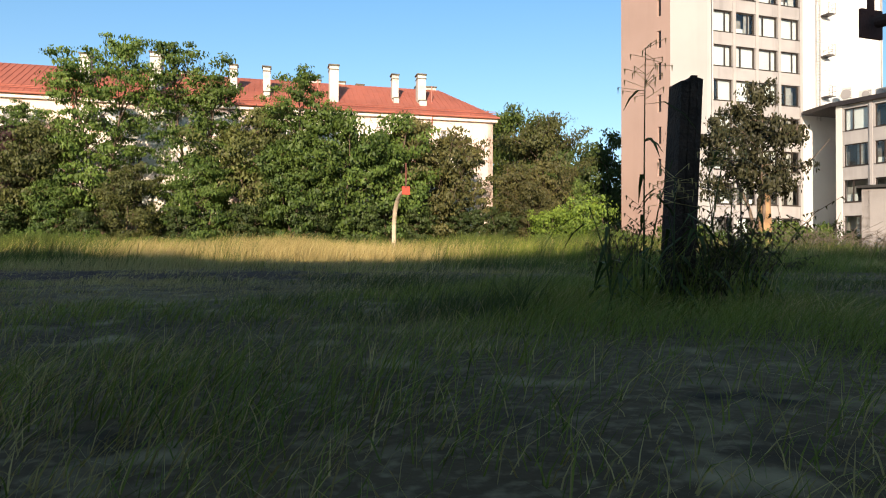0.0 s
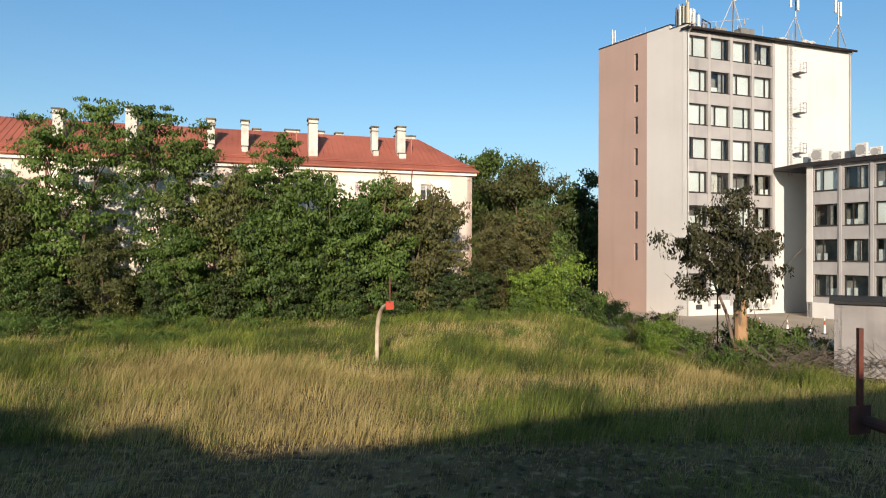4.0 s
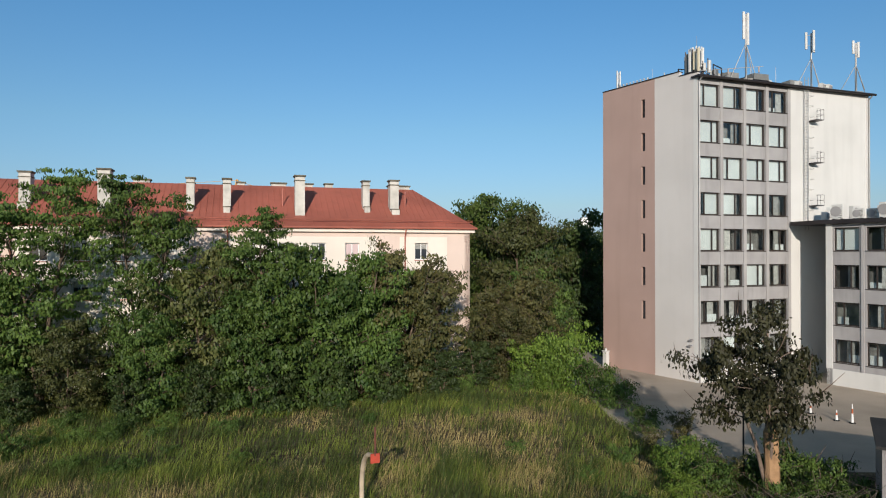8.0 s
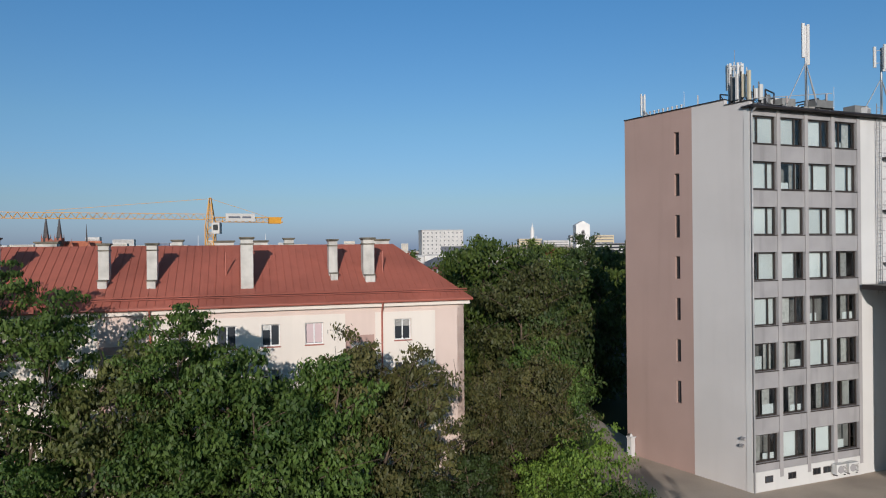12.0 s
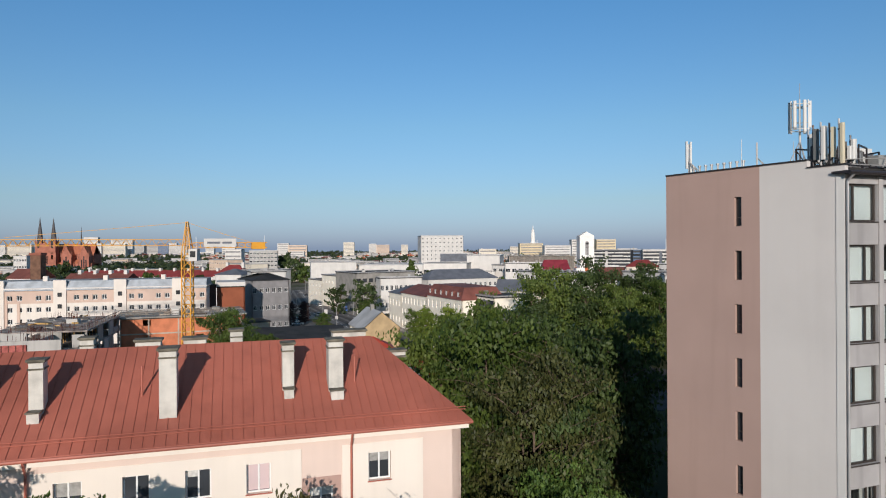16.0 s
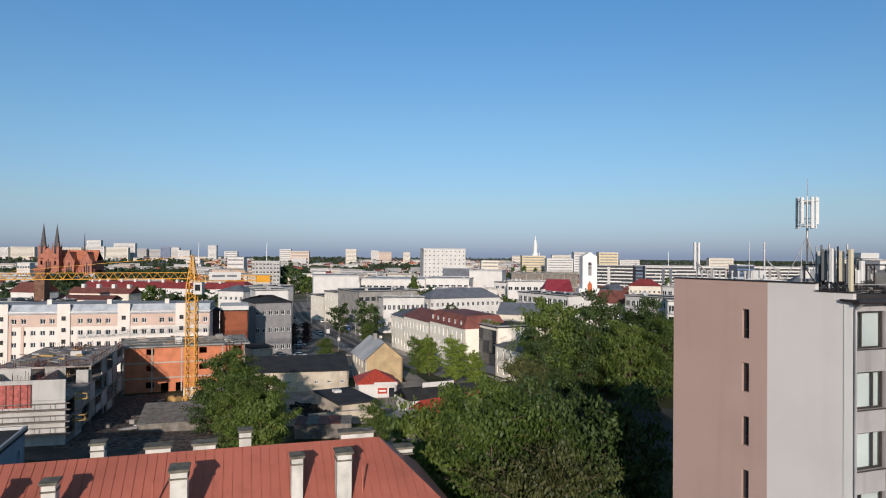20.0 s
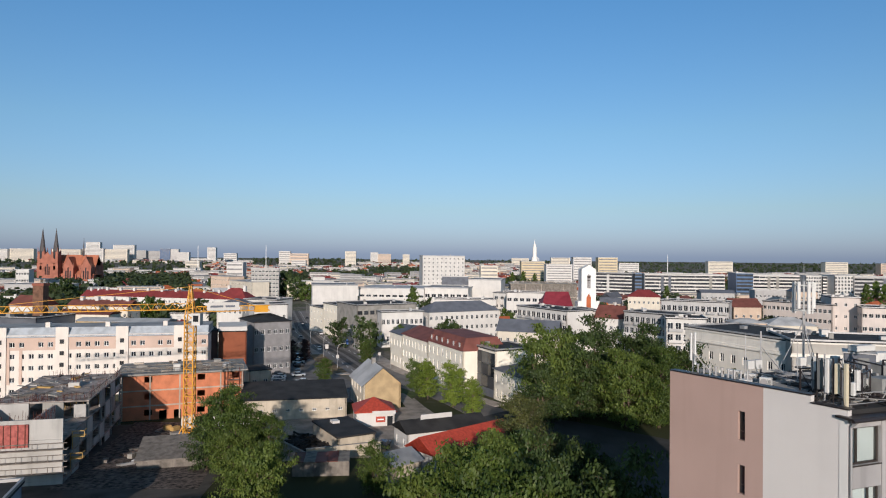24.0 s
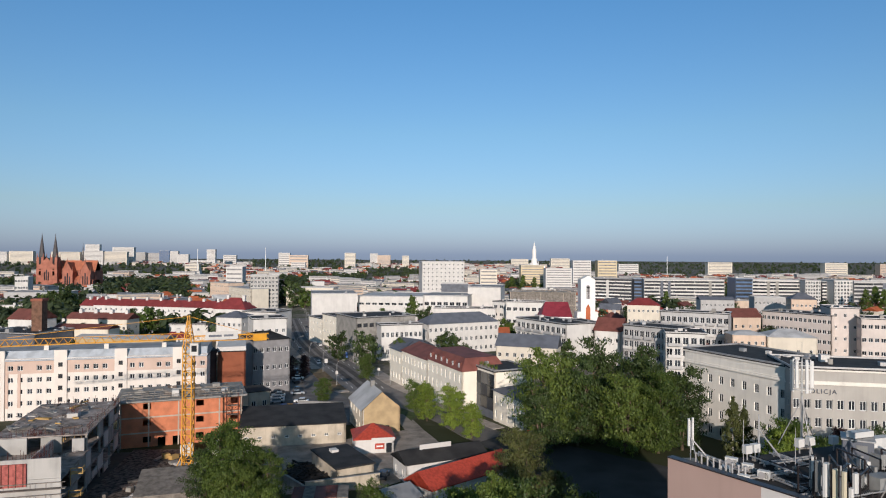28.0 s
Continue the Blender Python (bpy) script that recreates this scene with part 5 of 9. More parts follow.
# ---- yard: garage, lamp, cones, brushwood ----
M["garage_wall"] = mat("grey_garage_render", (0.3, 0.28, 0.27), 0.9, vary=0.12, scale=1.5, stain=0.3)
ga = thing("garage", "low grey rendered garage with a dark roof edge", "garage", flat(18.3, 28.8, -0.2, -33))
part("front_wall", wall_mesh("front_wall", 22, 3.4, 0.3, [], "garage_wall"), ga)
part("side_wall", wall_mesh("side_wall", 5, 3.4, 0.3, [], "garage_wall"), ga, m=pose(0, 5, 0, 0, 0, -90))
part("back_wall", wall_mesh("back_wall", 22, 3.4, 0.3, [], "garage_wall"), ga, m=pose(22, 5, 0, 0, 0, 180))
s = Mesher(); s.box(-0.2, 22.2, -0.2, 5.2, 3.4, 3.52)
part("roof", s.mesh("roof", "bitumen"), ga)
lp = thing("street_lamp", "slim dark yard lamp with a short arm", "lamp", flat(15.6, 34.5, gz(15.6, 34.5)))
s = Mesher(); s.tube((0, 0, 0), (0, 0, 3.5), 0.05, 0.04, 8); part("pole", s.mesh("pole", "gutter"), lp)
s = Mesher(); s.path([(0, 0, 3.5), (0.5, 0, 3.72), (0.9, 0, 3.75)], [0.03] * 3, 6); part("arm", s.mesh("arm", "gutter"), lp)
s = Mesher(); s.box(0.8, 1.3, -0.09, 0.09, 3.7, 3.78); part("lamp_head", s.mesh("lamp_head", "gutter"), lp)
for x, y, h in ((26.2, 50.2, 0.7), (27.2, 48.1, 0.65), (27.8, 46.2, 0.65), (28.4, 45.5, 1.2)):
    c = thing("bollard", "white traffic bollard with a faint orange band", "bollard", flat(x, y, gz(x, y) + 0.03), "yard bollards")
    s = Mesher(); s.tube((0, 0, 0), (0, 0, 0.06), 0.2, n=10); part("foot", s.mesh("foot", "tyre"), c)
    for k in range(4):
        s = Mesher(); s.tube((0, 0, 0.06 + h * k / 4), (0, 0, 0.06 + h * (k + 1) / 4), 0.09 - 0.015 * k, 0.075 - 0.015 * k, n=10)
        part("band", s.mesh("band", "orange_tile" if k == 2 else "frame_white"), c)


def brush(x, y, r, h, n, seed, label):
    rd = random.Random(seed)
    s = Mesher()
    for i in range(n):
        a = rd.uniform(0, math.tau)
        p = Vector((rd.uniform(-r, r), rd.uniform(-r, r) * 0.5, rd.uniform(0, h * 0.4)))
        d = Vector((math.cos(a), math.sin(a) * 0.6, rd.uniform(-0.1, 0.7))).normalized()
        L = rd.uniform(0.6, 1.8)
        q = p + d * L * 0.5 + Vector((0, 0, rd.uniform(-0.1, 0.2)))
        e = q + (d + Vector((rd.uniform(-0.6, 0.6), rd.uniform(-0.5, 0.5), rd.uniform(-0.5, 0.3)))) * L * 0.5
        s.path([p, q, e], [0.016, 0.01, 0.004], 4)
    ob = tagged(new("brushwood", s.mesh("brushwood", "dead_wood")), label, "dead branches", kind="stuff")
    ob.matrix_basis = flat(x, y, gz(x, y))


M["dead_wood"] = mat("dead_wood", (0.15, 0.12, 0.095), 0.95, vary=0.2, scale=0.3)
brush(17.4, 28.2, 3.0, 2.4, 380, 1, "tangled pile of grey dead branches")
brush(13.8, 30.6, 2.0, 1.2, 130, 2, "low heap of dead branches in the grass")

# ---- roof equipment of the tower ----
RZ = Z0 + 26.95


def on_front(a, b):
    """A place on the tower's roof: a along the front, b back from it."""
    fx, fy = (TR[0] - TC[0]) / TF, (TR[1] - TC[1]) / TF
    bx, by = (TA[0] - TC[0]) / TL, (TA[1] - TC[1]) / TL
    return TC[0] + a * fx + b * bx, TC[1] + a * fy + b * by


def mast(label, x, y, top, panels, ph, z=RZ, r=0.07, stays=True, spread=0.35, turn=0.0, pw=1.0):
    """A pole with white panel antennas round its head."""
    t = thing("antenna_mast", label, "antenna", flat(x, y, z, turn), "roof antennas")
    h = top - z
    s = Mesher(); s.tube((0, 0, 0), (0, 0, h - 0.15), r, r * 0.8, 8)
    part("pole", s.mesh("pole", "zinc"), t)
    for k in range(panels):
        a = math.tau * k / panels + 0.5
        cx, cy = spread * math.cos(a), spread * math.sin(a)
        s = Mesher(); hh = ph * (1.0 if k % 2 == 0 else 0.85)
        s.prism([(cx + dx * pw, cy + dy) for dx, dy in ((-0.11, -0.04), (-0.07, -0.07), (0.07, -0.07), (0.11, -0.04), (0.11, 0.05), (-0.11, 0.05))], h - hh, h)
        pn = part("antenna_panel", s.mesh("antenna_panel", "antenna"), t)
        s = Mesher()
        for zz in (0.2, 0.8):
            s.tube((0, 0, h - hh * (1 - zz)), (cx * 0.8, cy * 0.8, h - hh * (1 - zz)), 0.025, n=5)
        part("bracket", s.mesh("bracket", "zinc"), pn)
    if panels > 4:
        for zz in (h - 0.25, h - ph + 0.2):
            s = Mesher()
            s.path([(spread * 1.05 * math.cos(q), spread * 1.05 * math.sin(q), zz) for q in np.linspace(0, math.tau, 25)], [0.035] * 25, 5)
            part("ring", s.mesh("ring", "antenna"), t)
        for k in range(6):
            a = math.tau * (k + 0.5) / 6 + 0.5
            s = Mesher(); s.tube((spread * math.cos(a), spread * math.sin(a), h - ph), (spread * math.cos(a), spread * math.sin(a), h + 0.05), 0.05, n=6)
            part("upright", s.mesh("upright", "antenna"), t)
        s = Mesher(); s.tube((0, 0, h - 0.15), (0, 0, h + 1.3), 0.02, n=5); part("rod", s.mesh("rod", "zinc"), t)
    if stays:
        for a in (0.2, -0.7, -1.6) if x < 22 else (0.4, 2.5, 4.6):
            s = Mesher(); s.tube((0, 0, h * 0.55), (1.5 * math.cos(a), 1.5 * math.sin(a), 0), 0.035, n=5)
            part("stay", s.mesh("stay", "zinc"), t)
    s = Mesher(); s.box(-0.4, 0.4, -0.4, 0.4, 0, 0.12)
    part("foot", s.mesh("foot", "concrete"), t)
    return t


mast("pair of slim white antennas on a short pole", 20.3, 69.0, 29.2, 2, 2.1, stays=True, r=0.05, spread=0.2, pw=0.6)
mast("tripod mast with a ring of white panel antennas", 29.55, 71.9, 32.5, 6, 2.2, r=0.09, spread=0.62)
mast("tall mast with two white panel antennas", 29.5, 61.4, 32.5, 2, 2.9, r=0.09, spread=0.3)
mast("mast with three white panel antennas", 37.4, 64.5, 31.9, 3, 1.9, r=0.09, spread=0.42)
x, y = on_front(19.8, 0.8)
mast("dark mast with two white panel antennas", x, y, 31.4, 2, 1.5, r=0.1, spread=0.45)
M["antenna_cream"] = mat("yellowed_antenna_plastic", (0.6, 0.53, 0.38), 0.5, vary=0.05)
for i, (a, b, tp, ph, wd, mt) in enumerate(((1.5, 2.5, 28.7, 1.7, 0.3, "cabinet_grey"), (1.25, 1.9, 28.75, 1.8, 0.42, "antenna"), (1.05, 1.3, 28.6, 1.6, 0.34, "antenna_cream"), (0.7, 0.6, 28.7, 2.3, 0.18, "antenna_cream"), (1.8, 1.0, 27.6, 0.7, 0.25, "antenna"), (2.4, 3.4, 28.6, 1.6, 0.3, "antenna"), (3.0, 1.6, 28.1, 1.1, 0.3, "antenna"))):
    x, y = on_front(a, b)
    t = thing("antenna_mast", ("grey", "white", "yellowed", "slim white", "short white")[i % 5] + " panel antenna on a dark roof pole", "antenna", flat(x, y, RZ, 24 + 9 * (i % 3)), "roof antennas")
    s = Mesher(); s.tube((0, 0.16, 0), (0, 0.16, tp - RZ + 0.25), 0.05, n=7); part("pole", s.mesh("pole", "zinc" if i % 2 else "gutter"), t)
    s = Mesher(); s.prism([(-wd / 2, -0.08), (-wd * 0.32, -0.13), (wd * 0.32, -0.13), (wd / 2, -0.08), (wd / 2, 0.06), (-wd / 2, 0.06)], tp - RZ - ph, tp - RZ); pn = part("antenna_panel", s.mesh("antenna_panel", mt), t)
    s = Mesher()
    for zz in (tp - RZ - ph * 0.85, tp - RZ - ph * 0.15):
        s.box(-0.05, 0.05, 0.06, 0.2, zz, zz + 0.08)
    part("bracket", s.mesh("bracket", "gutter"), pn)
    for k in range(3):
        s = Mesher(); s.path([(-0.08 + 0.08 * k, 0.0, tp - RZ - ph), (-0.1 + 0.1 * k, 0.1, 0.55), (-0.3 + 0.3 * k, 0.5, 0.06), (-0.5 + 0.5 * k, 1.6, 0.05)], [0.022] * 4, 5); part("cable", s.mesh("cable", "tyre"), t)
    s = Mesher(); s.box(-0.45, 0.45, -0.05, 0.4, 0, 0.1); part("foot", s.mesh("foot", "concrete"), t)
rp = random.Random(31)
for k in range(7):
    a, b = rp.uniform(0.3, 3.0), 0.5 + 0.32 * k * rp.uniform(0.6, 1.1)
    x, y = on_front(a, b)
    t = thing("roof_pipe", "thin grey pipe fixed low along the roof's front edge", "pipe", flat(x, y, RZ, 17.5 + rp.choice((0, 0, 0, 4, -35, 60))), "front roof pipes")
    L = rp.uniform(3.0, 9.0); z = rp.uniform(0.12, 0.5)
    s = Mesher(); s.tube((0, 0, z), (L, 0, z), rp.choice((0.025, 0.04)), n=6); part("pipe", s.mesh("pipe", rp.choice(("zinc", "gutter", "gutter"))), t)
    for q in range(3):
        s = Mesher(); xq = 0.2 + (L - 0.6) * q / 2; s.box(xq, xq + 0.1, -0.06, 0.06, 0, z); part("block", s.mesh("block", "gutter"), t)
for a, b, h in ((6.5, 7.5, 2.6), (9.0, 4.0, 1.2), (12.5, 8.0, 1.8), (4.4, 9.3, 2.9), (15, 5, 3.2), (8.4, 2.2, 2.2)):
    x, y = on_front(a, b)
    t = thing("rod_antenna", "thin grey rod antenna on the roof", "antenna", flat(x, y, RZ), "roof antennas")
    s = Mesher(); s.tube((0, 0, 0), (0, 0, h), 0.03, 0.015, 6); part("rod", s.mesh("rod", "zinc"), t)
    s = Mesher(); s.box(-0.15, 0.15, -0.15, 0.15, 0, 0.1); part("foot", s.mesh("foot", "concrete"), t)


def ac_unit(x, y, z, turn, w=0.9, h=0.75, group="roof air conditioners", label="white outdoor air conditioner with round fan grille"):
    a = thing("air_conditioner", label, "air conditioner", flat(x, y, z, turn), group)
    s = Mesher(); s.box(-w / 2, w / 2, -0.18, 0.18, 0.1, h); part("casing", s.mesh("casing", "antenna"), a)
    s = Mesher(); s.tube((-0.08, -0.205, h * 0.55), (-0.08, -0.182, h * 0.55), h * 0.34, n=16); part("fan_grille", s.mesh("fan_grille", "spandrel"), a, "grey round fan grille")
    for k in range(6):
        zz = 0.17 + (h - 0.24) * k / 6
        lv = slab_mesh(round(w * 0.34, 3), 0.03, "gutter", 0, 0.012, "louvre")
        part("louvre", lv, a, m=pose(w * 0.14, -0.196, zz))
    s = Mesher(); s.box(-w / 2 + 0.05, -w / 2 + 0.12, -0.16, 0.16, 0, 0.1); s.box(w / 2 - 0.12, w / 2 - 0.05, -0.16, 0.16, 0, 0.1); part("foot", s.mesh("foot", "gutter"), a)
    return a


for k in range(9):
    d_, i_ = 0.6 + 1.15 * k + 0.25 * (k % 2), 0.7 + 0.5 * (k % 3)
    ac_unit(WA[0] + ux * d_ - uy * i_, WA[1] + uy * d_ + ux * i_, Z0 + 14.31, math.degrees(math.atan2(uy, ux)), 0.85, 0.9 if k % 3 else 1.3)
for k, (a, b, t) in enumerate(((7.0, 3.0, 20), (8.2, 3.2, 20), (10.5, 2.2, 20), (13.5, 1.6, 20), (16.2, 1.4, 20), (17.2, 1.5, 20))):
    x, y = on_front(a, b)
    ac_unit(x, y, RZ, t + 17)
for a, b, w, d, h in ((8.0, 1.2, 1.7, 1.0, 0.55), (6.2, 2.4, 1.3, 0.9, 0.8), (11.0, 5.5, 1.6, 1.2, 0.9), (14.5, 3.0, 1.5, 1.0, 0.9)):
    x, y = on_front(a, b)
    t = thing("roof_cabinet", "grey equipment cabinet on a steel frame", "equipment", flat(x, y, RZ, 17.5), "roof cabinets")
    s = Mesher(); s.box(-w / 2, w / 2, -d / 2, d / 2, 0.25, 0.25 + h); part("casing", s.mesh("casing", "cabinet_grey"), t)
    for i in (-1, 1):
        s = Mesher(); s.box(i * w / 2 - 0.05, i * w / 2 + 0.05, -d / 2, d / 2, 0, 0.25); part("beam", s.mesh("beam", "gutter"), t)
for k in range(7):
    a0, b0 = on_front(0.5 + 2.2 * (k % 4), 3.0 + 1.1 * k * 0.8)
    t = thing("cable_tray", "low steel cable tray across the roof", "cable tray", flat(a0, b0, RZ, 17.5 + 90 * (k % 2)))
    s = Mesher(); s.box(0, 4.5, 0, 0.06, 0.15, 0.25); s.box(0, 4.5, 0.35, 0.41, 0.15, 0.25)
    for i in range(10):
        s.box(0.2 + 0.45 * i, 0.26 + 0.45 * i, 0.06, 0.35, 0.17, 0.21)
    for i in (0.2, 2.2, 4.2):
        s.box(i, i + 0.06, 0.1, 0.3, 0, 0.15)
    part("tray", s.mesh("tray", "zinc"), t)
for k in range(9):
    x, y = on_front(0.9, 9.6 - 0.42 * k)
    t = thing("vent_pipe", "short grey roof vent pipe", "pipe", flat(x, y, RZ), "roof vents")
    s = Mesher(); s.tube((0, 0, 0), (0, 0, 0.95), 0.06, n=8); s.tube((0, 0, 0.95), (0, 0, 1.05), 0.1, n=8); part("pipe", s.mesh("pipe", "zinc"), t)

for k, (a, b, w) in enumerate(((3.0, 3.6, 1.8), (4.4, 2.6, 1.8), (5.6, 4.0, 2.4), (8.0, 4.8, 2.4), (10.8, 4.0, 2.2))):
    x, y = on_front(a, b)
    t = thing("steel_rack", "dark steel rack with cables and radio boxes", "equipment", flat(x, y, RZ, 17.5 + 25 * k), "roof racks")
    s = Mesher()
    for i in (-1, 1):
        for j in (-1, 1):
            s.box(i * w / 2 - 0.04, i * w / 2 + 0.04, j * 0.5 - 0.04, j * 0.5 + 0.04, 0, 1.5)
        s.tube((i * w / 2, -0.5, 0.1), (i * w / 2, 0.5, 1.4), 0.03, n=4)
    for z in (0.4, 1.45):
        s.box(-w / 2, w / 2, -0.54, -0.46, z, z + 0.08); s.box(-w / 2, w / 2, 0.46, 0.54, z, z + 0.08)
    part("frame", s.mesh("frame", "gutter"), t)
    for j in range(4):
        s = Mesher(); x0 = -w / 2 + 0.1 + w * j / 4
        s.box(x0, x0 + 0.32, -0.42, -0.2, 0.5 + 0.1 * (j % 2), 1.0 + 0.15 * (j % 3)); part("radio_box", s.mesh("radio_box", ("cabinet_grey", "antenna", "zinc")[(j + k) % 3]), t)
    for j in range(5):
        s = Mesher()
        x0 = -w / 2 + 0.2 + 0.3 * j
        s.path([(x0, -0.3, 0.9), (x0 + 0.1, -0.5, 0.5), (x0 + 0.3, -0.7, 0.08), (x0 + 1.2, -0.9 - 0.1 * j, 0.05)], [0.025] * 4, 4)
        part("cable", s.mesh("cable", "tyre"), t)

for x, y, t, w in ((22.5, 67.9, -42, 0.72), (22.9, 66.6, -42, 0.64), (23.2, 65.3, -42, 0.64), (21.6, 64.6, -42, 0.64), (21.3, 66.2, -42, 0.5)):
    ac_unit(x, y, RZ, t, w, 0.6)
for k in range(5):
    t = thing("roof_box", "small white metal box on a roof post", "equipment", flat((24.2, 24.9, 28.6, 29.6, 31.4)[k], (69.2, 69.5, 70.6, 71.0, 71.2)[k], RZ, 17.5), "roof boxes")
    s = Mesher(); s.box(-0.27, 0.27, -0.18, 0.18, 0.45, 1.0); part("casing", s.mesh("casing", "antenna"), t)
    s = Mesher(); s.tube((0, 0, 0), (0, 0, 0.45), 0.05, n=6); part("leg", s.mesh("leg", "zinc"), t)
t = thing("stayed_pole", "slim grey pole held by two slanting stays", "pole", flat(25.2, 69.6, RZ))
s = Mesher(); s.tube((0, 0, 0), (0, 0, 2.9), 0.06, n=8); part("pole", s.mesh("pole", "zinc"), t)
for x, y in ((1.5, -0.2), (0.9, -1.7)):
    s = Mesher(); s.tube((0, 0, 1.9), (x, y, 0.02), 0.03, n=5); part("stay", s.mesh("stay", "zinc"), t)
for i, (x, y) in enumerate(((24.5, 69.4), (24.9, 69.0))):
    t = thing("roof_pipe", "long grey pipe laid on blocks across the roof", "pipe", flat(x, y, RZ, -73))
    s = Mesher(); s.tube((0, 0, 0.22), (8.2, 0, 0.22), 0.06, n=8); part("pipe", s.mesh("pipe", ("zinc", "gutter")[i]), t)
    for k in range(5):
        s = Mesher(); s.box(0.3 + 1.85 * k, 0.55 + 1.85 * k, -0.15, 0.15, 0, 0.16); part("block", s.mesh("block", "concrete"), t)
ph_ = thing("penthouse", "dark blue-grey sheet metal cabin on the roof", "roof cabin", flat(30.9, 68.0, RZ, 58))
s = Mesher(); s.box(-0.9, 0.9, -0.85, 0.85, 0, 1.75); part("wall", s.mesh("wall", "slate"), ph_)
s = Mesher(); s.box(-1.0, 1.0, -0.95, 0.95, 1.75, 1.83); part("roof", s.mesh("roof", "zinc"), ph_)
s = Mesher(); s.box(-0.4, 0.4, -0.89, -0.85, 0.1, 1.65); part("door", s.mesh("door", "gutter"), ph_)
s = Mesher(); s.box(-0.93, -0.9, -0.5, 0.1, 1.1, 1.5); part("panel", s.mesh("panel", "cabinet_grey"), ph_)
for k in range(4):
    x, y = 30.6 + 0.8 * k, 67.8 + 0.25 * k
    t = thing("roof_box", "white metal unit on the cabin roof" if k < 2 else "tall white equipment cabinet on a dark frame", "equipment", flat(x, y, RZ + (1.83 if k < 2 else 0), 17.5), "roof boxes")
    s = Mesher(); s.box(-0.45, 0.45, -0.3, 0.3, 0.04 if k < 2 else 0.5, 0.4 if k < 2 else 1.7); part("casing", s.mesh("casing", "antenna"), t)
    s = Mesher(); s.box(-0.4, -0.3, -0.3, 0.3, 0, 0.04 if k < 2 else 0.5); s.box(0.3, 0.4, -0.3, 0.3, 0, 0.04 if k < 2 else 0.5); part("foot", s.mesh("foot", "gutter"), t)
rc = random.Random(12)
for k in range(26):
    a, b = rc.uniform(5.0, 14), rc.uniform(3.6, 5.5)
    x, y = on_front(a, b)
    t = thing("roof_cable", "black cable lying loose on the roof felt", "cable", flat(x, y, RZ, rc.uniform(0, 360)), "roof cables")
    n_ = rc.randint(4, 7); L = rc.uniform(0.5, 0.9)
    s = Mesher(); s.path([(L * i, rc.uniform(-0.25, 0.25), 0.05 + 0.06 * rc.random()) for i in range(n_)], [rc.choice((0.03, 0.045))] * n_, 5)
    part("cable", s.mesh("cable", "tyre"), t)
for k in range(6):
    x, y = on_front(rc.uniform(3, 13), rc.uniform(1.5, 5.0))
    t = thing("steel_beam", "dark steel beam resting on the roof", "beam", flat(x, y, RZ, 17.5 + rc.choice((0, 90, 30))), "roof beams")
    s = Mesher(); L = rc.uniform(1.5, 3.6)
    s.box(0, L, -0.07, 0.07, 0.1, 0.13); s.box(0, L, -0.015, 0.015, 0.13, 0.25); s.box(0, L, -0.07, 0.07, 0.25, 0.28); s.box(0.1, 0.3, -0.1, 0.1, 0, 0.1); s.box(L - 0.3, L - 0.1, -0.1, 0.1, 0, 0.1)
    part("beam", s.mesh("beam", rc.choice(("gutter", "zinc", "rust"))), t)

# ladder with safety hoops and landings on the white wall
la = thing("wall_ladder", "white caged wall ladder with small grated landings", "ladder", fw @ pose(11.9, -0.2, Z0 + 13.6))
for x in (0, 0.45):
    s = Mesher(); s.tube((x, 0, 0), (x, 0, 14.0), 0.035, n=6)
    part("rail", s.mesh("rail", "zinc"), la)
for i in range(46):
    s = Mesher(); s.tube((0, 0, 0.2 + 0.3 * i), (0.45, 0, 0.2 + 0.3 * i), 0.018, n=5); part("rung", s.mesh("rung", "zinc"), la)
for i in range(14):
    s = Mesher(); z = 0.8 + 0.95 * i
    s.path([(0.225 - 0.36 * math.cos(a), -0.7 * math.sin(a), z) for a in np.linspace(0.0, math.pi, 9)], [0.015] * 9, 4)
    part("hoop", s.mesh("hoop", "zinc"), la)
for i in range(3):
    z = 2.2 + 3.9 * i
    s = Mesher(); s.box(0.6, 1.5, -0.75, 0.15, z, z + 0.06)
    ld_ = part("landing", s.mesh("landing", "gutter"), la, "dark grated landing")
    for zz in (0.5, 1.0):
        s = Mesher(); s.path([(0.6, -0.75, z + zz), (1.5, -0.75, z + zz), (1.5, 0.1, z + zz)], [0.014] * 3, 4); part("rail", s.mesh("rail", "gutter"), ld_)
    for xx in (0.65, 1.05, 1.48):
        s = Mesher(); s.tube((xx, -0.75, z), (xx, -0.75, z + 1.0), 0.015, n=4); part("post", s.mesh("post", "gutter"), ld_)
for k in range(8):
    ac_unit(35.5 + 1.3 * k * 0.7 + 0.6, 60.2 - 0.5 * k + (k % 2) * 1.2, Z0 + 14.31, 30, 1.1, 1.25 if k % 3 else 0.8, "wing roof air conditioners")
for a, z in ((7.6, 0.35), (8.8, 0.35)):
    m_ = fw @ pose(a, -0.35, Z0 + 0.5 + z)
    ac_unit(m_.translation.x, m_.translation.y, m_.translation.z - 0.1, 17.5, 0.95, 0.8, "wall air conditioners", "white air conditioner fixed to the plinth")

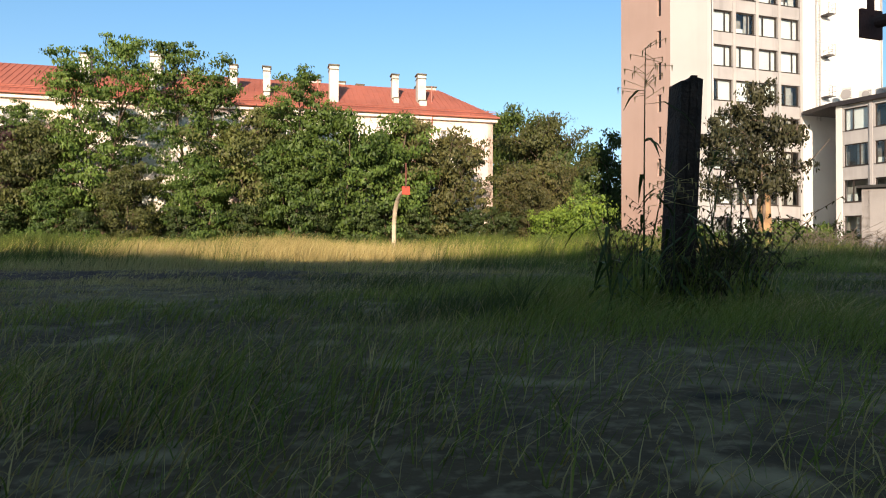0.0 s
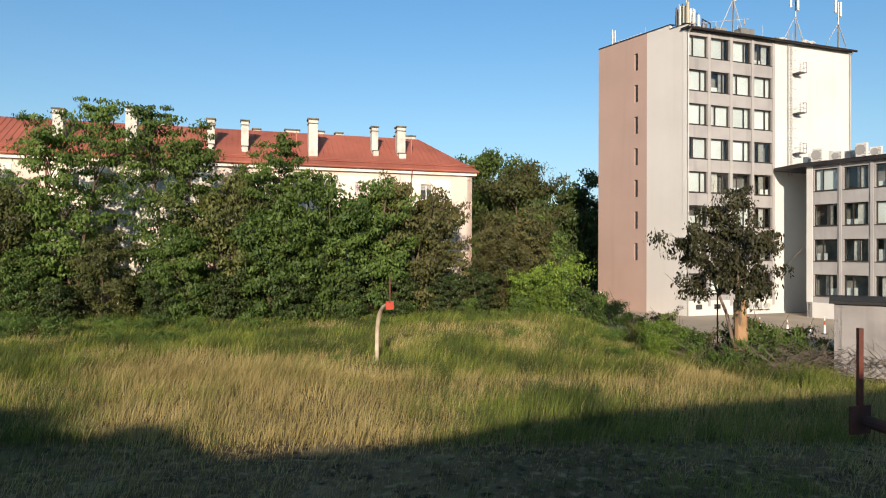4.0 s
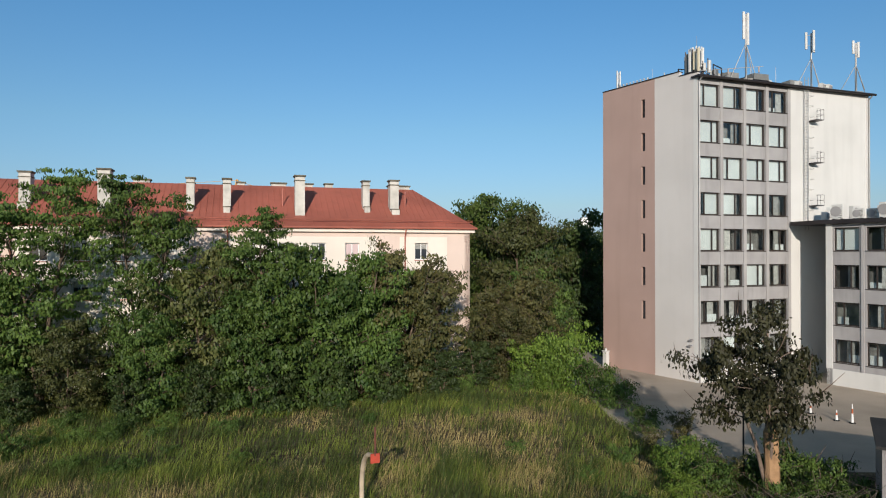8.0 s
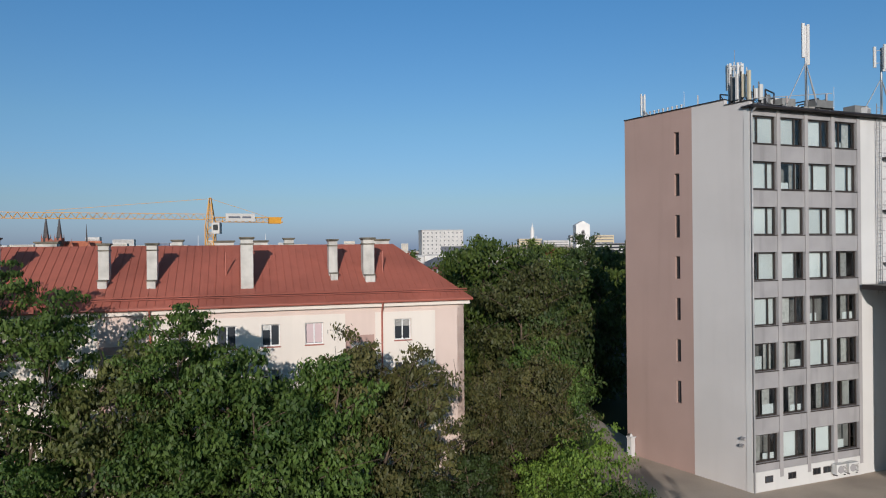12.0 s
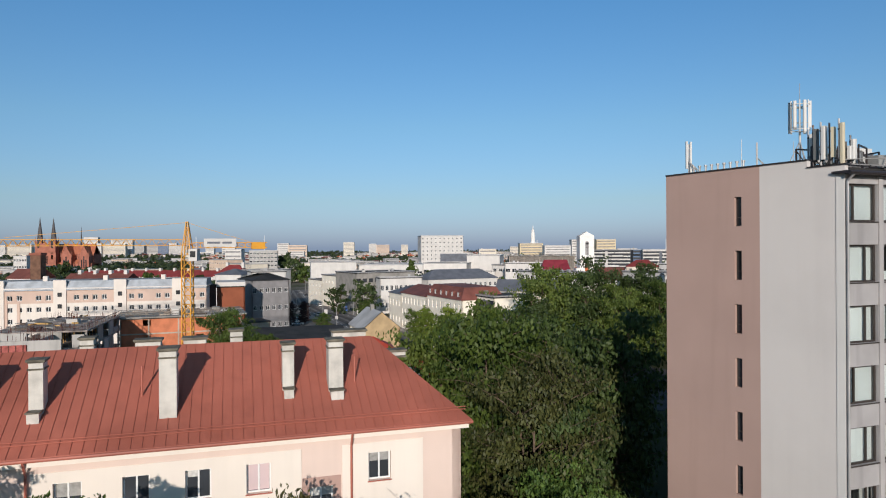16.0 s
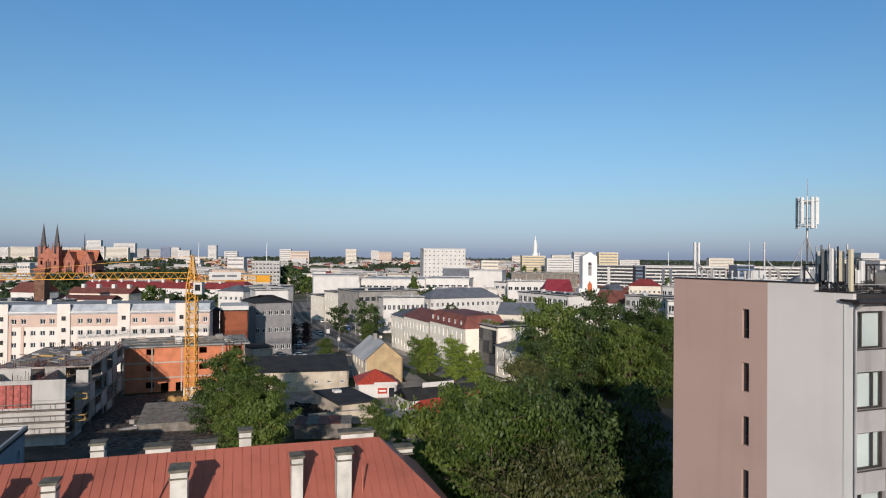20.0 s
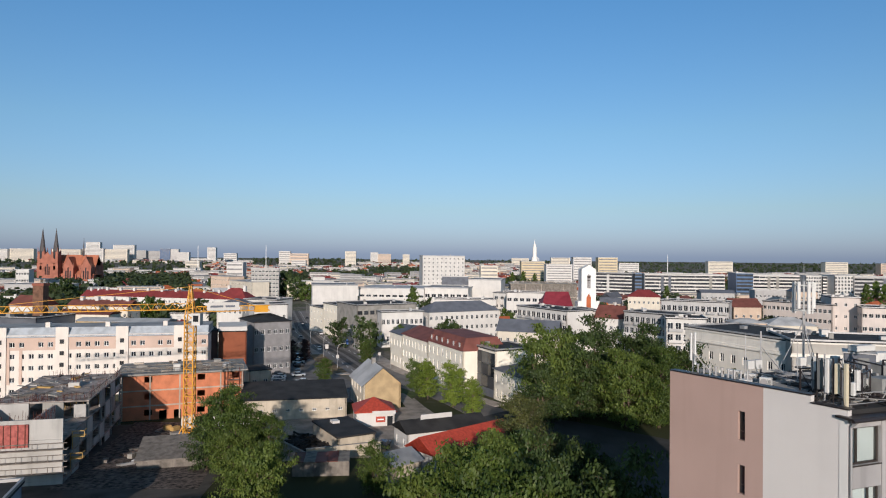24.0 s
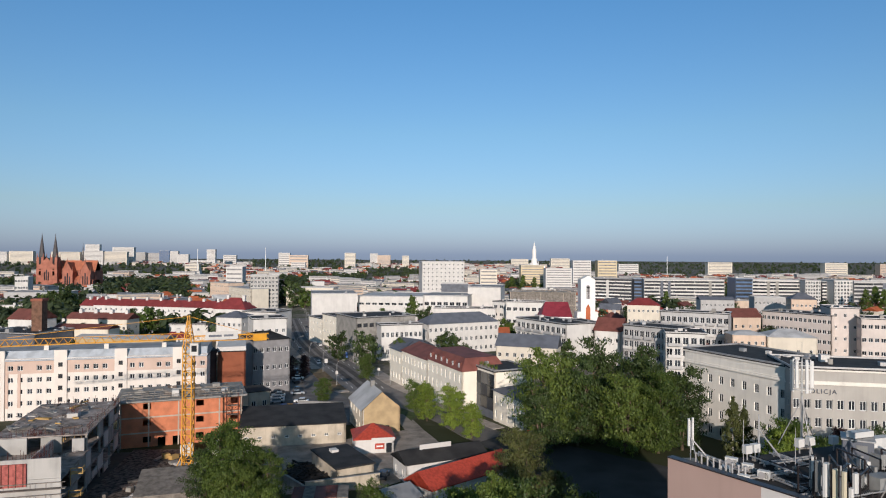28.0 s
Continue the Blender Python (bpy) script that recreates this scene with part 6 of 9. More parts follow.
# ---- town ----
def four_walls(b, w, depth, h, op, wall, size, floors, left_seen):
    """Front, right, back and left wall; the side wall that faces the view has windows too."""
    ww, wh, f_h = size
    n = max(2, int(depth / 4))
    side = [(depth * (k + 0.5) / n - ww / 2, depth * (k + 0.5) / n + ww / 2, 0.5 + f_h * (i + 0.5) - wh / 2, 0.5 + f_h * (i + 0.5) + wh / 2) for i in range(floors) for k in range(n)]
    fr = part("front_wall", wall_mesh("front_wall", w, h, 0.4, op, wall), b)
    ri = part("right_wall", wall_mesh("right_wall", depth, h, 0.4, [] if left_seen else side, wall), b, m=pose(w, 0, 0, 0, 0, 90))
    part("back_wall", wall_mesh("back_wall", w, h, 0.4, [], wall), b, m=pose(w, depth, 0, 0, 0, 180))
    le = part("left_wall", wall_mesh("left_wall", depth, h, 0.4, side if left_seen else [], wall), b, m=pose(0, depth, 0, 0, 0, -90))
    wm = far_window(round(ww, 2), round(wh, 2))
    for o in side:
        part("window", wm, le if left_seen else ri, m=pose(o[0], 0.18, o[2]))
    return fr, ri, le


def block(name, label, cat, p, q, depth, ztop, floors=3, bays=8, wall="city_white", roof="flat", rise=3.0, roof_m="bitumen", win=(1.2, 1.5), style="", top="", chim=0, group=""):
    """A town house: four walls with real openings, windows, roof and the extras of its style. p to q is the front as seen from the meadow."""
    w = math.dist(p, q)
    z0 = min(gz(*p), gz(*q)) - 0.4
    h = ztop - z0
    m = axis((*p, z0), q)
    b = thing(name, label, cat, m, group)
    far = p[1] > 450
    f_h = (h - (5.6 if name == "police_wing" else 4.2 if style == "cornice" else 0.9)) / max(floors, 1)
    ww, wh = win[0], min(win[1], f_h * 0.72)
    op = []
    if bays:
        gap = w / bays
        ww = min(ww, gap * 0.72)
        op = [(round(gap * (k + 0.5) - ww / 2, 3), round(gap * (k + 0.5) + ww / 2, 3), round(0.5 + f_h * (i + 0.5) - wh / 2, 3), round(0.5 + f_h * (i + 0.5) + wh / 2, 3)) for i in range(floors) for k in range(bays)]
    if style == "orange":
        op = [(w * a, w * a + 1.6, z, z + 1.3) for a in (0.18, 0.61, 0.9) for z in (1.4, 5.0, 8.6) if z < h - 1.5] + [(w * a, w * a + 1.5, 0.2, 2.4) for a in (0.3, 0.42, 0.7, 0.82)]
    if style == "balcony":
        op = [(a, b_, c - 0.35, d) for a, b_, c, d in op]
        wh += 0.35
    if far and not bays:
        s = Mesher(); s.prism([(0, 0), (w, 0), (w, depth), (0, depth)], 0, h)
        fr = part("wall", s.mesh("wall", wall), b)
        le = ri = fr
    else:
        fr, ri, le = four_walls(b, w, depth, h, op, wall, (ww, wh, f_h), floors if bays and not far else 0, (p[0] + q[0]) > 0)
    dark = wall in ("black_clad", "concrete", "old_wood")
    if op:
        wm = far_window(round(ww, 2), round(wh, 2), "frame_dark" if dark else "frame_white") if style != "orange" else None
        for o in op:
            if wm:
                part("window", wm, fr, m=pose(o[0], 0.18, o[2]))
    if style == "far":
        for i in range(floors):
            s = Mesher(); zz = 0.6 + f_h * (i + 0.35)
            s.box(w * 0.04, w * 0.96, -0.12, -0.01, zz, zz + f_h * 0.36)
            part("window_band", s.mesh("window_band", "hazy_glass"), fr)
    if style == "bands":
        rb = random.Random(int(abs(p[0])))
        for i in range(floors):
            zz = f_h * (i + 0.42)
            cut = sorted({0.0, 1.0, *(round(rb.uniform(0.1, 0.9), 2) for _ in range(int(w / 18)))})
            for a, b_ in zip(cut, cut[1:]):
                s = Mesher(); hh = f_h * (rb.choice([0.5, 0.56, 0.56, 0.62]) if wall != "black_clad" else rb.choice([0.3, 0.36, 0.42]))
                s.box(w * a + 0.25, w * b_ - 0.25, -0.25, -0.02, zz, zz + hh)
                part("window_band", s.mesh("window_band", rb.choice(["dark_glass", "black_clad", "black_clad"]) if wall != "black_clad" else rb.choice(["city_white", "church_white"])), fr)
        for j in range(int(w / 22)):
            s = Mesher(); x = w * rb.random() * 0.92
            s.box(x, x + 2.4, -0.4, -0.26, 0, h * 0.97)
            part("stair_strip", s.mesh("stair_strip", rb.choice(["slate", "city_white", "concrete"])), fr)
    if style == "balcony":
        n = max(2, bays // 2)
        for i in range(floors):
            for k in range(n):
                s = Mesher(); x0, x1, zz = w * (k + 0.12) / n, w * (k + 0.82) / n, 0.5 + f_h * i + 0.05
                s.box(x0, x1, -1.3, 0, zz, zz + 0.18); s.box(x0, x1, -1.3, -1.2, zz + 0.18, zz + 1.1)
                s.box(x0, x0 + 0.1, -1.2, 0, zz + 0.18, zz + 1.1); s.box(x1 - 0.1, x1, -1.2, 0, zz + 0.18, zz + 1.1)
                part("balcony", s.mesh("balcony", "city_grey" if i % 2 else "city_white"), fr)
    if style == "glass":
        for i in range(3):
            z = 3.0 + 3.2 * i
            for k in range(4):
                s = Mesher(); s.box(w * k / 4 + 0.06, w * (k + 1) / 4 - 0.06, -0.25, -0.01, z, z + 3.08)
                part("glass_panel", s.mesh("glass_panel", "dark_glass" if (i + k) % 3 else "black_clad"), fr, "black glass panel")
        s = Mesher(); s.box(-0.1, w + 0.1, -0.3, -0.01, 0.3, 2.92); part("shop_front", s.mesh("shop_front", "slate"), fr, "grey shop front")
        rg_ = random.Random(4)
        for k in range(7):
            s = Mesher(); x = 0.8 + (w - 1.6) * k / 6; s.box(x - 0.5, x + 0.5, 0.6, 1.2, h + 0.3, h + 0.75); bx = part("planter", s.mesh("planter", "old_wood"), b)
            s = Mesher()
            for q in range(26):
                a_, z = rg_.uniform(0, math.tau), h + 0.75
                s.tube((x + rg_.uniform(-0.4, 0.4), 0.9, z), (x + 0.6 * math.cos(a_), 0.9 + 0.5 * math.sin(a_), z + rg_.uniform(0.4, 1.1)), 0.07, 0.02, 3)
            part("plant", s.mesh("plant", "leaf_sun"), bx, "leafy terrace plant")
    if style == "cornice":
        s = Mesher(); s.box(-0.3, w + 0.3, -0.35, 0, h - 3.0, h - 2.7); s.box(-0.15, w + 0.15, -0.2, 0, h - 2.7, h - 2.3); s.box(-0.3, w + 0.3, -0.3, 0, h - 0.3, h + 0.05)
        part("cornice", s.mesh("cornice", "police_wall"), fr)
    if style == "apt":
        n = max(2, round(w / 14.2))
        g = w / n
        for j in range(n):
            x = g * (j + 0.5)
            s = Mesher(); s.box(x - 1.5, x + 1.5, -0.35, 0.3, 0, h + 2.6)
            t = part("stair_bay", s.mesh("stair_bay", "apt_white"), b, "white stair bay taller than the roof edge")
            for i in range(5):
                part("window", far_window(1.0, 1.1, "frame_dark"), t, m=pose(x - 0.5, -0.43, 2.2 + f_h * i))
            for k in (0, 1):
                x0, x1 = (g * j, x - 1.5) if k == 0 else (x + 1.5, g * (j + 1))
                if j == 0:
                    for q in (0, 2):
                        a = x0 + (x1 - x0) * q / 4
                        s = Mesher(); s.box(a + 0.1, a + 0.75, -0.16, -0.012, 0.9 + f_h, h - f_h)
                        part("panel", s.mesh("panel", "apt_peach"), fr, "pale rose plaster strip")
                zb = 0.5 + f_h * 4 + 0.12
                hole = [(o[0] - x0, o[1] - x0, o[2] - zb, o[3] - zb) for o in op if o[2] > zb and o[0] > x0 + 0.05 and o[1] < x1 - 0.05]
                part("top_band", wall_mesh("top_band", x1 - x0, h - zb, 0.05, hole, "apt_peach"), fr, "peach plaster top storey", m=pose(x0, -0.06, zb))
                s = Mesher()
                s.face([(x0, -0.45, h), (x1, -0.45, h), (x1, 1.3, h + 2.4), (x0, 1.3, h + 2.4)])
                s.face([(x0, -0.45, h), (x0, 1.3, h + 2.4), (x0, 1.3, h)]); s.face([(x1, -0.45, h), (x1, 1.3, h), (x1, 1.3, h + 2.4)])
                s.face([(x0, -0.45, h), (x0, 1.3, h), (x1, 1.3, h), (x1, -0.45, h)])
                part("mansard", s.mesh("mansard", "mansard_tin"), b, "grey sheet metal mansard")
            s = Mesher(); s.box(x - 4.6, x - 3.5, 2, 3.2, h + 0.4, h + 3.6)
            part("chimney", s.mesh("chimney", "apt_white"), b)
        s = Mesher(); s.box(0, w, 1.3, depth, h + 0.3, h + 2.35)
        part("attic", s.mesh("attic", "pale_roof"), b)
    if style == "orange":
        for i in range(4):
            s = Mesher(); zz = 0.1 + i * (h - 0.4) / 3
            s.box(-0.1, w + 0.1, -0.09, -0.01, zz, zz + 0.3)
            part("floor_band", s.mesh("floor_band", "slab_beige"), fr, "beige concrete floor edge")
        for a in (0.0, 0.22, 0.46, 0.8, 0.985):
            s = Mesher(); x = w * a
            s.box(x, x + 0.3, -0.06, -0.015, 0.4, h)
            part("column", s.mesh("column", "slab_beige"), fr, "beige concrete column")
        for y0 in (-0.9, 4.0):
            s = Mesher()
            for i in range(20):
                x = w * i / 19
                s.box(x - 0.04, x + 0.04, y0, y0 + 0.08, h + 0.3, h + 1.4)
            for zz in (0.75, 1.3):
                s.box(0, w, y0, y0 + 0.06, h + zz, h + zz + 0.14)
            part("guard_rail", s.mesh("guard_rail", "old_wood"), b, "weathered timber guard rail")
        ra = random.Random(6)
        for mt in ("old_wood", "plank", "concrete", "slab_beige"):
            s = Mesher()
            for i in range(12):
                x, y, a_ = ra.uniform(0.5, w - 3), ra.uniform(0, depth - 1), ra.uniform(0.3, 2.6)
                s.box(x, x + a_, y, y + ra.uniform(0.1, 0.6), h + 0.31, h + 0.4 + ra.uniform(0, 0.4))
            tagged(part("debris", s.mesh("debris", mt), b), "planks and rubble lying on the slab", kind="stuff")

    zr = h
    zr = h
    if roof == "flat" or roof == "slab":
        o = 0.25 if roof == "flat" else 1.0
        part("roof", roof_mesh("roof", w, depth, "flat", 0, o, "bitumen" if (roof == "flat" and not far) else ("pale_roof" if far else "concrete"), 0.3, 0.35 if roof == "flat" and w > 8 else 0.0), b, m=pose(0, 0, zr))
        rr = random.Random(int(abs(p[0]) * 7 + abs(p[1])))
        for j in range(int(min(6 if not far else 1, w * depth / 70))):
            s = Mesher(); x, y = rr.uniform(1, max(1.2, w - 2.5)), rr.uniform(1, max(1.2, depth - 2.5))
            a, c = rr.uniform(0.5, 1.8), rr.uniform(0.4, 1.5)
            s.box(x, x + a, y, y + a * rr.uniform(0.6, 1.3), zr + 0.3, zr + 0.3 + c)
            part("roof_box", s.mesh("roof_box", rr.choice(["pale_roof", "zinc", "concrete", "city_white"])), b)
    elif roof == "shed":
        s = Mesher()
        s.prism([(-0.3, -0.3), (w + 0.3, -0.3), (w + 0.3, depth + 0.3), (-0.3, depth + 0.3)], zr, zr + 0.2)
        s.v = [(x, y, z + (rise * (y + 0.3) / depth)) for x, y, z in s.v]
        part("roof", s.mesh("roof", roof_m), b)
        s = Mesher(); s.face([(0, 0, h), (0, depth, h), (0, depth, h + rise)]); s.face([(w, 0, h), (w, depth, h + rise), (w, depth, h)]); s.face([(w, depth, h), (w, depth, h + rise), (0, depth, h + rise), (0, depth, h)])
        part("gable", s.mesh("gable", wall), b)
    elif roof == "mansard":
        s = Mesher(); i1 = 1.6
        lo = [(-0.4, -0.4), (w + 0.4, -0.4), (w + 0.4, depth + 0.4), (-0.4, depth + 0.4)]
        up = [(i1, i1), (w - i1, i1), (w - i1, depth - i1), (i1, depth - i1)]
        for k in range(4):
            j = (k + 1) % 4
            s.face([(*lo[k], zr), (*lo[j], zr), (*up[j], zr + rise), (*up[k], zr + rise)])
        s.face([(*c, zr + rise) for c in up]); s.face([(*c, zr) for c in lo[::-1]])
        part("roof", s.mesh("roof", roof_m), b, "maroon mansard roof")
        for k in range(int(w / 4)):
            s = Mesher(); x = 2 + 4 * k
            s.box(x, x + 1.2, 0.1, 1.9, zr + 0.6, zr + 2.2)
            d = part("dormer", s.mesh("dormer", roof_m), b)
            part("window", far_window(0.9, 1.2, "frame_white"), d, m=pose(x + 0.15, 0.02, zr + 0.8))
    else:
        part("roof", roof_mesh("roof", w, depth, roof, rise, 0.4, roof_m, 0.15), b, m=pose(0, 0, zr))
        if roof == "gable":
            for x in (0.02, w - 0.02):
                s = Mesher()
                s.face([(x, 0, zr), (x, depth, zr), (x, depth / 2, zr + rise)])
                part("gable", s.mesh("gable", wall), b)
    for j in range(chim):
        s = Mesher(); x = w * (j + 0.5) / chim
        s.box(x, x + 1.6, depth / 2 - 0.9, depth / 2 + 0.9, zr + rise - 2, zr + rise + 1.6)
        part("chimney", s.mesh("chimney", "city_white"), b)
    if top:
        s = Mesher(); s.box(-0.1, w + 0.1, -0.1, depth, h, h + 1.5)
        part("attic", s.mesh("attic", "city_white"), b, "pale attic band")
    return b


block("apartment_block", "long five-storey white and peach apartment block with grey mansard dormers", "apartment block", (-109.4, 197.0), (-53.4, 208.0), 13.0, 12.1, floors=5, bays=26, wall='apt_white', roof='flat', win=(1.2, 1.3), style='apt')
block("brick_building", "tall rust-red blank firewall building with pale top", "building", (-53.8, 219.0), (-46.3, 221.0), 14.0, 11.4, floors=0, bays=0, wall='rust_wall', roof='flat', top='white')
# added block: stands for the shaded side wall, its shade put into the colour
block("brown_building", "narrow block coloured dark brown for a shaded side wall", "building", (-55.4, 216.0), (-53.4, 217.0), 12.0, 12.1, floors=0, bays=0, wall='brown_shade_wall', roof='flat')
block("dark_house", "grey three-storey house with dark flat hip roof", "house", (-47.9, 236.0), (-37.4, 242.0), 16.0, 12.4, floors=3, bays=6, wall='grey_house', roof='hip', rise=2.0, roof_m='bitumen')
block("white_house", "white two-storey house with dark flat roof", "house", (-63.2, 300.0), (-50.2, 305.0), 14.0, 12.8, floors=2, bays=5, wall='city_white', roof='flat')
block("construction_front", "unfinished orange brick block with concrete floor bands", "construction site", (-60.4, 171.0), (-36.6, 179.0), 14.0, 7.6, floors=0, bays=0, wall='brick_orange', roof='slab', style='orange')
block("shed", "small flat-roofed pale plaster shed", "shed", (-41.5, 205.0), (-36.4, 208.0), 8.0, 2.6, floors=1, bays=2, wall='old_plaster', roof='flat')
block("long_shed", "long low workshop with black roof and weathered plaster wall", "workshop", (-35.1, 171.0), (-12.6, 175.0), 13.0, 2.1, floors=1, bays=8, wall='old_plaster', roof='shed', rise=1.5, roof_m='bitumen', win=(0.9, 0.6))
block("flat_garage", "burnt-out garage with charred felt roof and whitewashed walls", "garage", (-11.5, 147.4), (-5.0, 150.8), 13.5, 0.6, floors=0, bays=0, wall='old_plaster', roof='flat')
block("black_roof_house", "low white house with black tin roof", "house", (1.2, 146.4), (16.4, 152.6), 7.0, 1.6, floors=1, bays=3, wall='city_white', roof='gable', rise=1.6, roof_m='bitumen')
block("red_roof_hall", "long hall with dark red tin roof", "hall", (5.4, 132.6), (20.4, 144.6), 6.6, 1.9, floors=0, bays=0, wall='city_white', roof='gable', rise=2.2, roof_m='red_paint')
block("grey_roof_shed", "small shed with grey tin roof", "shed", (-0.6, 127.0), (3.4, 130.2), 6.0, 1.9, floors=0, bays=0, wall='old_plaster', roof='gable', rise=1.4, roof_m='zinc')
block("grey_barn", "old wooden barn with grey corrugated roof", "barn", (-43.0, 136.4), (-32.0, 139.2), 10.0, -0.1, floors=0, bays=0, wall='old_wood', roof='shed', rise=1.2, roof_m='old_wood')
block("row_house", "cream street house with blue-grey hip roof", "building", (-5.8, 262.0), (-1.5, 250.8), 13, 6.8, floors=2, bays=4, wall='cream_bright', roof='hip', rise=2.6, roof_m='slate', win=(1.1, 2.0), group='street row')
block("row_house", "cream street house with brown-red tin roof", "building", (-1.4, 250.6), (6.7, 229.5), 13, 7.4, floors=3, bays=8, wall='cream_bright', roof='gable', rise=2.6, roof_m='maroon_roof', win=(1.1, 2.0), group='street row')
block("row_house", "tall cream street house with red mansard roof and dormers", "building", (6.8, 229.4), (15.8, 206.0), 13, 8.0, floors=3, bays=8, wall='cream_bright', roof='mansard', rise=3.4, roof_m='maroon_roof', win=(1.1, 2.2), group='street row')
block("glass_house", "black glass fronted building with a roof terrace", "building", (18.3, 212.0), (23.7, 199.0), 12.0, 9.0, floors=3, bays=0, wall='cream_bright', roof='flat', style='glass')
block("corner_house", "cream two-storey corner house with tall windows", "house", (23.3, 198.0), (28.8, 183.0), 11.0, 4.7, floors=2, bays=5, wall='cream_bright', roof='hip', rise=2.0, roof_m='slate', win=(1.0, 2.0))
block("white_hall", "white gabled house with dark slate roof", "building", (-7.1, 300.0), (2.7, 290.0), 12.0, 2.2, floors=2, bays=3, wall='city_cream', roof='gable', rise=3, roof_m='slate')
block("grey_office", "grey derelict three-storey office with flat roof", "office building", (-22.7, 322.0), (3.6, 336.0), 24.0, 11.2, floors=3, bays=10, wall='concrete', roof='flat', win=(2.2, 1.8))
block("white_annex", "white two-storey annex with tall windows", "building", (-11.3, 309.0), (6.7, 314.0), 8.0, 9.4, floors=2, bays=9, wall='city_white', roof='flat', win=(1.3, 2.2))
block("cream_street_house", "cream street house with a blank side wall", "building", (-44.4, 372.0), (-31.7, 348.0), 16.0, 8.7, floors=3, bays=6, wall='cream_bright', roof='flat')
block("cream_street_house", "narrow cream house at the street corner", "building", (-54.5, 392.0), (-44.7, 374.0), 14.0, 5.7, floors=3, bays=4, wall='cream_bright', roof='flat')
block("white_mansion", "white three-storey house with slate roof", "building", (9.5, 330.0), (44.0, 346.0), 13.0, 7.7, floors=3, bays=14, wall='city_white', roof='hip', rise=4.4, roof_m='slate', win=(1.3, 1.9))
block("shopping_hall", "large white shopping hall with flat roof", "shopping centre", (-64.8, 470.0), (-35.2, 475.0), 40.0, 13.1, floors=1, bays=0, wall='city_white', roof='flat')
block("shopping_wing", "long low white hall with dark window band", "shopping centre", (-35.3, 486.0), (10.0, 478.0), 50.0, 10.7, floors=2, bays=10, wall='city_white', roof='flat', win=(4, 1.6))
block("shopping_wing", "pale concrete hall with a dark glass band", "shopping centre", (10.0, 480.0), (39.9, 474.0), 40.0, 11.6, floors=2, bays=7, wall='city_white', roof='flat', win=(6.5, 2.4))
block("shopping_wing", "white windowless hall above the shopping centre", "shopping centre", (42.1, 500.0), (65.1, 495.0), 40.0, 16.6, floors=0, bays=0, wall='city_white', roof='flat')
block("roof_plant", "dark plant room on the shopping centre", "plant room", (23.9, 522.0), (43.7, 520.0), 14.0, 17.9, floors=0, bays=0, wall='slate', roof='flat')
block("awning_block", "low white block with maroon awnings", "building", (15.1, 420.0), (51.8, 416.0), 14.0, 7.9, floors=2, bays=14, wall='city_white', roof='flat', win=(2.0, 2.0))
block("slate_terrace", "terrace of small houses with slate roofs and peach dormers", "building", (33.2, 270.0), (54.1, 262.0), 11.0, 6.3, floors=2, bays=8, wall='city_cream', roof='gable', rise=4.0, roof_m='slate')
block("balcony_block", "white stepped apartment block with rows of balconies", "apartment block", (49.0, 322.0), (64.6, 292.0), 14.0, 11.6, floors=4, bays=10, wall='city_white', roof='flat', style='balcony', win=(2.4, 2.3))
block("balcony_block_end", "white apartment block end wall with dark roof", "apartment block", (66.0, 300.0), (83.0, 304.0), 20.0, 10.9, floors=3, bays=2, wall='city_white', roof='flat')
block("white_street_block", "white three-storey block with large windows", "building", (55.3, 400.0), (76.0, 395.0), 14.0, 13.2, floors=3, bays=6, wall='city_white', roof='flat', win=(2.5, 2))
block("grey_balcony_block", "pale grey apartment block with dark balconies", "apartment block", (85.9, 285.0), (101.1, 268.0), 13.0, 12.3, floors=4, bays=10, wall='city_grey', roof='flat', style='balcony', win=(2.4, 2.2))
block("grey_balcony_block", "pale grey apartment block with dark balconies", "apartment block", (117.9, 330.0), (143.5, 315.0), 13.0, 13.9, floors=4, bays=12, wall='city_grey', roof='flat', style='balcony', win=(2.4, 2.2))
block("round_corner_block", "white flat block with rust balconies on its corner", "apartment block", (94.0, 262.0), (107.3, 258.0), 16.0, 11.9, floors=4, bays=5, wall='city_white', roof='flat', style='balcony', win=(2.4, 2.2))
block("orange_roof_house", "house with rust-red tile roof", "house", (159.9, 345.0), (174.7, 345.0), 12.0, 9.9, floors=2, bays=4, wall='city_peach', roof='gable', rise=4, roof_m='maroon_roof')
block("beige_house", "beige two-storey house with grey roof", "house", (137.6, 300.0), (151.2, 298.0), 10.0, 6.7, floors=2, bays=5, wall='city_peach', roof='hip', rise=1.6, roof_m='pale_roof')
block("white_flat_house", "white house with low grey hip roof", "house", (152.8, 300.0), (172.2, 296.0), 14.0, 5.8, floors=1, bays=4, wall='city_cream', roof='hip', rise=3, roof_m='pale_roof')
block("long_office", "long pale four-storey office with rows of windows", "office building", (177.7, 350.0), (195.3, 322.0), 16.0, 12.6, floors=4, bays=15, wall='pinkish', roof='flat', win=(2.2, 1.8))
block("pale_block", "pale plaster block with a lift tower", "office building", (196.1, 324.0), (207.4, 320.0), 18.0, 16.2, floors=4, bays=3, wall='pinkish', roof='flat')
block("pale_block", "pale pink plastered office block", "office building", (202.3, 312.0), (224.6, 302.0), 18.0, 12.4, floors=3, bays=10, wall='pinkish', roof='flat', win=(2.2, 1.8))
block("police_house", "large pale four-storey official building with a stepped cornice", "official building", (69.1, 186.0), (79.7, 159.0), 18.0, 17.0, floors=4, bays=9, wall='police_wall', roof='flat', win=(1.2, 1.9), style='cornice')
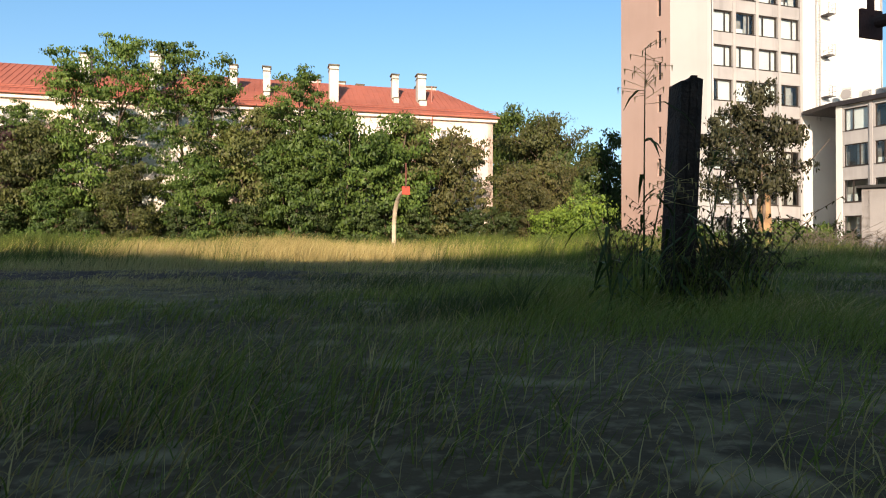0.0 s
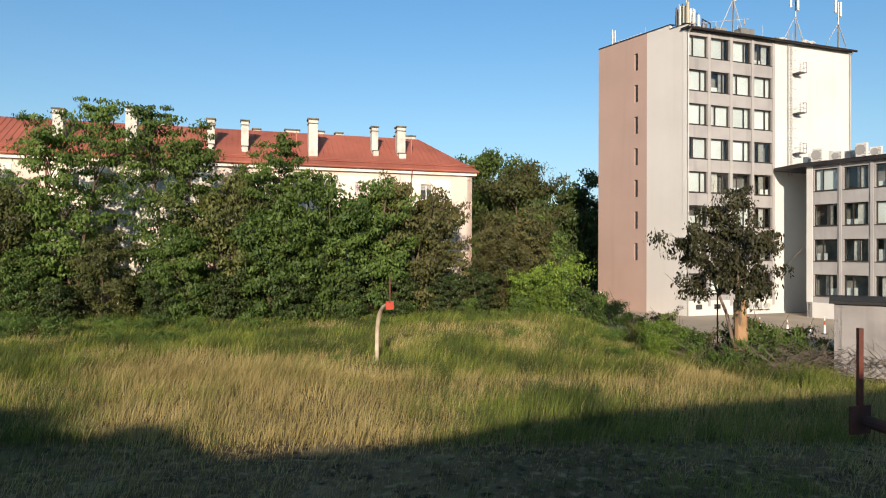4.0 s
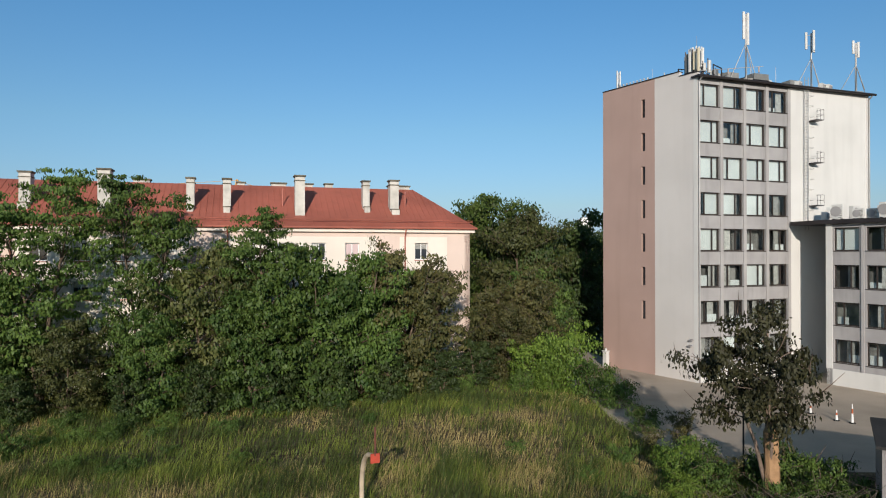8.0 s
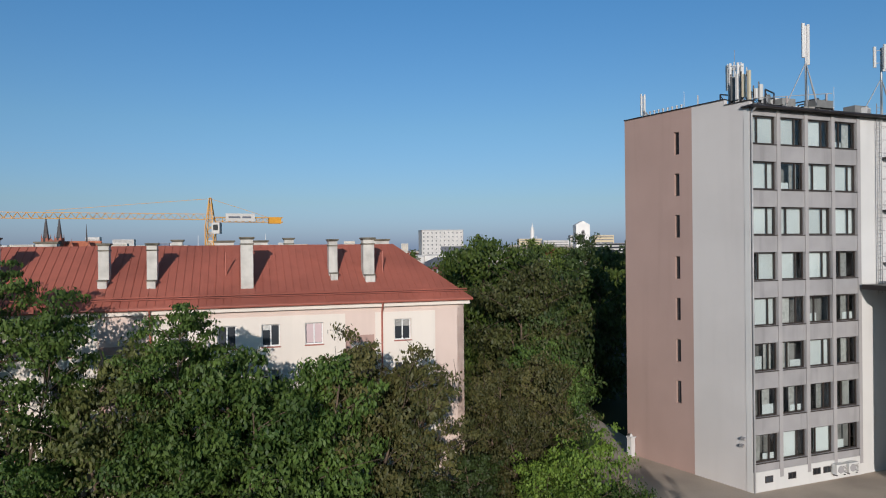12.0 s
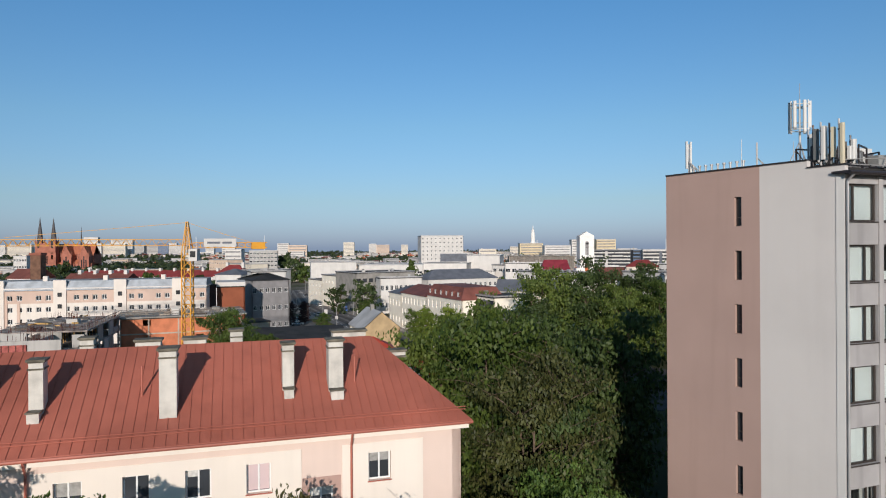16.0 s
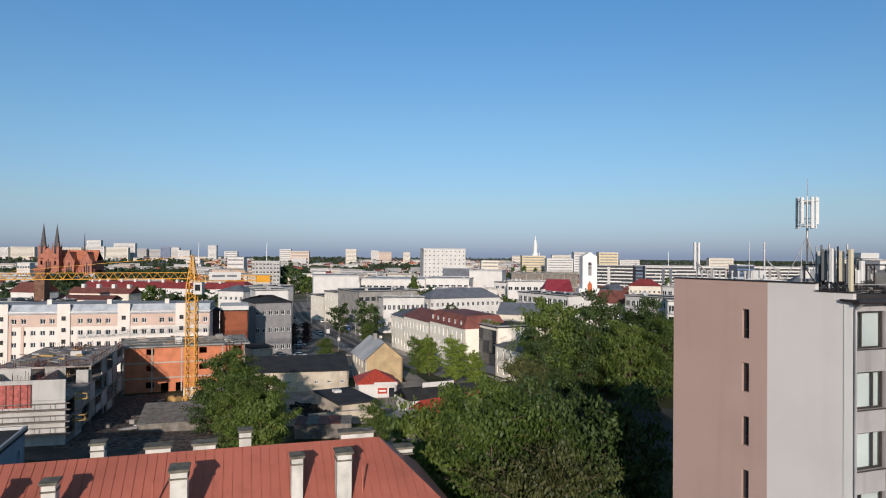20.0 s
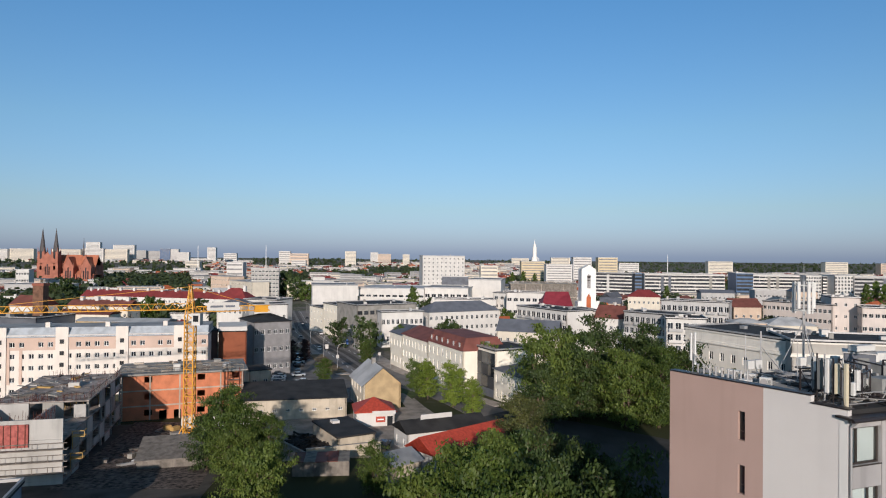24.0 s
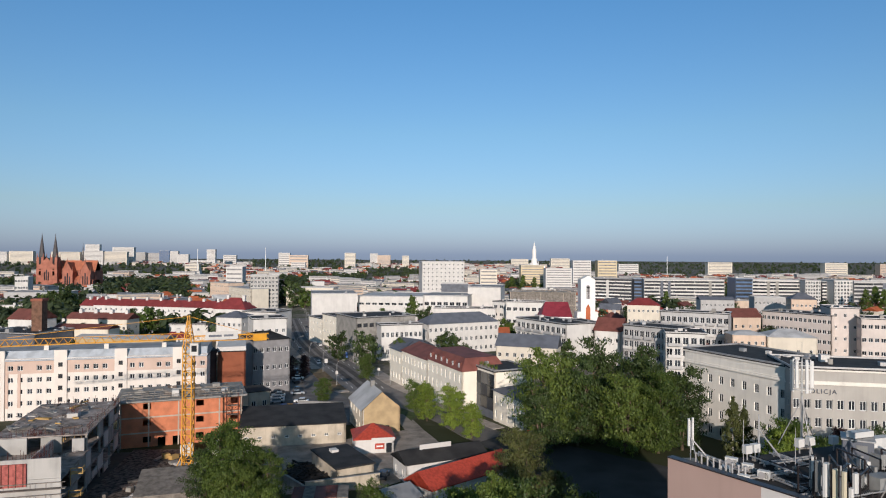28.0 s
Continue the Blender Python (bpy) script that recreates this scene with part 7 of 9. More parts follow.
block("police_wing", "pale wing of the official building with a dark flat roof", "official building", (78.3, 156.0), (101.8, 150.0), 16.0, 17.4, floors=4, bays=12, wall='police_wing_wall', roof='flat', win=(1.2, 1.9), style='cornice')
block("beige_flats", "long tan brick building with pale low roof", "building", (-115.2, 262.0), (-83.5, 258.0), 9.0, 10.0, floors=2, bays=12, wall='yellow_brick', roof='gable', rise=0.9, roof_m='pale_roof')
block("red_roof_row", "long building with dark red tile roof", "building", (-160.9, 345.0), (-130.4, 340.0), 10.0, 8.7, floors=2, bays=9, wall='city_cream', roof='gable', rise=2.6, roof_m='maroon_roof', chim=4)
block("red_roof_row", "low house with brownish red roof", "building", (-145.2, 305.0), (-121.8, 302.0), 8.0, 8.5, floors=1, bays=7, wall='city_cream', roof='gable', rise=1.6, roof_m='maroon_roof')
block("red_terrace", "long terrace with crimson tile roof and white chimneys", "terrace", (-211.9, 480.0), (-120.6, 455.0), 11.0, 4.7, floors=3, bays=24, wall='city_white', roof='gable', rise=4, roof_m='crimson_tile', chim=9)
block("red_terrace", "terrace end with crimson tile roof and white chimneys", "terrace", (-223.4, 486.0), (-211.7, 482.0), 11.0, 3.9, floors=3, bays=4, wall='city_white', roof='gable', rise=4.2, roof_m='crimson_tile', chim=2)
block("red_roof_house", "house with crimson tile roof", "house", (-117.5, 430.0), (-97.4, 425.0), 14.0, 6.4, floors=2, bays=6, wall='city_white', roof='hip', rise=6.5, roof_m='crimson_tile', chim=2)
block("white_house", "white house with dark hip roof behind the flats", "house", (-86.8, 330.0), (-74.2, 326.0), 12.0, 10.9, floors=3, bays=5, wall='city_white', roof='hip', rise=2.5, roof_m='slate')
block("white_house", "white blank-walled house with rooftop clutter", "house", (-78.5, 345.0), (-62.0, 340.0), 16.0, 12.1, floors=2, bays=0, wall='city_white', roof='flat')
block("brick_hall", "red roofed house beside the factory chimney", "house", (-178.4, 330.0), (-164.4, 326.0), 12.0, 9.9, floors=1, bays=4, wall='city_white', roof='gable', rise=4.2, roof_m='maroon_roof')
block("dark_hall", "long low dark blue hall", "hall", (-166.0, 290.0), (-141.0, 284.0), 20.0, 8.4, floors=0, bays=0, wall='slate', roof='flat')
block("grey_slab", "grey concrete eight-storey slab block", "office building", (-139.4, 610.0), (-115.7, 614.0), 14.0, 20.7, floors=8, bays=8, wall='concrete_pale', roof='flat', win=(2.6, 1.5))
block("beige_long", "long beige five-storey building", "building", (-188.9, 660.0), (-166.0, 640.0), 16.0, 12.5, floors=4, bays=10, wall='city_peach', roof='flat')
block("beige_long", "plain beige four-storey side wing", "building", (-166.0, 640.0), (-135.9, 600.0), 16.0, 9.3, floors=4, bays=12, wall='city_cream', roof='flat')
block("beige_long", "long beige low building behind trees", "building", (-114.2, 640.0), (-69.5, 630.0), 14.0, 9.0, floors=3, bays=16, wall='city_cream', roof='flat')
block("white_block", "tall plain white twelve-storey block", "building", (10.9, 626.0), (49.8, 630.0), 26.0, 33.3, floors=11, bays=10, wall='city_white', roof='flat', win=(1.2, 1.5))
block("white_house", "small white block among trees", "building", (-357.0, 640.0), (-346.2, 642.0), 12.0, 17.2, floors=4, bays=5, wall='city_white', roof='flat', win=(2.2, 2))
block("low_hall", "long low hall with pale flat roof", "hall", (-342.7, 600.0), (-296.1, 598.0), 30.0, 5.7, floors=1, bays=8, wall='city_grey', roof='flat')
block("striped_office", "modern office with white and dark glass bands", "office building", (161.5, 620.0), (195.5, 600.0), 22.0, 19.3, floors=9, bays=0, wall='black_clad', roof='flat', style='bands')
block("striped_office", "dark blue glass office tower", "office building", (199.9, 610.0), (207.4, 608.0), 22.0, 19.9, floors=9, bays=0, wall='blue_clad', roof='flat', style='bands')
block("striped_office", "long modern office with white bands of windows", "office building", (206.6, 600.0), (274.2, 590.0), 22.0, 19.3, floors=9, bays=0, wall='city_white', roof='flat', style='bands')
block("striped_office", "blue glass office tower", "office building", (289.3, 600.0), (303.6, 598.0), 22.0, 20.7, floors=9, bays=0, wall='blue_clad', roof='flat', style='bands')
block("striped_office", "long modern office with white bands of windows", "office building", (304.7, 600.0), (349.1, 594.0), 22.0, 19.2, floors=9, bays=0, wall='city_white', roof='flat', style='bands')
block("white_office", "white office block with square windows", "office building", (343.6, 585.0), (357.1, 584.0), 22.0, 19.5, floors=9, bays=6, wall='city_white', roof='flat', win=(1.8, 2))
block("striped_office", "dark office wing between white blocks", "office building", (361.9, 590.0), (372.2, 590.0), 22.0, 18.4, floors=9, bays=0, wall='black_clad', roof='flat', style='bands')
block("white_office", "white office block with square windows", "office building", (366.1, 580.0), (383.2, 580.0), 22.0, 19.8, floors=9, bays=6, wall='city_white', roof='flat', win=(1.8, 2))
block("striped_office", "long office with dark window bands", "office building", (387.2, 585.0), (441.0, 570.0), 22.0, 18.7, floors=8, bays=0, wall='city_grey', roof='flat', style='bands')
block("new_building", "new building frame with orange guard rails", "construction site", (63.8, 440.0), (104.9, 436.0), 20.0, 16.8, floors=4, bays=0, wall='old_wood', roof='slab', style='orange')
block("white_block", "white four-storey block with wide windows", "building", (50.9, 425.0), (78.9, 400.0), 14.0, 11.7, floors=4, bays=9, wall='city_white', roof='flat', win=(2.4, 1.8))
block("red_house", "cream house with red tile roof", "house", (132.0, 420.0), (149.9, 414.0), 12.0, 10.3, floors=3, bays=7, wall='city_cream', roof='hip', rise=4, roof_m='crimson_tile')
block("red_house", "house with rust-red roof", "house", (78.5, 300.0), (87.6, 294.0), 12.0, 8.6, floors=2, bays=4, wall='city_white', roof='gable', rise=5, roof_m='maroon_roof')
block("pale_house", "pale row of low houses", "house", (237.3, 470.0), (257.7, 466.0), 12.0, 11.9, floors=3, bays=8, wall='city_grey', roof='flat')
block("pale_house", "pale low block with brown roof", "house", (239.7, 430.0), (253.9, 426.0), 12.0, 13.4, floors=3, bays=6, wall='city_peach', roof='hip', rise=4, roof_m='slate')
block("pale_house", "low white flat-roofed block", "house", (225.6, 380.0), (231.3, 378.0), 12.0, 11.1, floors=3, bays=4, wall='city_white', roof='flat')
block("pale_house", "low pale house beside the offices", "house", (199.6, 470.0), (221.4, 466.0), 12.0, 10.2, floors=3, bays=8, wall='city_grey', roof='gable', rise=2.0, roof_m='slate')
block("flats", "tall cream and yellow block of flats", "apartment block", (138.5, 850.0), (167.9, 850.0), 14.0, 27.3, floors=11, bays=0, wall='city_yellow', roof='flat', style='far')
block("flats", "tall white block of flats", "apartment block", (159.8, 800.0), (190.9, 800.0), 14.0, 24.3, floors=11, bays=0, wall='city_white', roof='flat', style='far')
block("flats", "tall white block of flats", "apartment block", (229.1, 950.0), (255.0, 950.0), 14.0, 32.7, floors=11, bays=0, wall='city_white', roof='flat', style='far')
block("flats", "tall yellow block of flats", "apartment block", (264.7, 950.0), (292.3, 950.0), 14.0, 32.9, floors=10, bays=0, wall='city_yellow', roof='flat', style='far')
block("skyline_flats", "distant pale block of flats", "apartment block", (-1867.2, 2990.0), (-1747.6, 2990.0), 18.0, 40.6, floors=11, bays=0, wall='city_grey', roof='flat', style='far')
block("skyline_flats", "distant pale block of flats", "apartment block", (-1796.5, 3077.0), (-1700.1, 3077.0), 18.0, 38.9, floors=11, bays=0, wall='city_peach', roof='flat', style='far')
block("skyline_flats", "distant pale block of flats", "apartment block", (-1245.2, 2400.0), (-1148.4, 2400.0), 18.0, 40.1, floors=11, bays=0, wall='city_cream', roof='flat', style='far')
block("skyline_flats", "distant pale block of flats", "apartment block", (-1188.9, 2487.0), (-1138.6, 2487.0), 18.0, 69.7, floors=16, bays=0, wall='city_white', roof='flat', style='far')
block("skyline_flats", "distant pale block of flats", "apartment block", (-1172.6, 2450.0), (-1091.3, 2450.0), 18.0, 40.8, floors=10, bays=0, wall='city_cream', roof='flat', style='far')
block("skyline_flats", "distant pale block of flats", "apartment block", (-1081.4, 2463.0), (-1005.3, 2463.0), 18.0, 59.8, floors=14, bays=0, wall='city_white', roof='flat', style='far')
block("skyline_flats", "distant pale block of flats", "apartment block", (-1369.7, 3067.0), (-1317.3, 3067.0), 18.0, 41.7, floors=10, bays=0, wall='city_cream', roof='flat', style='far')
block("skyline_flats", "distant pale block of flats", "apartment block", (-1277.5, 2981.0), (-1226.5, 2981.0), 18.0, 42.0, floors=10, bays=0, wall='city_white', roof='flat', style='far')
block("skyline_flats", "distant pale block of flats", "apartment block", (-1188.4, 2895.0), (-1136.5, 2895.0), 18.0, 42.3, floors=10, bays=0, wall='concrete_pale', roof='flat', style='far')
block("skyline_flats", "distant pale block of flats", "apartment block", (-1139.2, 2920.0), (-1086.7, 2920.0), 18.0, 40.3, floors=8, bays=0, wall='city_grey', roof='flat', style='far')
block("skyline_flats", "distant pale block of flats", "apartment block", (-1054.4, 2834.0), (-1012.7, 2834.0), 18.0, 50.1, floors=13, bays=0, wall='blue_clad', roof='flat', style='far')
block("skyline_flats", "distant pale block of flats", "apartment block", (-939.3, 2637.0), (-909.1, 2637.0), 18.0, 47.4, floors=12, bays=0, wall='city_white', roof='flat', style='far')
block("skyline_flats", "distant pale block of flats", "apartment block", (-708.2, 2342.0), (-679.4, 2342.0), 18.0, 53.3, floors=14, bays=0, wall='city_white', roof='flat', style='far')
block("skyline_flats", "distant pale block of flats", "apartment block", (-950.1, 2674.0), (-796.5, 2674.0), 18.0, 11.9, floors=4, bays=0, wall='city_white', roof='flat', style='far')
block("skyline_flats", "distant pale block of flats", "apartment block", (-530.9, 1599.0), (-498.3, 1599.0), 18.0, 14.1, floors=3, bays=0, wall='city_cream', roof='flat', style='far')
block("skyline_flats", "distant pale block of flats", "apartment block", (-701.1, 2515.0), (-653.3, 2515.0), 18.0, 33.6, floors=5, bays=0, wall='city_white', roof='flat', style='far')
block("skyline_flats", "distant pale block of flats", "apartment block", (-241.0, 900.0), (-219.9, 900.0), 18.0, 22.2, floors=5, bays=0, wall='city_white', roof='flat', style='far')
block("skyline_flats", "distant pale block of flats", "apartment block", (-502.4, 2541.0), (-460.2, 2541.0), 18.0, 43.4, floors=6, bays=0, wall='city_white', roof='flat', style='far')
block("skyline_flats", "distant pale block of flats", "apartment block", (-425.9, 2344.0), (-361.5, 2344.0), 18.0, 35.5, floors=4, bays=0, wall='city_peach', roof='flat', style='far')
block("skyline_flats", "distant pale block of flats", "apartment block", (-349.0, 1955.0), (-308.4, 1955.0), 18.0, 15.0, floors=4, bays=0, wall='city_white', roof='flat', style='far')
block("skyline_flats", "distant pale block of flats", "apartment block", (-236.9, 2370.0), (-199.2, 2370.0), 18.0, 44.7, floors=11, bays=0, wall='city_cream', roof='flat', style='far')
block("skyline_flats", "distant pale block of flats", "apartment block", (-196.2, 3135.0), (-161.8, 3135.0), 18.0, 44.4, floors=11, bays=0, wall='city_white', roof='flat', style='far')
block("skyline_flats", "distant pale block of flats", "apartment block", (-139.7, 2716.0), (-87.0, 2716.0), 18.0, 37.1, floors=9, bays=0, wall='city_peach', roof='flat', style='far')
block("skyline_flats", "distant pale block of flats", "apartment block", (-36.2, 2544.0), (-10.4, 2544.0), 18.0, 35.7, floors=9, bays=0, wall='city_cream', roof='flat', style='far')
block("skyline_flats", "distant pale block of flats", "apartment block", (749.0, 1661.0), (811.8, 1661.0), 18.0, 24.9, floors=9, bays=0, wall='city_cream', roof='flat', style='far')
block("skyline_flats", "distant pale block of flats", "apartment block", (962.7, 1520.0), (1017.0, 1520.0), 18.0, 26.5, floors=8, bays=0, wall='city_cream', roof='flat', style='far')
block("skyline_flats", "distant pale block of flats", "apartment block", (1115.0, 1546.0), (1173.5, 1546.0), 18.0, 24.4, floors=8, bays=0, wall='city_peach', roof='flat', style='far')
block("skyline_flats", "distant pale block of flats", "apartment block", (499.5, 2375.0), (567.2, 2375.0), 18.0, 29.3, floors=7, bays=0, wall='city_cream', roof='flat', style='far')
block("skyline_flats", "distant pale block of flats", "apartment block", (373.2, 2485.0), (437.2, 2485.0), 18.0, 25.7, floors=6, bays=0, wall='city_cream', roof='flat', style='far')
block("skyline_flats", "distant pale block of flats", "apartment block", (569.0, 1815.0), (624.2, 1815.0), 18.0, 17.4, floors=5, bays=0, wall='city_white', roof='flat', style='far')
block("skyline_flats", "distant pale block of flats", "apartment block", (92.4, 900.0), (115.0, 900.0), 18.0, 20.3, floors=6, bays=0, wall='city_cream', roof='flat', style='far')
block("skyline_flats", "long pale slab of distant flats", "apartment block", (-1411.0, 2330.0), (-1373.3, 2330.0), 18.0, 41, floors=11, bays=0, wall='city_white', roof='flat', style='far')
block("skyline_flats", "long pale slab of distant flats", "apartment block", (-1372.8, 2342.0), (-1293.1, 2342.0), 18.0, 43, floors=11, bays=0, wall='city_cream', roof='flat', style='far')
block("skyline_flats", "long pale slab of distant flats", "apartment block", (-1238.5, 2354.0), (-1142.6, 2354.0), 18.0, 42, floors=11, bays=0, wall='city_cream', roof='flat', style='far')
block("skyline_flats", "long pale slab of distant flats", "apartment block", (-1140.7, 2366.0), (-1071.0, 2366.0), 18.0, 46, floors=11, bays=0, wall='city_white', roof='flat', style='far')
block("skyline_flats", "long pale slab of distant flats", "apartment block", (-1072.5, 2378.0), (-994.4, 2378.0), 18.0, 44, floors=11, bays=0, wall='city_cream', roof='flat', style='far')
block("skyline_flats", "long pale slab of distant flats", "apartment block", (-826.0, 2390.0), (-786.4, 2390.0), 18.0, 36, floors=11, bays=0, wall='city_white', roof='flat', style='far')
block("blue_grey_shed", "blue-grey rendered outbuilding with dark flat roof", "shed", (-56.5, 91.0), (-40.3, 95.2), 9.0, 7.6, floors=2, bays=4, wall="plaster_blue", roof="flat", win=(1.0, 1.2))

txt = bpy.data.curves.new("lettering", "FONT")
txt.body, txt.size, txt.extrude, txt.space_character = "POLICJA", 1.25, 0.06, 1.3
txt.materials.append(M["slate"])
wg = next(o for o in bpy.data.objects if o.name == "police_wing")
part("lettering", txt, wg, "dark metal letters", pose(2.6, -0.12, max(v.co.z for v in next(o for o in wg.children if o.name.startswith("front_wall")).data.vertices) - 4.75, 90, 0, 0))

# ---- gabled yellow brick house ----
gh = thing("gable_house", "yellow brick gabled house with grey tin roof", "house", flat(-9.5, 182.1, gz(-5, 185) - 0.3, 17))
GW, GD, GH, GR = 9.2, 14.4, 6.2, 3.9
gf = part("front_wall", wall_mesh("front_wall", GW, GH, 0.4, [(5.6, 6.6, 0.2, 2.1)], "yellow_brick"), gh, "yellow brick gable front")
part("door", slab_mesh(1.0, 1.9, "frame_dark", 0.2, 0.06, "door"), gf, m=pose(5.6, 0, 0.2))
lw = part("left_wall", wall_mesh("left_wall", GD, GH, 0.4, [(1.6 + 3.1 * i, 2.6 + 3.1 * i, z, z + 1.6) for i in range(4) for z in (0.9, 3.9)], "city_cream"), gh, m=pose(0, GD, 0, 0, 0, -90))
for i in range(4):
    for z in (0.9, 3.9):
        part("window", far_window(1.0, 1.6), lw, m=pose(1.6 + 3.1 * i, 0.15, z))
part("right_wall", wall_mesh("right_wall", GD, GH, 0.4, [], "yellow_brick"), gh, m=pose(GW, 0, 0, 0, 0, 90))
part("back_wall", wall_mesh("back_wall", GW, GH, 0.4, [], "yellow_brick"), gh, m=pose(GW, GD, 0, 0, 0, 180))
for y in (0.01, GD - 0.01):
    s = Mesher()
    s.face([(0, y, GH), (GW, y, GH), (GW / 2, y, GH + GR)])
    part("gable", s.mesh("gable", "yellow_brick"), gh)
s = Mesher()
for a, c in ((-0.4, GW / 2), (GW + 0.4, GW / 2)):
    za = GH - 0.4 * GR / (GW / 2)
    s.face([(a, -0.4, za), (c, -0.4, GH + GR), (c, GD + 0.4, GH + GR), (a, GD + 0.4, za)])
    s.face([(a, -0.4, za + 0.12), (c, -0.4, GH + GR + 0.12), (c, GD + 0.4, GH + GR + 0.12), (a, GD + 0.4, za + 0.12)])
part("roof", s.mesh("roof", "pale_roof"), gh, "grey tin roof")
s = Mesher(); s.box(GW / 2 - 0.6, GW / 2 + 0.3, 8, 9, GH + GR - 1, GH + GR + 1.2)
part("chimney", s.mesh("chimney", "concrete"), gh)

# ---- kiosk ----
ks = thing("kiosk", "small white shop with a red hip roof and red sign", "shop", flat(-9.8, 165.9, gz(-6, 168) - 0.3, 9))
part("body", wall_mesh("body", 8.2, 3.3, 0.3, [(6.6, 7.8, 0.3, 2.4)], "city_white"), ks)
part("door", slab_mesh(1.2, 2.1, "dark_glass", 0.2, 0.05, "door"), ks, m=pose(6.6, 0, 0.3))
part("side_wall", wall_mesh("side_wall", 8, 3.3, 0.3, [], "city_white"), ks, m=pose(8.2, 0, 0, 0, 0, 90))
part("side_wall", wall_mesh("side_wall", 8, 3.3, 0.3, [], "city_white"), ks, m=pose(0, 8, 0, 0, 0, -90))
part("roof", roof_mesh("roof", 8.2, 8, "hip", 2.3, 0.4, "red_paint", 0.15), ks, "bright red hip roof", pose(0, 0, 3.3))
s = Mesher(); s.box(4.2, 6.2, -0.12, -0.02, 1.2, 2.4)
sg = part("sign", s.mesh("sign", "red_paint"), ks, "red shop sign with white bars")
s = Mesher(); s.box(4.5, 5.9, -0.14, -0.122, 1.65, 1.95)
part("lettering", s.mesh("lettering", "frame_white"), sg)
s = Mesher(); s.box(3.4, 8.3, -0.62, -0.5, 3.0, 3.7); part("fascia", s.mesh("fascia", "city_white"), ks, "white blank sign board along the eaves")

# ---- tower crane ----
def lattice(s, p, q, side, step, r, n=4):
    """Four chords with zigzag braces from p to q."""
    p, q = Vector(p), Vector(q)
    d = (q - p)
    L = d.length
    d.normalize()
    a = (Vector((0, 0, 1)) if abs(d.z) < 0.9 else Vector((1, 0, 0)))
    u = d.cross(a).normalized(); v = d.cross(u)
    cs = [(u * i + v * j) * side / 2 for i, j in ((-1, -1), (1, -1), (1, 1), (-1, 1))]
    for c in cs:
        s.tube(p + c, q + c, r, n=n)
    k = int(L / step)
    for i in range(k):
        a0, a1 = p + d * (L * i / k), p + d * (L * (i + 1) / k)
        for j in range(4):
            c0, c1 = cs[j], cs[(j + 1) % 4]
            s.tube(a0 + c0, a1 + c1, r * 0.6, n=n, caps=False)
            s.tube(a0 + c0, a0 + c1, r * 0.6, n=n, caps=False)


CX, CY = -41.2, 156.5
cr = thing("tower_crane", "yellow lattice tower crane on a building site", "crane", flat(CX, CY, gz(CX, CY)))
s = Mesher(); lattice(s, (0, 0, 0), (0, 0, 24.2), 1.7, 1.7, 0.13)
for i, j in ((-1, -1), (1, -1), (1, 1), (-1, 1)):
    s.tube((i * 2.0, j * 2.0, 0), (i * 0.85, j * 0.85, 3.0), 0.12, n=4)
part("mast", s.mesh("mast", "crane"), cr, "yellow lattice mast")
s = Mesher()
for i, j in ((-1, -1), (1, -1), (1, 1), (-1, 1)):
    s.tube((i * 0.8, j * 0.8, 24.2), (i * 0.15, j * 0.15, 29.9), 0.11, n=4)
for z in (25.4, 26.5, 27.6, 28.7):
    r = 0.8 - 0.65 * (z - 24.2) / 5.7
    s.box(-r, r, -r, r, z, z + 0.1)
for z0, z1 in ((24.2, 25.4), (25.4, 26.5), (26.5, 27.6), (27.6, 28.7)):
    r0, r1 = 0.8 - 0.65 * (z0 - 24.2) / 5.7, 0.8 - 0.65 * (z1 - 24.2) / 5.7
    for i in (-1, 1):
        s.tube((i * r0, -r0, z0), (-i * r1, -r1, z1), 0.06, n=4); s.tube((i * r0, r0, z0), (-i * r1, r1, z1), 0.06, n=4)
part("tower_head", s.mesh("tower_head", "crane"), cr, "pointed yellow tower head")
s = Mesher(); s.box(0.6, 2.2, -1.2, 0.6, 22.3, 24.6)
cb = part("cab", s.mesh("cab", "city_white"), cr, "white driver's cab")
s = Mesher(); s.box(0.9, 1.9, -1.23, -1.2, 23.0, 24.2)
part("pane", s.mesh("pane", "dark_glass"), cb)
ja = math.radians(200)
jd = Vector((math.cos(ja), math.sin(ja), 0))
s = Mesher()
pr_ = Vector((-jd.y, jd.x, 0))
J0, J1 = jd * 1.0 + Vector((0, 0, 25.3)), jd * 52 + Vector((0, 0, 25.3))
for c in (pr_ * 0.55, pr_ * -0.55, Vector((0, 0, 1.15))):
    s.tube(J0 + c, J1 + c, 0.075, n=4)
for i in range(34):
    a, b_ = J0.lerp(J1, i / 34), J0.lerp(J1, (i + 1) / 34)
    m_ = a.lerp(b_, 0.5) + Vector((0, 0, 1.15))
    for sg_ in (0.55, -0.55):
        s.tube(a + pr_ * sg_, m_, 0.045, n=4, caps=False); s.tube(m_, b_ + pr_ * sg_, 0.045, n=4, caps=False)
    s.tube(a + pr_ * 0.55, a - pr_ * 0.55, 0.04, n=4, caps=False)
part("jib", s.mesh("jib", "crane"), cr, "long yellow triangular lattice jib")
s = Mesher(); s.tube((0, 0, 29.7), jd * 30 + Vector((0, 0, 26.8)), 0.05, n=4); s.tube((0, 0, 29.7), jd * -13 + Vector((0, 0, 25.5)), 0.05, n=4)
part("stay", s.mesh("stay", "crane"), cr, "thin yellow stay rod")
s = Mesher(); lattice(s, jd * -1.0 + Vector((0, 0, 25.3)), jd * -15 + Vector((0, 0, 25.3)), 1.0, 1.4, 0.09)
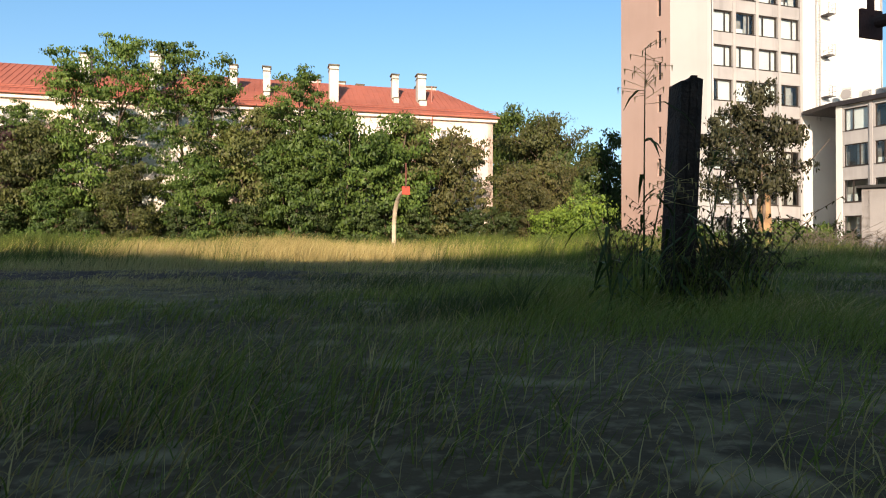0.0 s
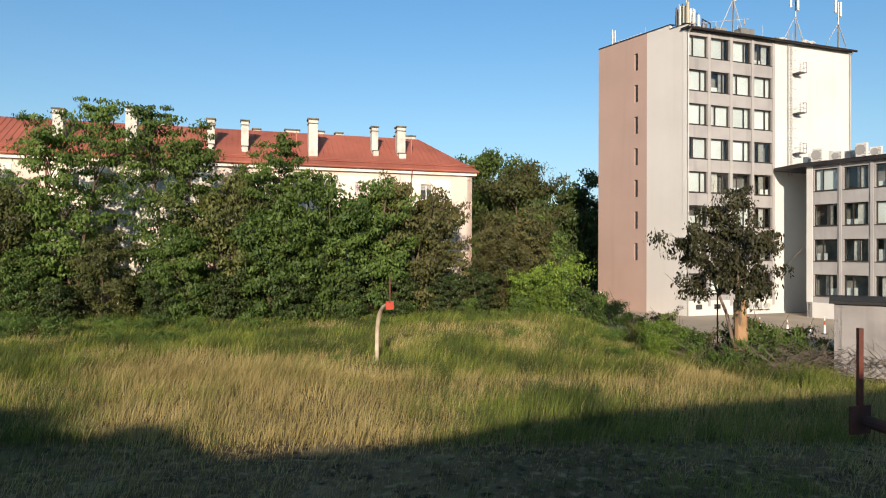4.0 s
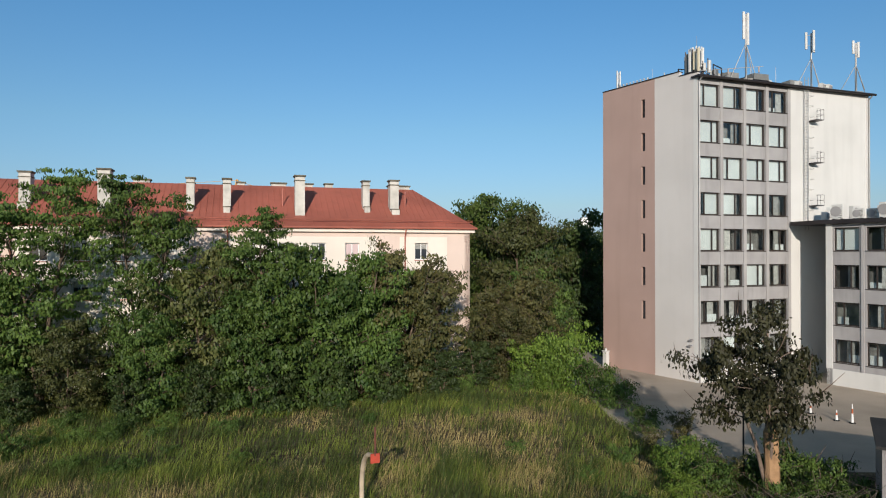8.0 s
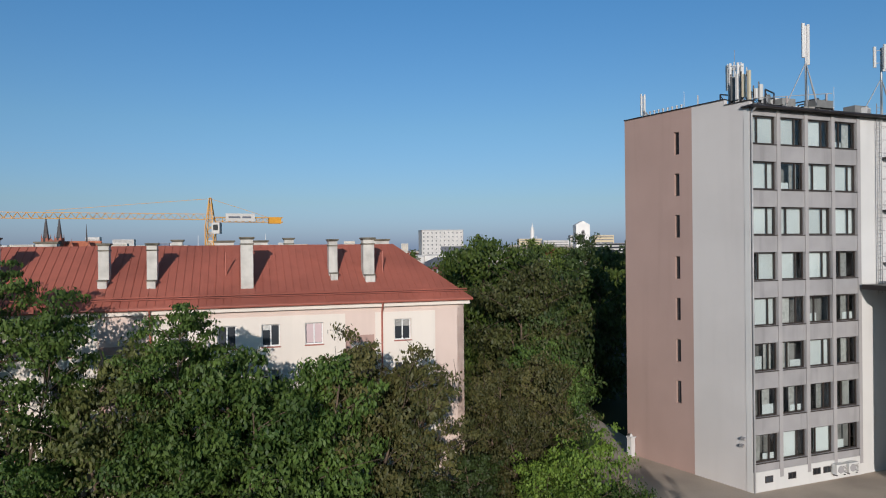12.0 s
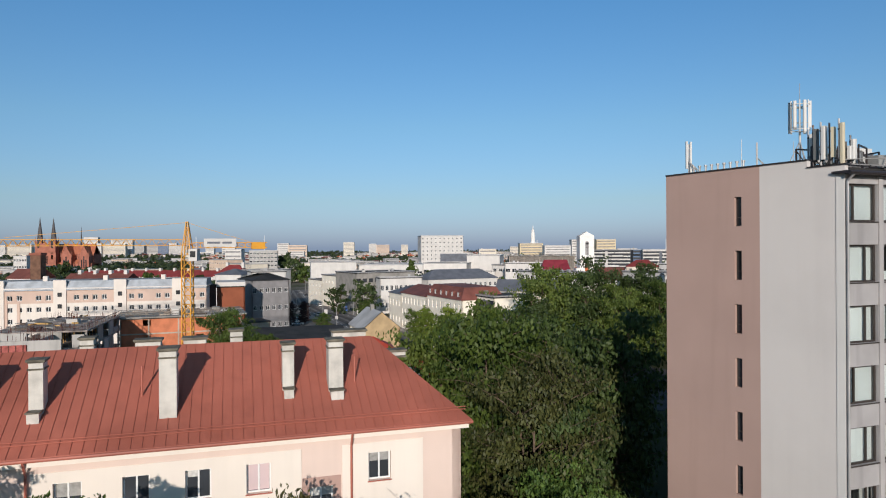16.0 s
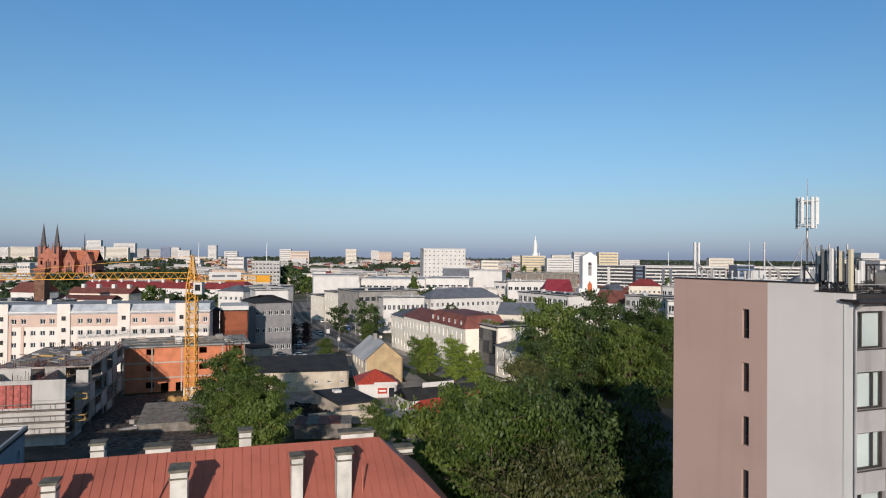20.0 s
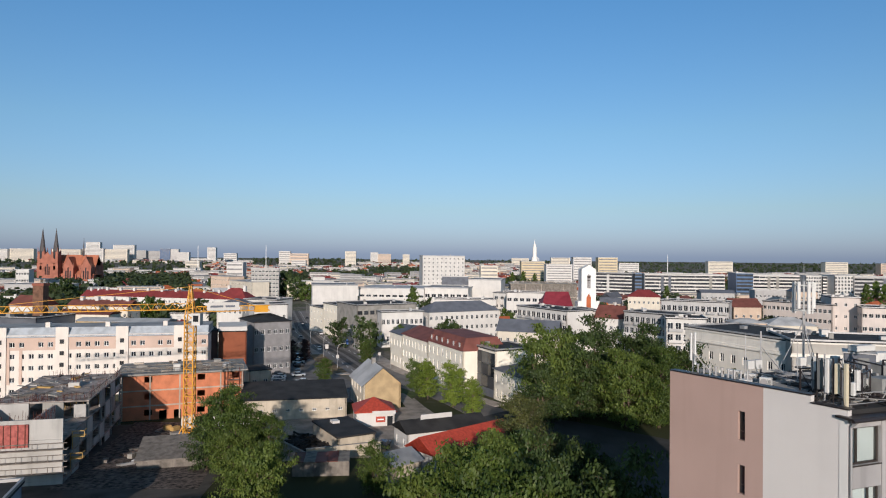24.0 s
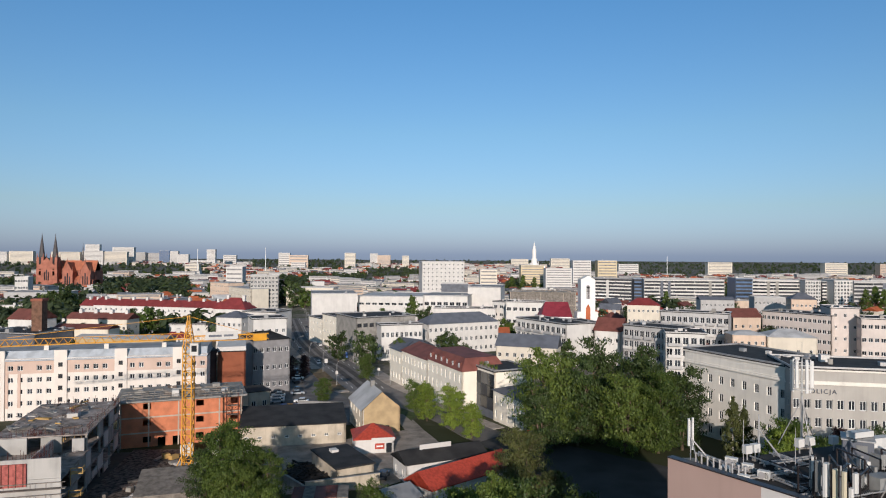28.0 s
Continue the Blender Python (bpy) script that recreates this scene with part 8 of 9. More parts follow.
cj = part("counter_jib", s.mesh("counter_jib", "crane"), cr)
mj = Matrix.Rotation(ja + math.pi, 4, "Z")
s = Mesher(); s.box(12.0, 14.6, -0.7, 0.7, 24.5, 25.9, mx=mj)
part("counterweight", s.mesh("counterweight", "crane"), cj)
s = Mesher(); s.box(3.0, 9.0, -0.75, -0.65, 25.0, 26.6, mx=mj)
sgn = part("sign", s.mesh("sign", "city_white"), cj, "white sign board with dark bars")
s = Mesher(); s.box(3.6, 6.0, -0.77, -0.752, 25.6, 26.0, mx=mj); s.box(6.4, 8.2, -0.77, -0.752, 25.6, 26.0, mx=mj)
part("lettering", s.mesh("lettering", "slate"), sgn)

# ---- building site ----
M["slab_pale"] = mat("pale_slab_concrete", (0.40, 0.335, 0.295), 0.9, vary=0.3, scale=1.6, bump=0.3, stain=0.15)
M["site_dirt"] = mat("trodden_rubble", (0.17, 0.13, 0.11), 0.95, vary=0.45, scale=0.7, fine=6, bump=0.6, stain=0.3)
s = Mesher()
for i in range(8):
    for j in range(12):
        q_ = [(-52 + 22 * u / 8 - 0.12 * (y_ - 128), y_) for u, y_ in ((i, 126 + 3.7 * j), (i + 1, 126 + 3.7 * j), (i + 1, 129.7 + 3.7 * j), (i, 129.7 + 3.7 * j))]
        s.face([(a, b_, gz(a, b_) + 0.07) for a, b_ in q_])
tagged(new("ground_site", s.mesh("ground_site", "site_dirt")), "trodden brown rubble of the building site", "ground", kind="structure")
site = thing("concrete_shell", "unfinished grey concrete shell with props and formwork", "construction site", flat(-50.55, 129.1, -3.5, 12))
rr = random.Random(3)
FH, SD, FD, SW = 2.95, 41.0, 14.5, -15.2
for i in range(5):
    s = Mesher(); s.box(SW, -0.3, FD if i == 4 else 0, SD, i * FH, i * FH + 0.25)
    if i < 4:
        s.box(-34, SW - 0.003, 0, FD, i * FH, i * FH + 0.25)
    fl = part("floor_slab", s.mesh("floor_slab", "slab_pale"), site)
    if i < 4:
        for x in np.arange(-33, -0.2, 4.6):
            for y in (0.4, 9, 15, 24, 32, 40):
                if y < 10 or x > SW:
                    if i < 3 or y > FD:
                        s = Mesher(); s.box(x, x + 0.35, y, y + 0.35, i * FH + 0.25, i * FH + FH)
                        part("column", s.mesh("column", "concrete"), fl)
        for k in range(9):
            if rr.random() < 0.6:
                y = 1.0 + 4.3 * k
                s = Mesher(); s.box(-0.6, -0.38, y, y + 3.6, i * FH + 0.25, i * FH + FH * rr.choice([0.45, 0.99, 0.99]))
                part("wall_panel", s.mesh("wall_panel", rr.choice(["concrete", "concrete_pale"])), fl)
for x0, x1, y0, y1, z0, z1, mt in ((-34, -0.3, -0.3, 0.0, 0.2, 3.1, "concrete_pale"), (-34, -0.3, -0.3, 0.0, 3.13, 6.2, "concrete_pale"), (-34, -17, -0.3, 0.0, 6.24, 9.3, "concrete_pale"), (-16.95, -0.3, -0.3, 0.0, 6.24, 9.3, "concrete_pale"), (-34, -0.3, -0.3, 0.0, 9.34, 12.4, "concrete_pale"), (-20, -4.9, -0.6, -0.32, 8.4, 11.8, "form_red"), (SW, -1, SD - 0.4, SD - 0.01, 9.2, 11.7, "concrete"), (SW, -9.5, FD - 0.3, FD - 0.01, 9.2, 11.9, "concrete_pale"), (-7.4, -4.2, FD - 0.3, FD - 0.01, 9.2, 11.9, "concrete"), (-2.6, -0.7, FD - 0.3, FD - 0.01, 9.2, 11.4, "concrete_pale"), (-6.9, -5.0, 27, 29, 12.06, 12.9, "concrete_pale"), (-14, -13.7, 1.0, 13.8, 9.2, 11.2, "concrete"), (-5.6, -5.3, 3.0, 13.8, 9.2, 11.6, "concrete_pale")):
    s = Mesher(); s.box(x0, x1, y0, y1, z0, z1)
    part("wall_panel", s.mesh("wall_panel", mt), site)
for i in range(16):
    s = Mesher(); x = -19.6 + 0.95 * i
    s.box(x, x + 0.12, -0.68, -0.6, 8.4, 11.8); part("formwork_rib", s.mesh("formwork_rib", "rust"), site)
for x0, x1, y0, y1, zb, n_ in ((-22, -1, -0.25, -0.1, 12.35, 70), (SW + 0.2, -1, FD + 0.1, FD + 0.4, 12.0, 60), (SW + 0.2, -1, SD - 1.0, SD - 0.4, 12.0, 30), (-1.2, -0.5, FD, SD, 12.0, 60), (-9.5, -7.4, FD + 0.2, FD + 1.4, 12.0, 30), (-6.9, -5.0, 27, 29, 12.9, 24), (-5.6, -4.0, 1, 10, 11.2, 40)):
    s = Mesher()
    for i in range(n_):
        x, y, a = rr.uniform(x0, x1), rr.uniform(y0, y1), rr.uniform(0.5, 1.5)
        s.tube((x, y, zb), (x + rr.uniform(-0.12, 0.12), y + rr.uniform(-0.12, 0.12), zb + a), 0.03, n=3)
    tagged(part("rebar", s.mesh("rebar", "rust"), site), "cluster of rusty starter bars", kind="stuff")
for i in range(3):
    s = Mesher()
    for k in range(46):
        x, y = rr.uniform(-9, -0.9), rr.uniform(1, SD - 1)
        if i == 2 and y < FD:
            continue
        s.tube((x, y, (i + 1) * FH + 0.25), (x, y, (i + 2) * FH), 0.05, n=4)
    part("prop", s.mesh("prop", ("rust", "old_wood", "timber")[i]), site, "steel and timber props under the slab")["kind"] = "stuff"
for mt in ("plank", "old_wood", "concrete_pale", "slab_pale"):
    s = Mesher()
    for k in range(30):
        top = rr.random() < 0.65
        y = rr.uniform(FD + 0.3, SD - 1) if top else rr.uniform(0.5, FD - 0.5)
        x, a, z = rr.uniform(SW + 0.4, -1.5), rr.uniform(0.2, 2.2), (4 if top else 3) * FH + 0.255
        s.box(-a / 2, a / 2, -0.1, rr.uniform(0, 0.3), 0, rr.uniform(0.04, 0.2), mx=pose(x, y, z, 0, 0, rr.uniform(0, 180)))
    tagged(part("debris", s.mesh("debris", mt), site), "rubble, planks and scrap lying about on the slab", kind="stuff")
for i in range(34):
    top = rr.random() < 0.7
    s = Mesher(); y = rr.uniform(FD + 0.5, SD - 1) if top else rr.uniform(0.6, 12); x, a = rr.uniform(SW + 0.5, -4.5), rr.uniform(0.6, 3.4)
    s.box(0, a, 0, rr.uniform(0.2, 1.2), 0, rr.uniform(0.08, 0.4))
    part("board", s.mesh("board", rr.choice(["timber", "plank", "concrete", "plank", "old_wood", "concrete", "old_wood"])), site, m=pose(x, y, (4 if top else 3) * FH + 0.26, 0, 0, rr.uniform(0, 180)))
for i in range(11):
    s = Mesher(); y = FD + 0.6 + i * 2.5
    s.box(-0.5, -0.42, y, y + 0.08, 12.05, 13.1); s.box(-0.5, -0.42, y + 0.08, y + 2.5, 12.95, 13.05)
    part("guard_rail", s.mesh("guard_rail", "old_wood"), site)
for z in (4.4, 6.2, 8.0):
    s = Mesher()
    s.box(-34, 0.6, -1.5, -0.7, z, z + 0.1)
    s.box(-34, 0.6, -1.5, -1.44, z + 1.0, z + 1.12)
    for x in np.arange(-33.5, 0.6, 2.1):
        s.box(x, x + 0.08, -1.5, -1.42, z, z + 1.12)
    part("scaffold", s.mesh("scaffold", "old_wood" if z > 3 else "timber"), site, "timber guard rails and planks")
for i, z in enumerate((2.0, 5.2)):
    s = Mesher()
    s.box(0, 1.9, 0, 1.4, 0, 0.12); s.box(0, 1.9, 0, 0.08, 0.9, 1.02); s.box(1.8, 1.9, 0, 1.4, 0.9, 1.02); s.box(1.8, 1.9, 0, 0.1, 0, 1.0); s.box(0.1, 0.2, 0, 0.1, -1.8, 1.0)
    part("loading_platform", s.mesh("loading_platform", "timber"), site, "small timber platform on the side", m=pose(-0.25, 3 + i, z + 3.2))
def heap(name, label, cat, x, y, mt, w, d, h, turn=0.0):
    s = Mesher(); s.box(-w / 2, w / 2, -d / 2, d / 2, 0, h * 0.9); s.box(-w / 2 + 0.06, w / 2 - 0.06, -d / 2 + 0.06, d / 2 - 0.06, h * 0.9, h)
    return tagged(new(name, s.mesh(name, mt)), label, cat), flat(x, y, gz(x, y), turn)


for i in range(40):
    x, y = rr.uniform(-50, -33), rr.uniform(139, 169)
    o, m_ = heap("site_pallet", "pallet with building material on the site", "building material", x, y, rr.choice(["city_grey", "old_wood", "timber", "concrete", "zinc", "plank", "plank"]), rr.uniform(0.8, 2.8), rr.uniform(0.5, 1.6), rr.uniform(0.2, 1.0), rr.uniform(0, 90))
    o.matrix_basis = m_
for x, y, h in ((-45.2, 166.0, 2.3), (-43.8, 166.2, 2.6), (-39.0, 167.0, 3.0), (-38.4, 166.2, 3.0)):
    o, m_ = heap("pallet_stack", "tall pallet of wrapped white blocks", "building material", x, y, "city_white", 1.2, 1.1, h, 8)
    o.matrix_basis = m_
# scaffold tower against the orange block, and charred rubble beside the burnt garage
sc_ = thing("scaffold_tower", "rusty scaffold tower with plank decks against the brick block", "scaffold", axis((-39.4, 176.6, gz(-39, 176)), (-36.6, 177.5)))
for i in range(4):
    s = Mesher()
    x = 2.5 * (i % 2); y = 1.0 * (i // 2)
    s.tube((x, y, 0), (x, y, 10.6), 0.06, n=5); part("standard", s.mesh("standard", "rust"), sc_)
for k in range(5):
    s = Mesher(); s.box(-0.1, 2.6, 0.0, 1.0, 2.0 * k + 1.9, 2.0 * k + 1.98); part("deck", s.mesh("deck", "old_wood"), sc_)
    s = Mesher(); s.tube((0, -0.03, 2.0 * k), (2.5, -0.03, 2.0 * k + 1.9), 0.04, n=4); s.tube((0, -0.03, 2.0 * k + 1.0), (2.5, -0.03, 2.0 * k + 1.0), 0.035, n=4); part("brace", s.mesh("brace", "rust"), sc_)
ro_ = random.Random(17)
M["charred"] = mat("charred_wood", (0.03, 0.026, 0.024), 0.95, vary=0.4, scale=0.6, bump=0.6)
s = Mesher()
for k in range(150):
    x, y = ro_.uniform(-21.5, -12.2), ro_.uniform(148, 160)
    if x > -11.0 - 0.54 * (y - 147.4) - 1.0:
        continue
    a = ro_.uniform(0.3, 2.0)
    s.box(-a, a, -0.12, ro_.uniform(0.05, 0.4), 0, ro_.uniform(0.1, 0.6), mx=pose(x, y, gz(x, y) + 0.05, ro_.uniform(-12, 12), ro_.uniform(-12, 12), ro_.uniform(0, 180)))
tagged(new("charred_rubble", s.mesh("charred_rubble", "charred")), "charred beams and rubble beside the burnt garage", "rubble", kind="stuff")
patch("burnt_ground", "sooty ground beside the burnt garage", "ground", [(-22, 150), (-14, 143), (-8, 147), (-15, 160), (-20, 161)], "charred", 0.1)
o, m_ = heap("site_cabin", "small white cabin on the building site", "cabin", -37.8, 150.5, "city_white", 2.6, 2.0, 2.2, 12)
o.matrix_basis = m_

# ---- yards, street, parking ----
patch("site_ground", "dark trampled building site ground", "ground", [(-62, 120), (-28, 120), (-30, 172), (-62, 168)], mat("site_soil", (0.09, 0.08, 0.07), 0.95, vary=0.25, scale=4), 0.05)
M["parking_asphalt"] = mat("worn_parking_asphalt", (0.19, 0.175, 0.165), 0.9, vary=0.2, scale=5)
M["street_asphalt"] = mat("street_asphalt", (0.2, 0.185, 0.175), 0.85, vary=0.15, scale=8)
M["lane_dark"] = mat("tram_bed_asphalt", (0.09, 0.082, 0.078), 0.9, vary=0.2, scale=5)
M["footway"] = mat("footway_slabs", (0.42, 0.365, 0.32), 0.9, vary=0.15, scale=3, fine=2.0)
M["backyard"] = mat("dusty_backyard", (0.36, 0.31, 0.265), 0.95, vary=0.2, scale=3, fine=9, bump=0.3, stain=0.2)
M["dry_verge"] = mat("dry_trodden_verge", (0.24, 0.165, 0.085), 0.95, vary=0.3, scale=2, bump=0.4)
M["lane_paint"] = mat("white_road_paint", (0.7, 0.7, 0.68), 0.7, vary=0.1, scale=1)
STREET_L = [(-18, 240), (-34, 288), (-48, 326), (-69, 399), (-98, 514)]
STREET_R = [(-4, 246), (-13, 272), (-24, 307), (-33, 330), (-50, 399), (-72, 520)]
patch("street", "asphalt street with tram lanes running into the town", "road", STREET_R + STREET_L[::-1], "street_asphalt", 0.12)
patch("cross_street", "asphalt side street past the cream houses", "road", [(-4, 246), (-18, 240), (0, 212), (7, 198), (14, 180), (17, 175), (25, 183), (22, 187), (14, 205), (7, 222)], "street_asphalt", 0.09)
# same street surface, but its colour is darkened to carry the tree shade
patch("square", "asphalt junction below the park trees, darkened for their shade", "road", [(17, 175), (26, 152), (28, 118), (60, 118), (76, 132), (50, 160), (25, 183)], "asphalt", 0.09)
patch("parking", "asphalt car park", "car park", [(-44, 190), (-13, 192), (-16, 224), (-24, 246), (-38, 290), (-54, 300), (-49, 216)], "parking_asphalt", 0.08)
patch("backyard", "dusty backyard between low buildings", "yard", [(-36, 150), (-22, 141), (-4, 144), (2, 150), (9, 157), (9, 172), (5, 186), (1, 204), (-3, 206), (0.5, 186), (-14, 177), (-37, 170)], "backyard", 0.06)
patch("pavement", "pale paved footway beside the street", "pavement", STREET_R + [(x + 5.5, y + 1.5) for x, y in STREET_R[::-1]], "footway", 0.22)
patch("pavement", "pale paved footway beside the street", "pavement", STREET_L + [(x - 4.0, y - 1.1) for x, y in STREET_L[::-1]], "footway", 0.22)
patch("pavement", "paved footway in front of the cream houses", "pavement", [(-4, 246), (7, 222), (14, 205), (22, 187), (25, 189), (17, 207), (10, 224), (0, 247)], "footway", 0.2)
patch("verge", "dry brown verge beside the street", "ground", [(-19, 243), (-33, 285), (-38, 284), (-24, 241)], "dry_verge", 0.26)
patch("lawn", "small lawn under the street trees", "ground", [(2, 196), (5, 210), (-2, 222), (-9, 226), (-10, 216), (0, 204)], "lawn", 0.07)


def street_mid(y):
    return float(np.interp(y, [243, 290, 326, 399, 515], [-11, -26, -40, -59.5, -85]))


for off in (-2.4, 1.6):
    ys = [246, 268, 290, 326, 362, 399, 515]
    patch("tram_lane", "dark tram lane set in the street", "road", [(street_mid(y) + off - 1.2, y) for y in ys] + [(street_mid(y) + off + 1.2, y) for y in ys[::-1]], "lane_dark", 0.135)
for k in range(34):
    for off in (-5.4, 4.6):
        y = 246 + 8 * k
        x = street_mid(y) + off
        s = Mesher(); s.box(-0.14, 0.14, 0, 4.0, 0, 0.01)
        lm = tagged(new("lane_mark", s.mesh("lane_mark", "lane_paint")), kind="structure", category="road mark", label="white dashed lane mark on the street")
        lm.matrix_basis = flat(x, y, gz(x, y) + 0.17, 15)
for k in range(9):
    s = Mesher(); s.box(-0.14, 0.14, 0, 2.2, 0, 0.01)
    x, y = 2 + 1.75 * k, 222 - 4.0 * k
    lm = tagged(new("lane_mark", s.mesh("lane_mark", "lane_paint")), kind="structure", category="road mark", label="white dashed lane mark on the side street")
    lm.matrix_basis = flat(x, y, gz(x, y) + 0.13, 24)
for k in range(11):
    y = 252 + 25 * k
    for off in (-9.5, 8.6):
        x = street_mid(y) + off
        lp_ = thing("street_lamp", "tall grey street lamp with curved arm", "lamp", flat(x, y, gz(x, y), 0 if off < 0 else 180), "street lamps")
        s = Mesher(); s.path([(0, 0, 0), (0, 0, 7), (0.4, 0, 8.2), (2.2, 0, 8.7)], [0.11, 0.08, 0.07, 0.05], 6); part("pole", s.mesh("pole", "zinc"), lp_)
        s = Mesher(); s.box(1.9, 2.8, -0.15, 0.15, 8.62, 8.76); part("lamp_head", s.mesh("lamp_head", "zinc"), lp_)
for x, y, w, h, mt, words in ((-32.0, 291, 1.3, 1.7, "city_white", "white"), (-18.5, 285, 1.3, 1.7, "city_white", "white"), (-26.0, 312, 1.0, 2.4, "blue_paint", "blue"), (-29.5, 316, 1.0, 2.4, "blue_paint", "blue"), (-10.0, 268, 1.0, 1.0, "city_white", "white"), (-24.5, 262, 0.9, 1.2, "city_white", "white"), (14.5, 196, 1.4, 1.4, "city_white", "white"), (31.8, 181.7, 0.9, 0.9, "crane", "yellow"), (28.1, 173, 0.7, 0.7, "red_paint", "red")):
    rs_ = thing("road_sign", words + " blank sign board on a grey pole", "sign", flat(x, y, gz(x, y), 4), "road signs")
    s = Mesher(); s.tube((0, 0.05, 0), (0, 0.05, 3.2), 0.06, n=6); part("pole", s.mesh("pole", "zinc"), rs_)
    s = Mesher(); s.prism([(-w / 2, -0.04), (w / 2, -0.04), (w / 2, 0.0), (-w / 2, 0.0)], 3.3 - h, 3.3); part("board", s.mesh("board", mt), rs_)

def car_parts(m_body, cache={}):
    if m_body not in cache:
        s = Mesher()
        s.prism([(-2.1, -0.85), (2.1, -0.85), (2.1, 0.85), (-2.1, 0.85)], 0.35, 0.85)
        c = Mesher()
        lo, hi = [(-1.5, -0.82), (1.1, -0.82), (1.1, 0.82), (-1.5, 0.82)], [(-1.0, -0.65), (0.5, -0.65), (0.5, 0.65), (-1.0, 0.65)]
        for k in range(4):
            j = (k + 1) % 4
            c.face([(*lo[k], 0.85), (*lo[j], 0.85), (*hi[j], 1.38), (*hi[k], 1.38)])
        t = Mesher(); t.prism([(-1.02, -0.67), (0.52, -0.67), (0.52, 0.67), (-1.02, 0.67)], 1.38, 1.44)
        wl = Mesher(); wl.tube((0, -0.1, 0), (0, 0.1, 0), 0.33, n=10)
        cache[m_body] = (s.mesh("body", m_body), c.mesh("windows", "dark_glass"), t.mesh("roof", m_body), wl.mesh("wheel", "tyre"))
    return cache[m_body]


def car(x, y, turn, m_body, words):
    c = thing("car", words + " parked on the car park", "car", flat(x, y, gz(x, y) + 0.1, turn), "parked cars")
    a = car_parts(m_body)
    part("body", a[0], c); part("windows", a[1], c); part("roof", a[2], c)
    for i in (-1.3, 1.3):
        for j in (-0.78, 0.78):
            part("wheel", a[3], c, m=pose(i, j, 0.33))


rk = random.Random(12)
for k in range(26):
    row = k % 3
    y = 222 + 3.1 * (k // 3) * (1.6 if row else 2.2) + rk.uniform(-0.6, 0.6)
    x = (-30.5, -37.0, -43.5)[row] - 0.2 * (y - 222) + rk.uniform(-0.7, 0.7)
    if rk.random() < 0.16:
        continue
    kind = rk.choice([0, 0, 1, 1, 2])
    car(x, y, rk.choice([8, 12, 98, 188]) + rk.uniform(-6, 6), ("car_white", "car_dark", "car_silver")[kind], ("white hatchback car", "dark saloon car", "silver estate car")[kind])
for k in range(9):
    y = 300 + 22 * k
    car(street_mid(y) + (-6.4, 6.0)[k % 2], y, 105, ("car_white", "car_dark", "car_silver")[k % 3], ("white saloon car", "dark hatchback car", "silver estate car")[k % 3])
car(-36.5, 166.5, 5, "car_white", "white estate car")
car(-33.0, 167.5, 5, "car_white", "white hatchback car")
car(-3.2, 150.0, 80, "car_dark", "dark estate car")

def yard_wall(p, q, h, mt, label):
    w = thing("yard_wall", label, "wall", axis((*p, min(gz(*p), gz(*q)) - 0.3), q))
    s = Mesher(); L = math.dist(p, q)
    s.box(0, L, 0, 0.3, 0, h + 0.3); part("wall", s.mesh("wall", mt), w)
    s = Mesher(); s.box(-0.05, L + 0.05, -0.06, 0.36, h + 0.3, h + 0.4); part("coping", s.mesh("coping", "concrete"), w)


yard_wall((-16.2, 141.4), (-3.6, 146.0), 2.2, "old_plaster", "long weathered brick yard wall")
yard_wall((-22, 149), (-16.4, 141.4), 1.6, "concrete", "grey concrete yard wall")
yard_wall((-30, 214), (-18, 212), 2.0, "pale_roof", "pale corrugated fence beside the car park")
for x, y, c, wds in ((-33.5, 212.0, "blue_paint", "blue"), (-31.8, 212.0, "crane", "yellow"), (-30.2, 211.8, "blue_paint", "blue")):
    cn = thing("waste_container", wds + " waste container beside the car park", "container", flat(x, y, gz(x, y) + 0.08), "waste containers")
    s = Mesher(); s.prism([(-0.7, -0.6), (0.7, -0.6), (0.7, 0.6), (-0.7, 0.6)], 0.1, 1.3); part("body", s.mesh("body", c), cn)
    s = Mesher(); s.prism([(-0.75, -0.65), (0.75, -0.65), (0.75, 0.65), (-0.75, 0.65)], 1.3, 1.45); part("lid", s.mesh("lid", c), cn)
sb_ = thing("roof_sign", "long white blank sign board on the roof ridge", "sign", flat(3.6, 150.6, gz(4, 149) + 5.1, 22))
s = Mesher(); s.box(0, 6.5, 0, 0.12, 0, 0.9); part("board", s.mesh("board", "city_white"), sb_)
for k in range(4):
    s = Mesher(); s.box(0.4 + 1.8 * k, 0.5 + 1.8 * k, 0.12, 0.2, -1.2, 0.8); part("post", s.mesh("post", "gutter"), sb_)
gs = thing("tin_shed", "rusty corrugated shed roof in a backyard", "shed", flat(-17, 132, gz(-15, 135), 4))
s = Mesher(); s.box(0, 9, 0, 5, 0, 2.4); part("body", s.mesh("body", "old_wood"), gs)
for k in range(5):
    s = Mesher(); s.box(1.8 * k + 0.02, 1.8 * k + 1.78, -0.3, 5.3, 2.42 + 0.05 * (k % 2), 2.5 + 0.05 * (k % 2)); part("roof_sheet", s.mesh("roof_sheet", ("rust", "old_wood", "maroon_roof")[k % 3]), gs)

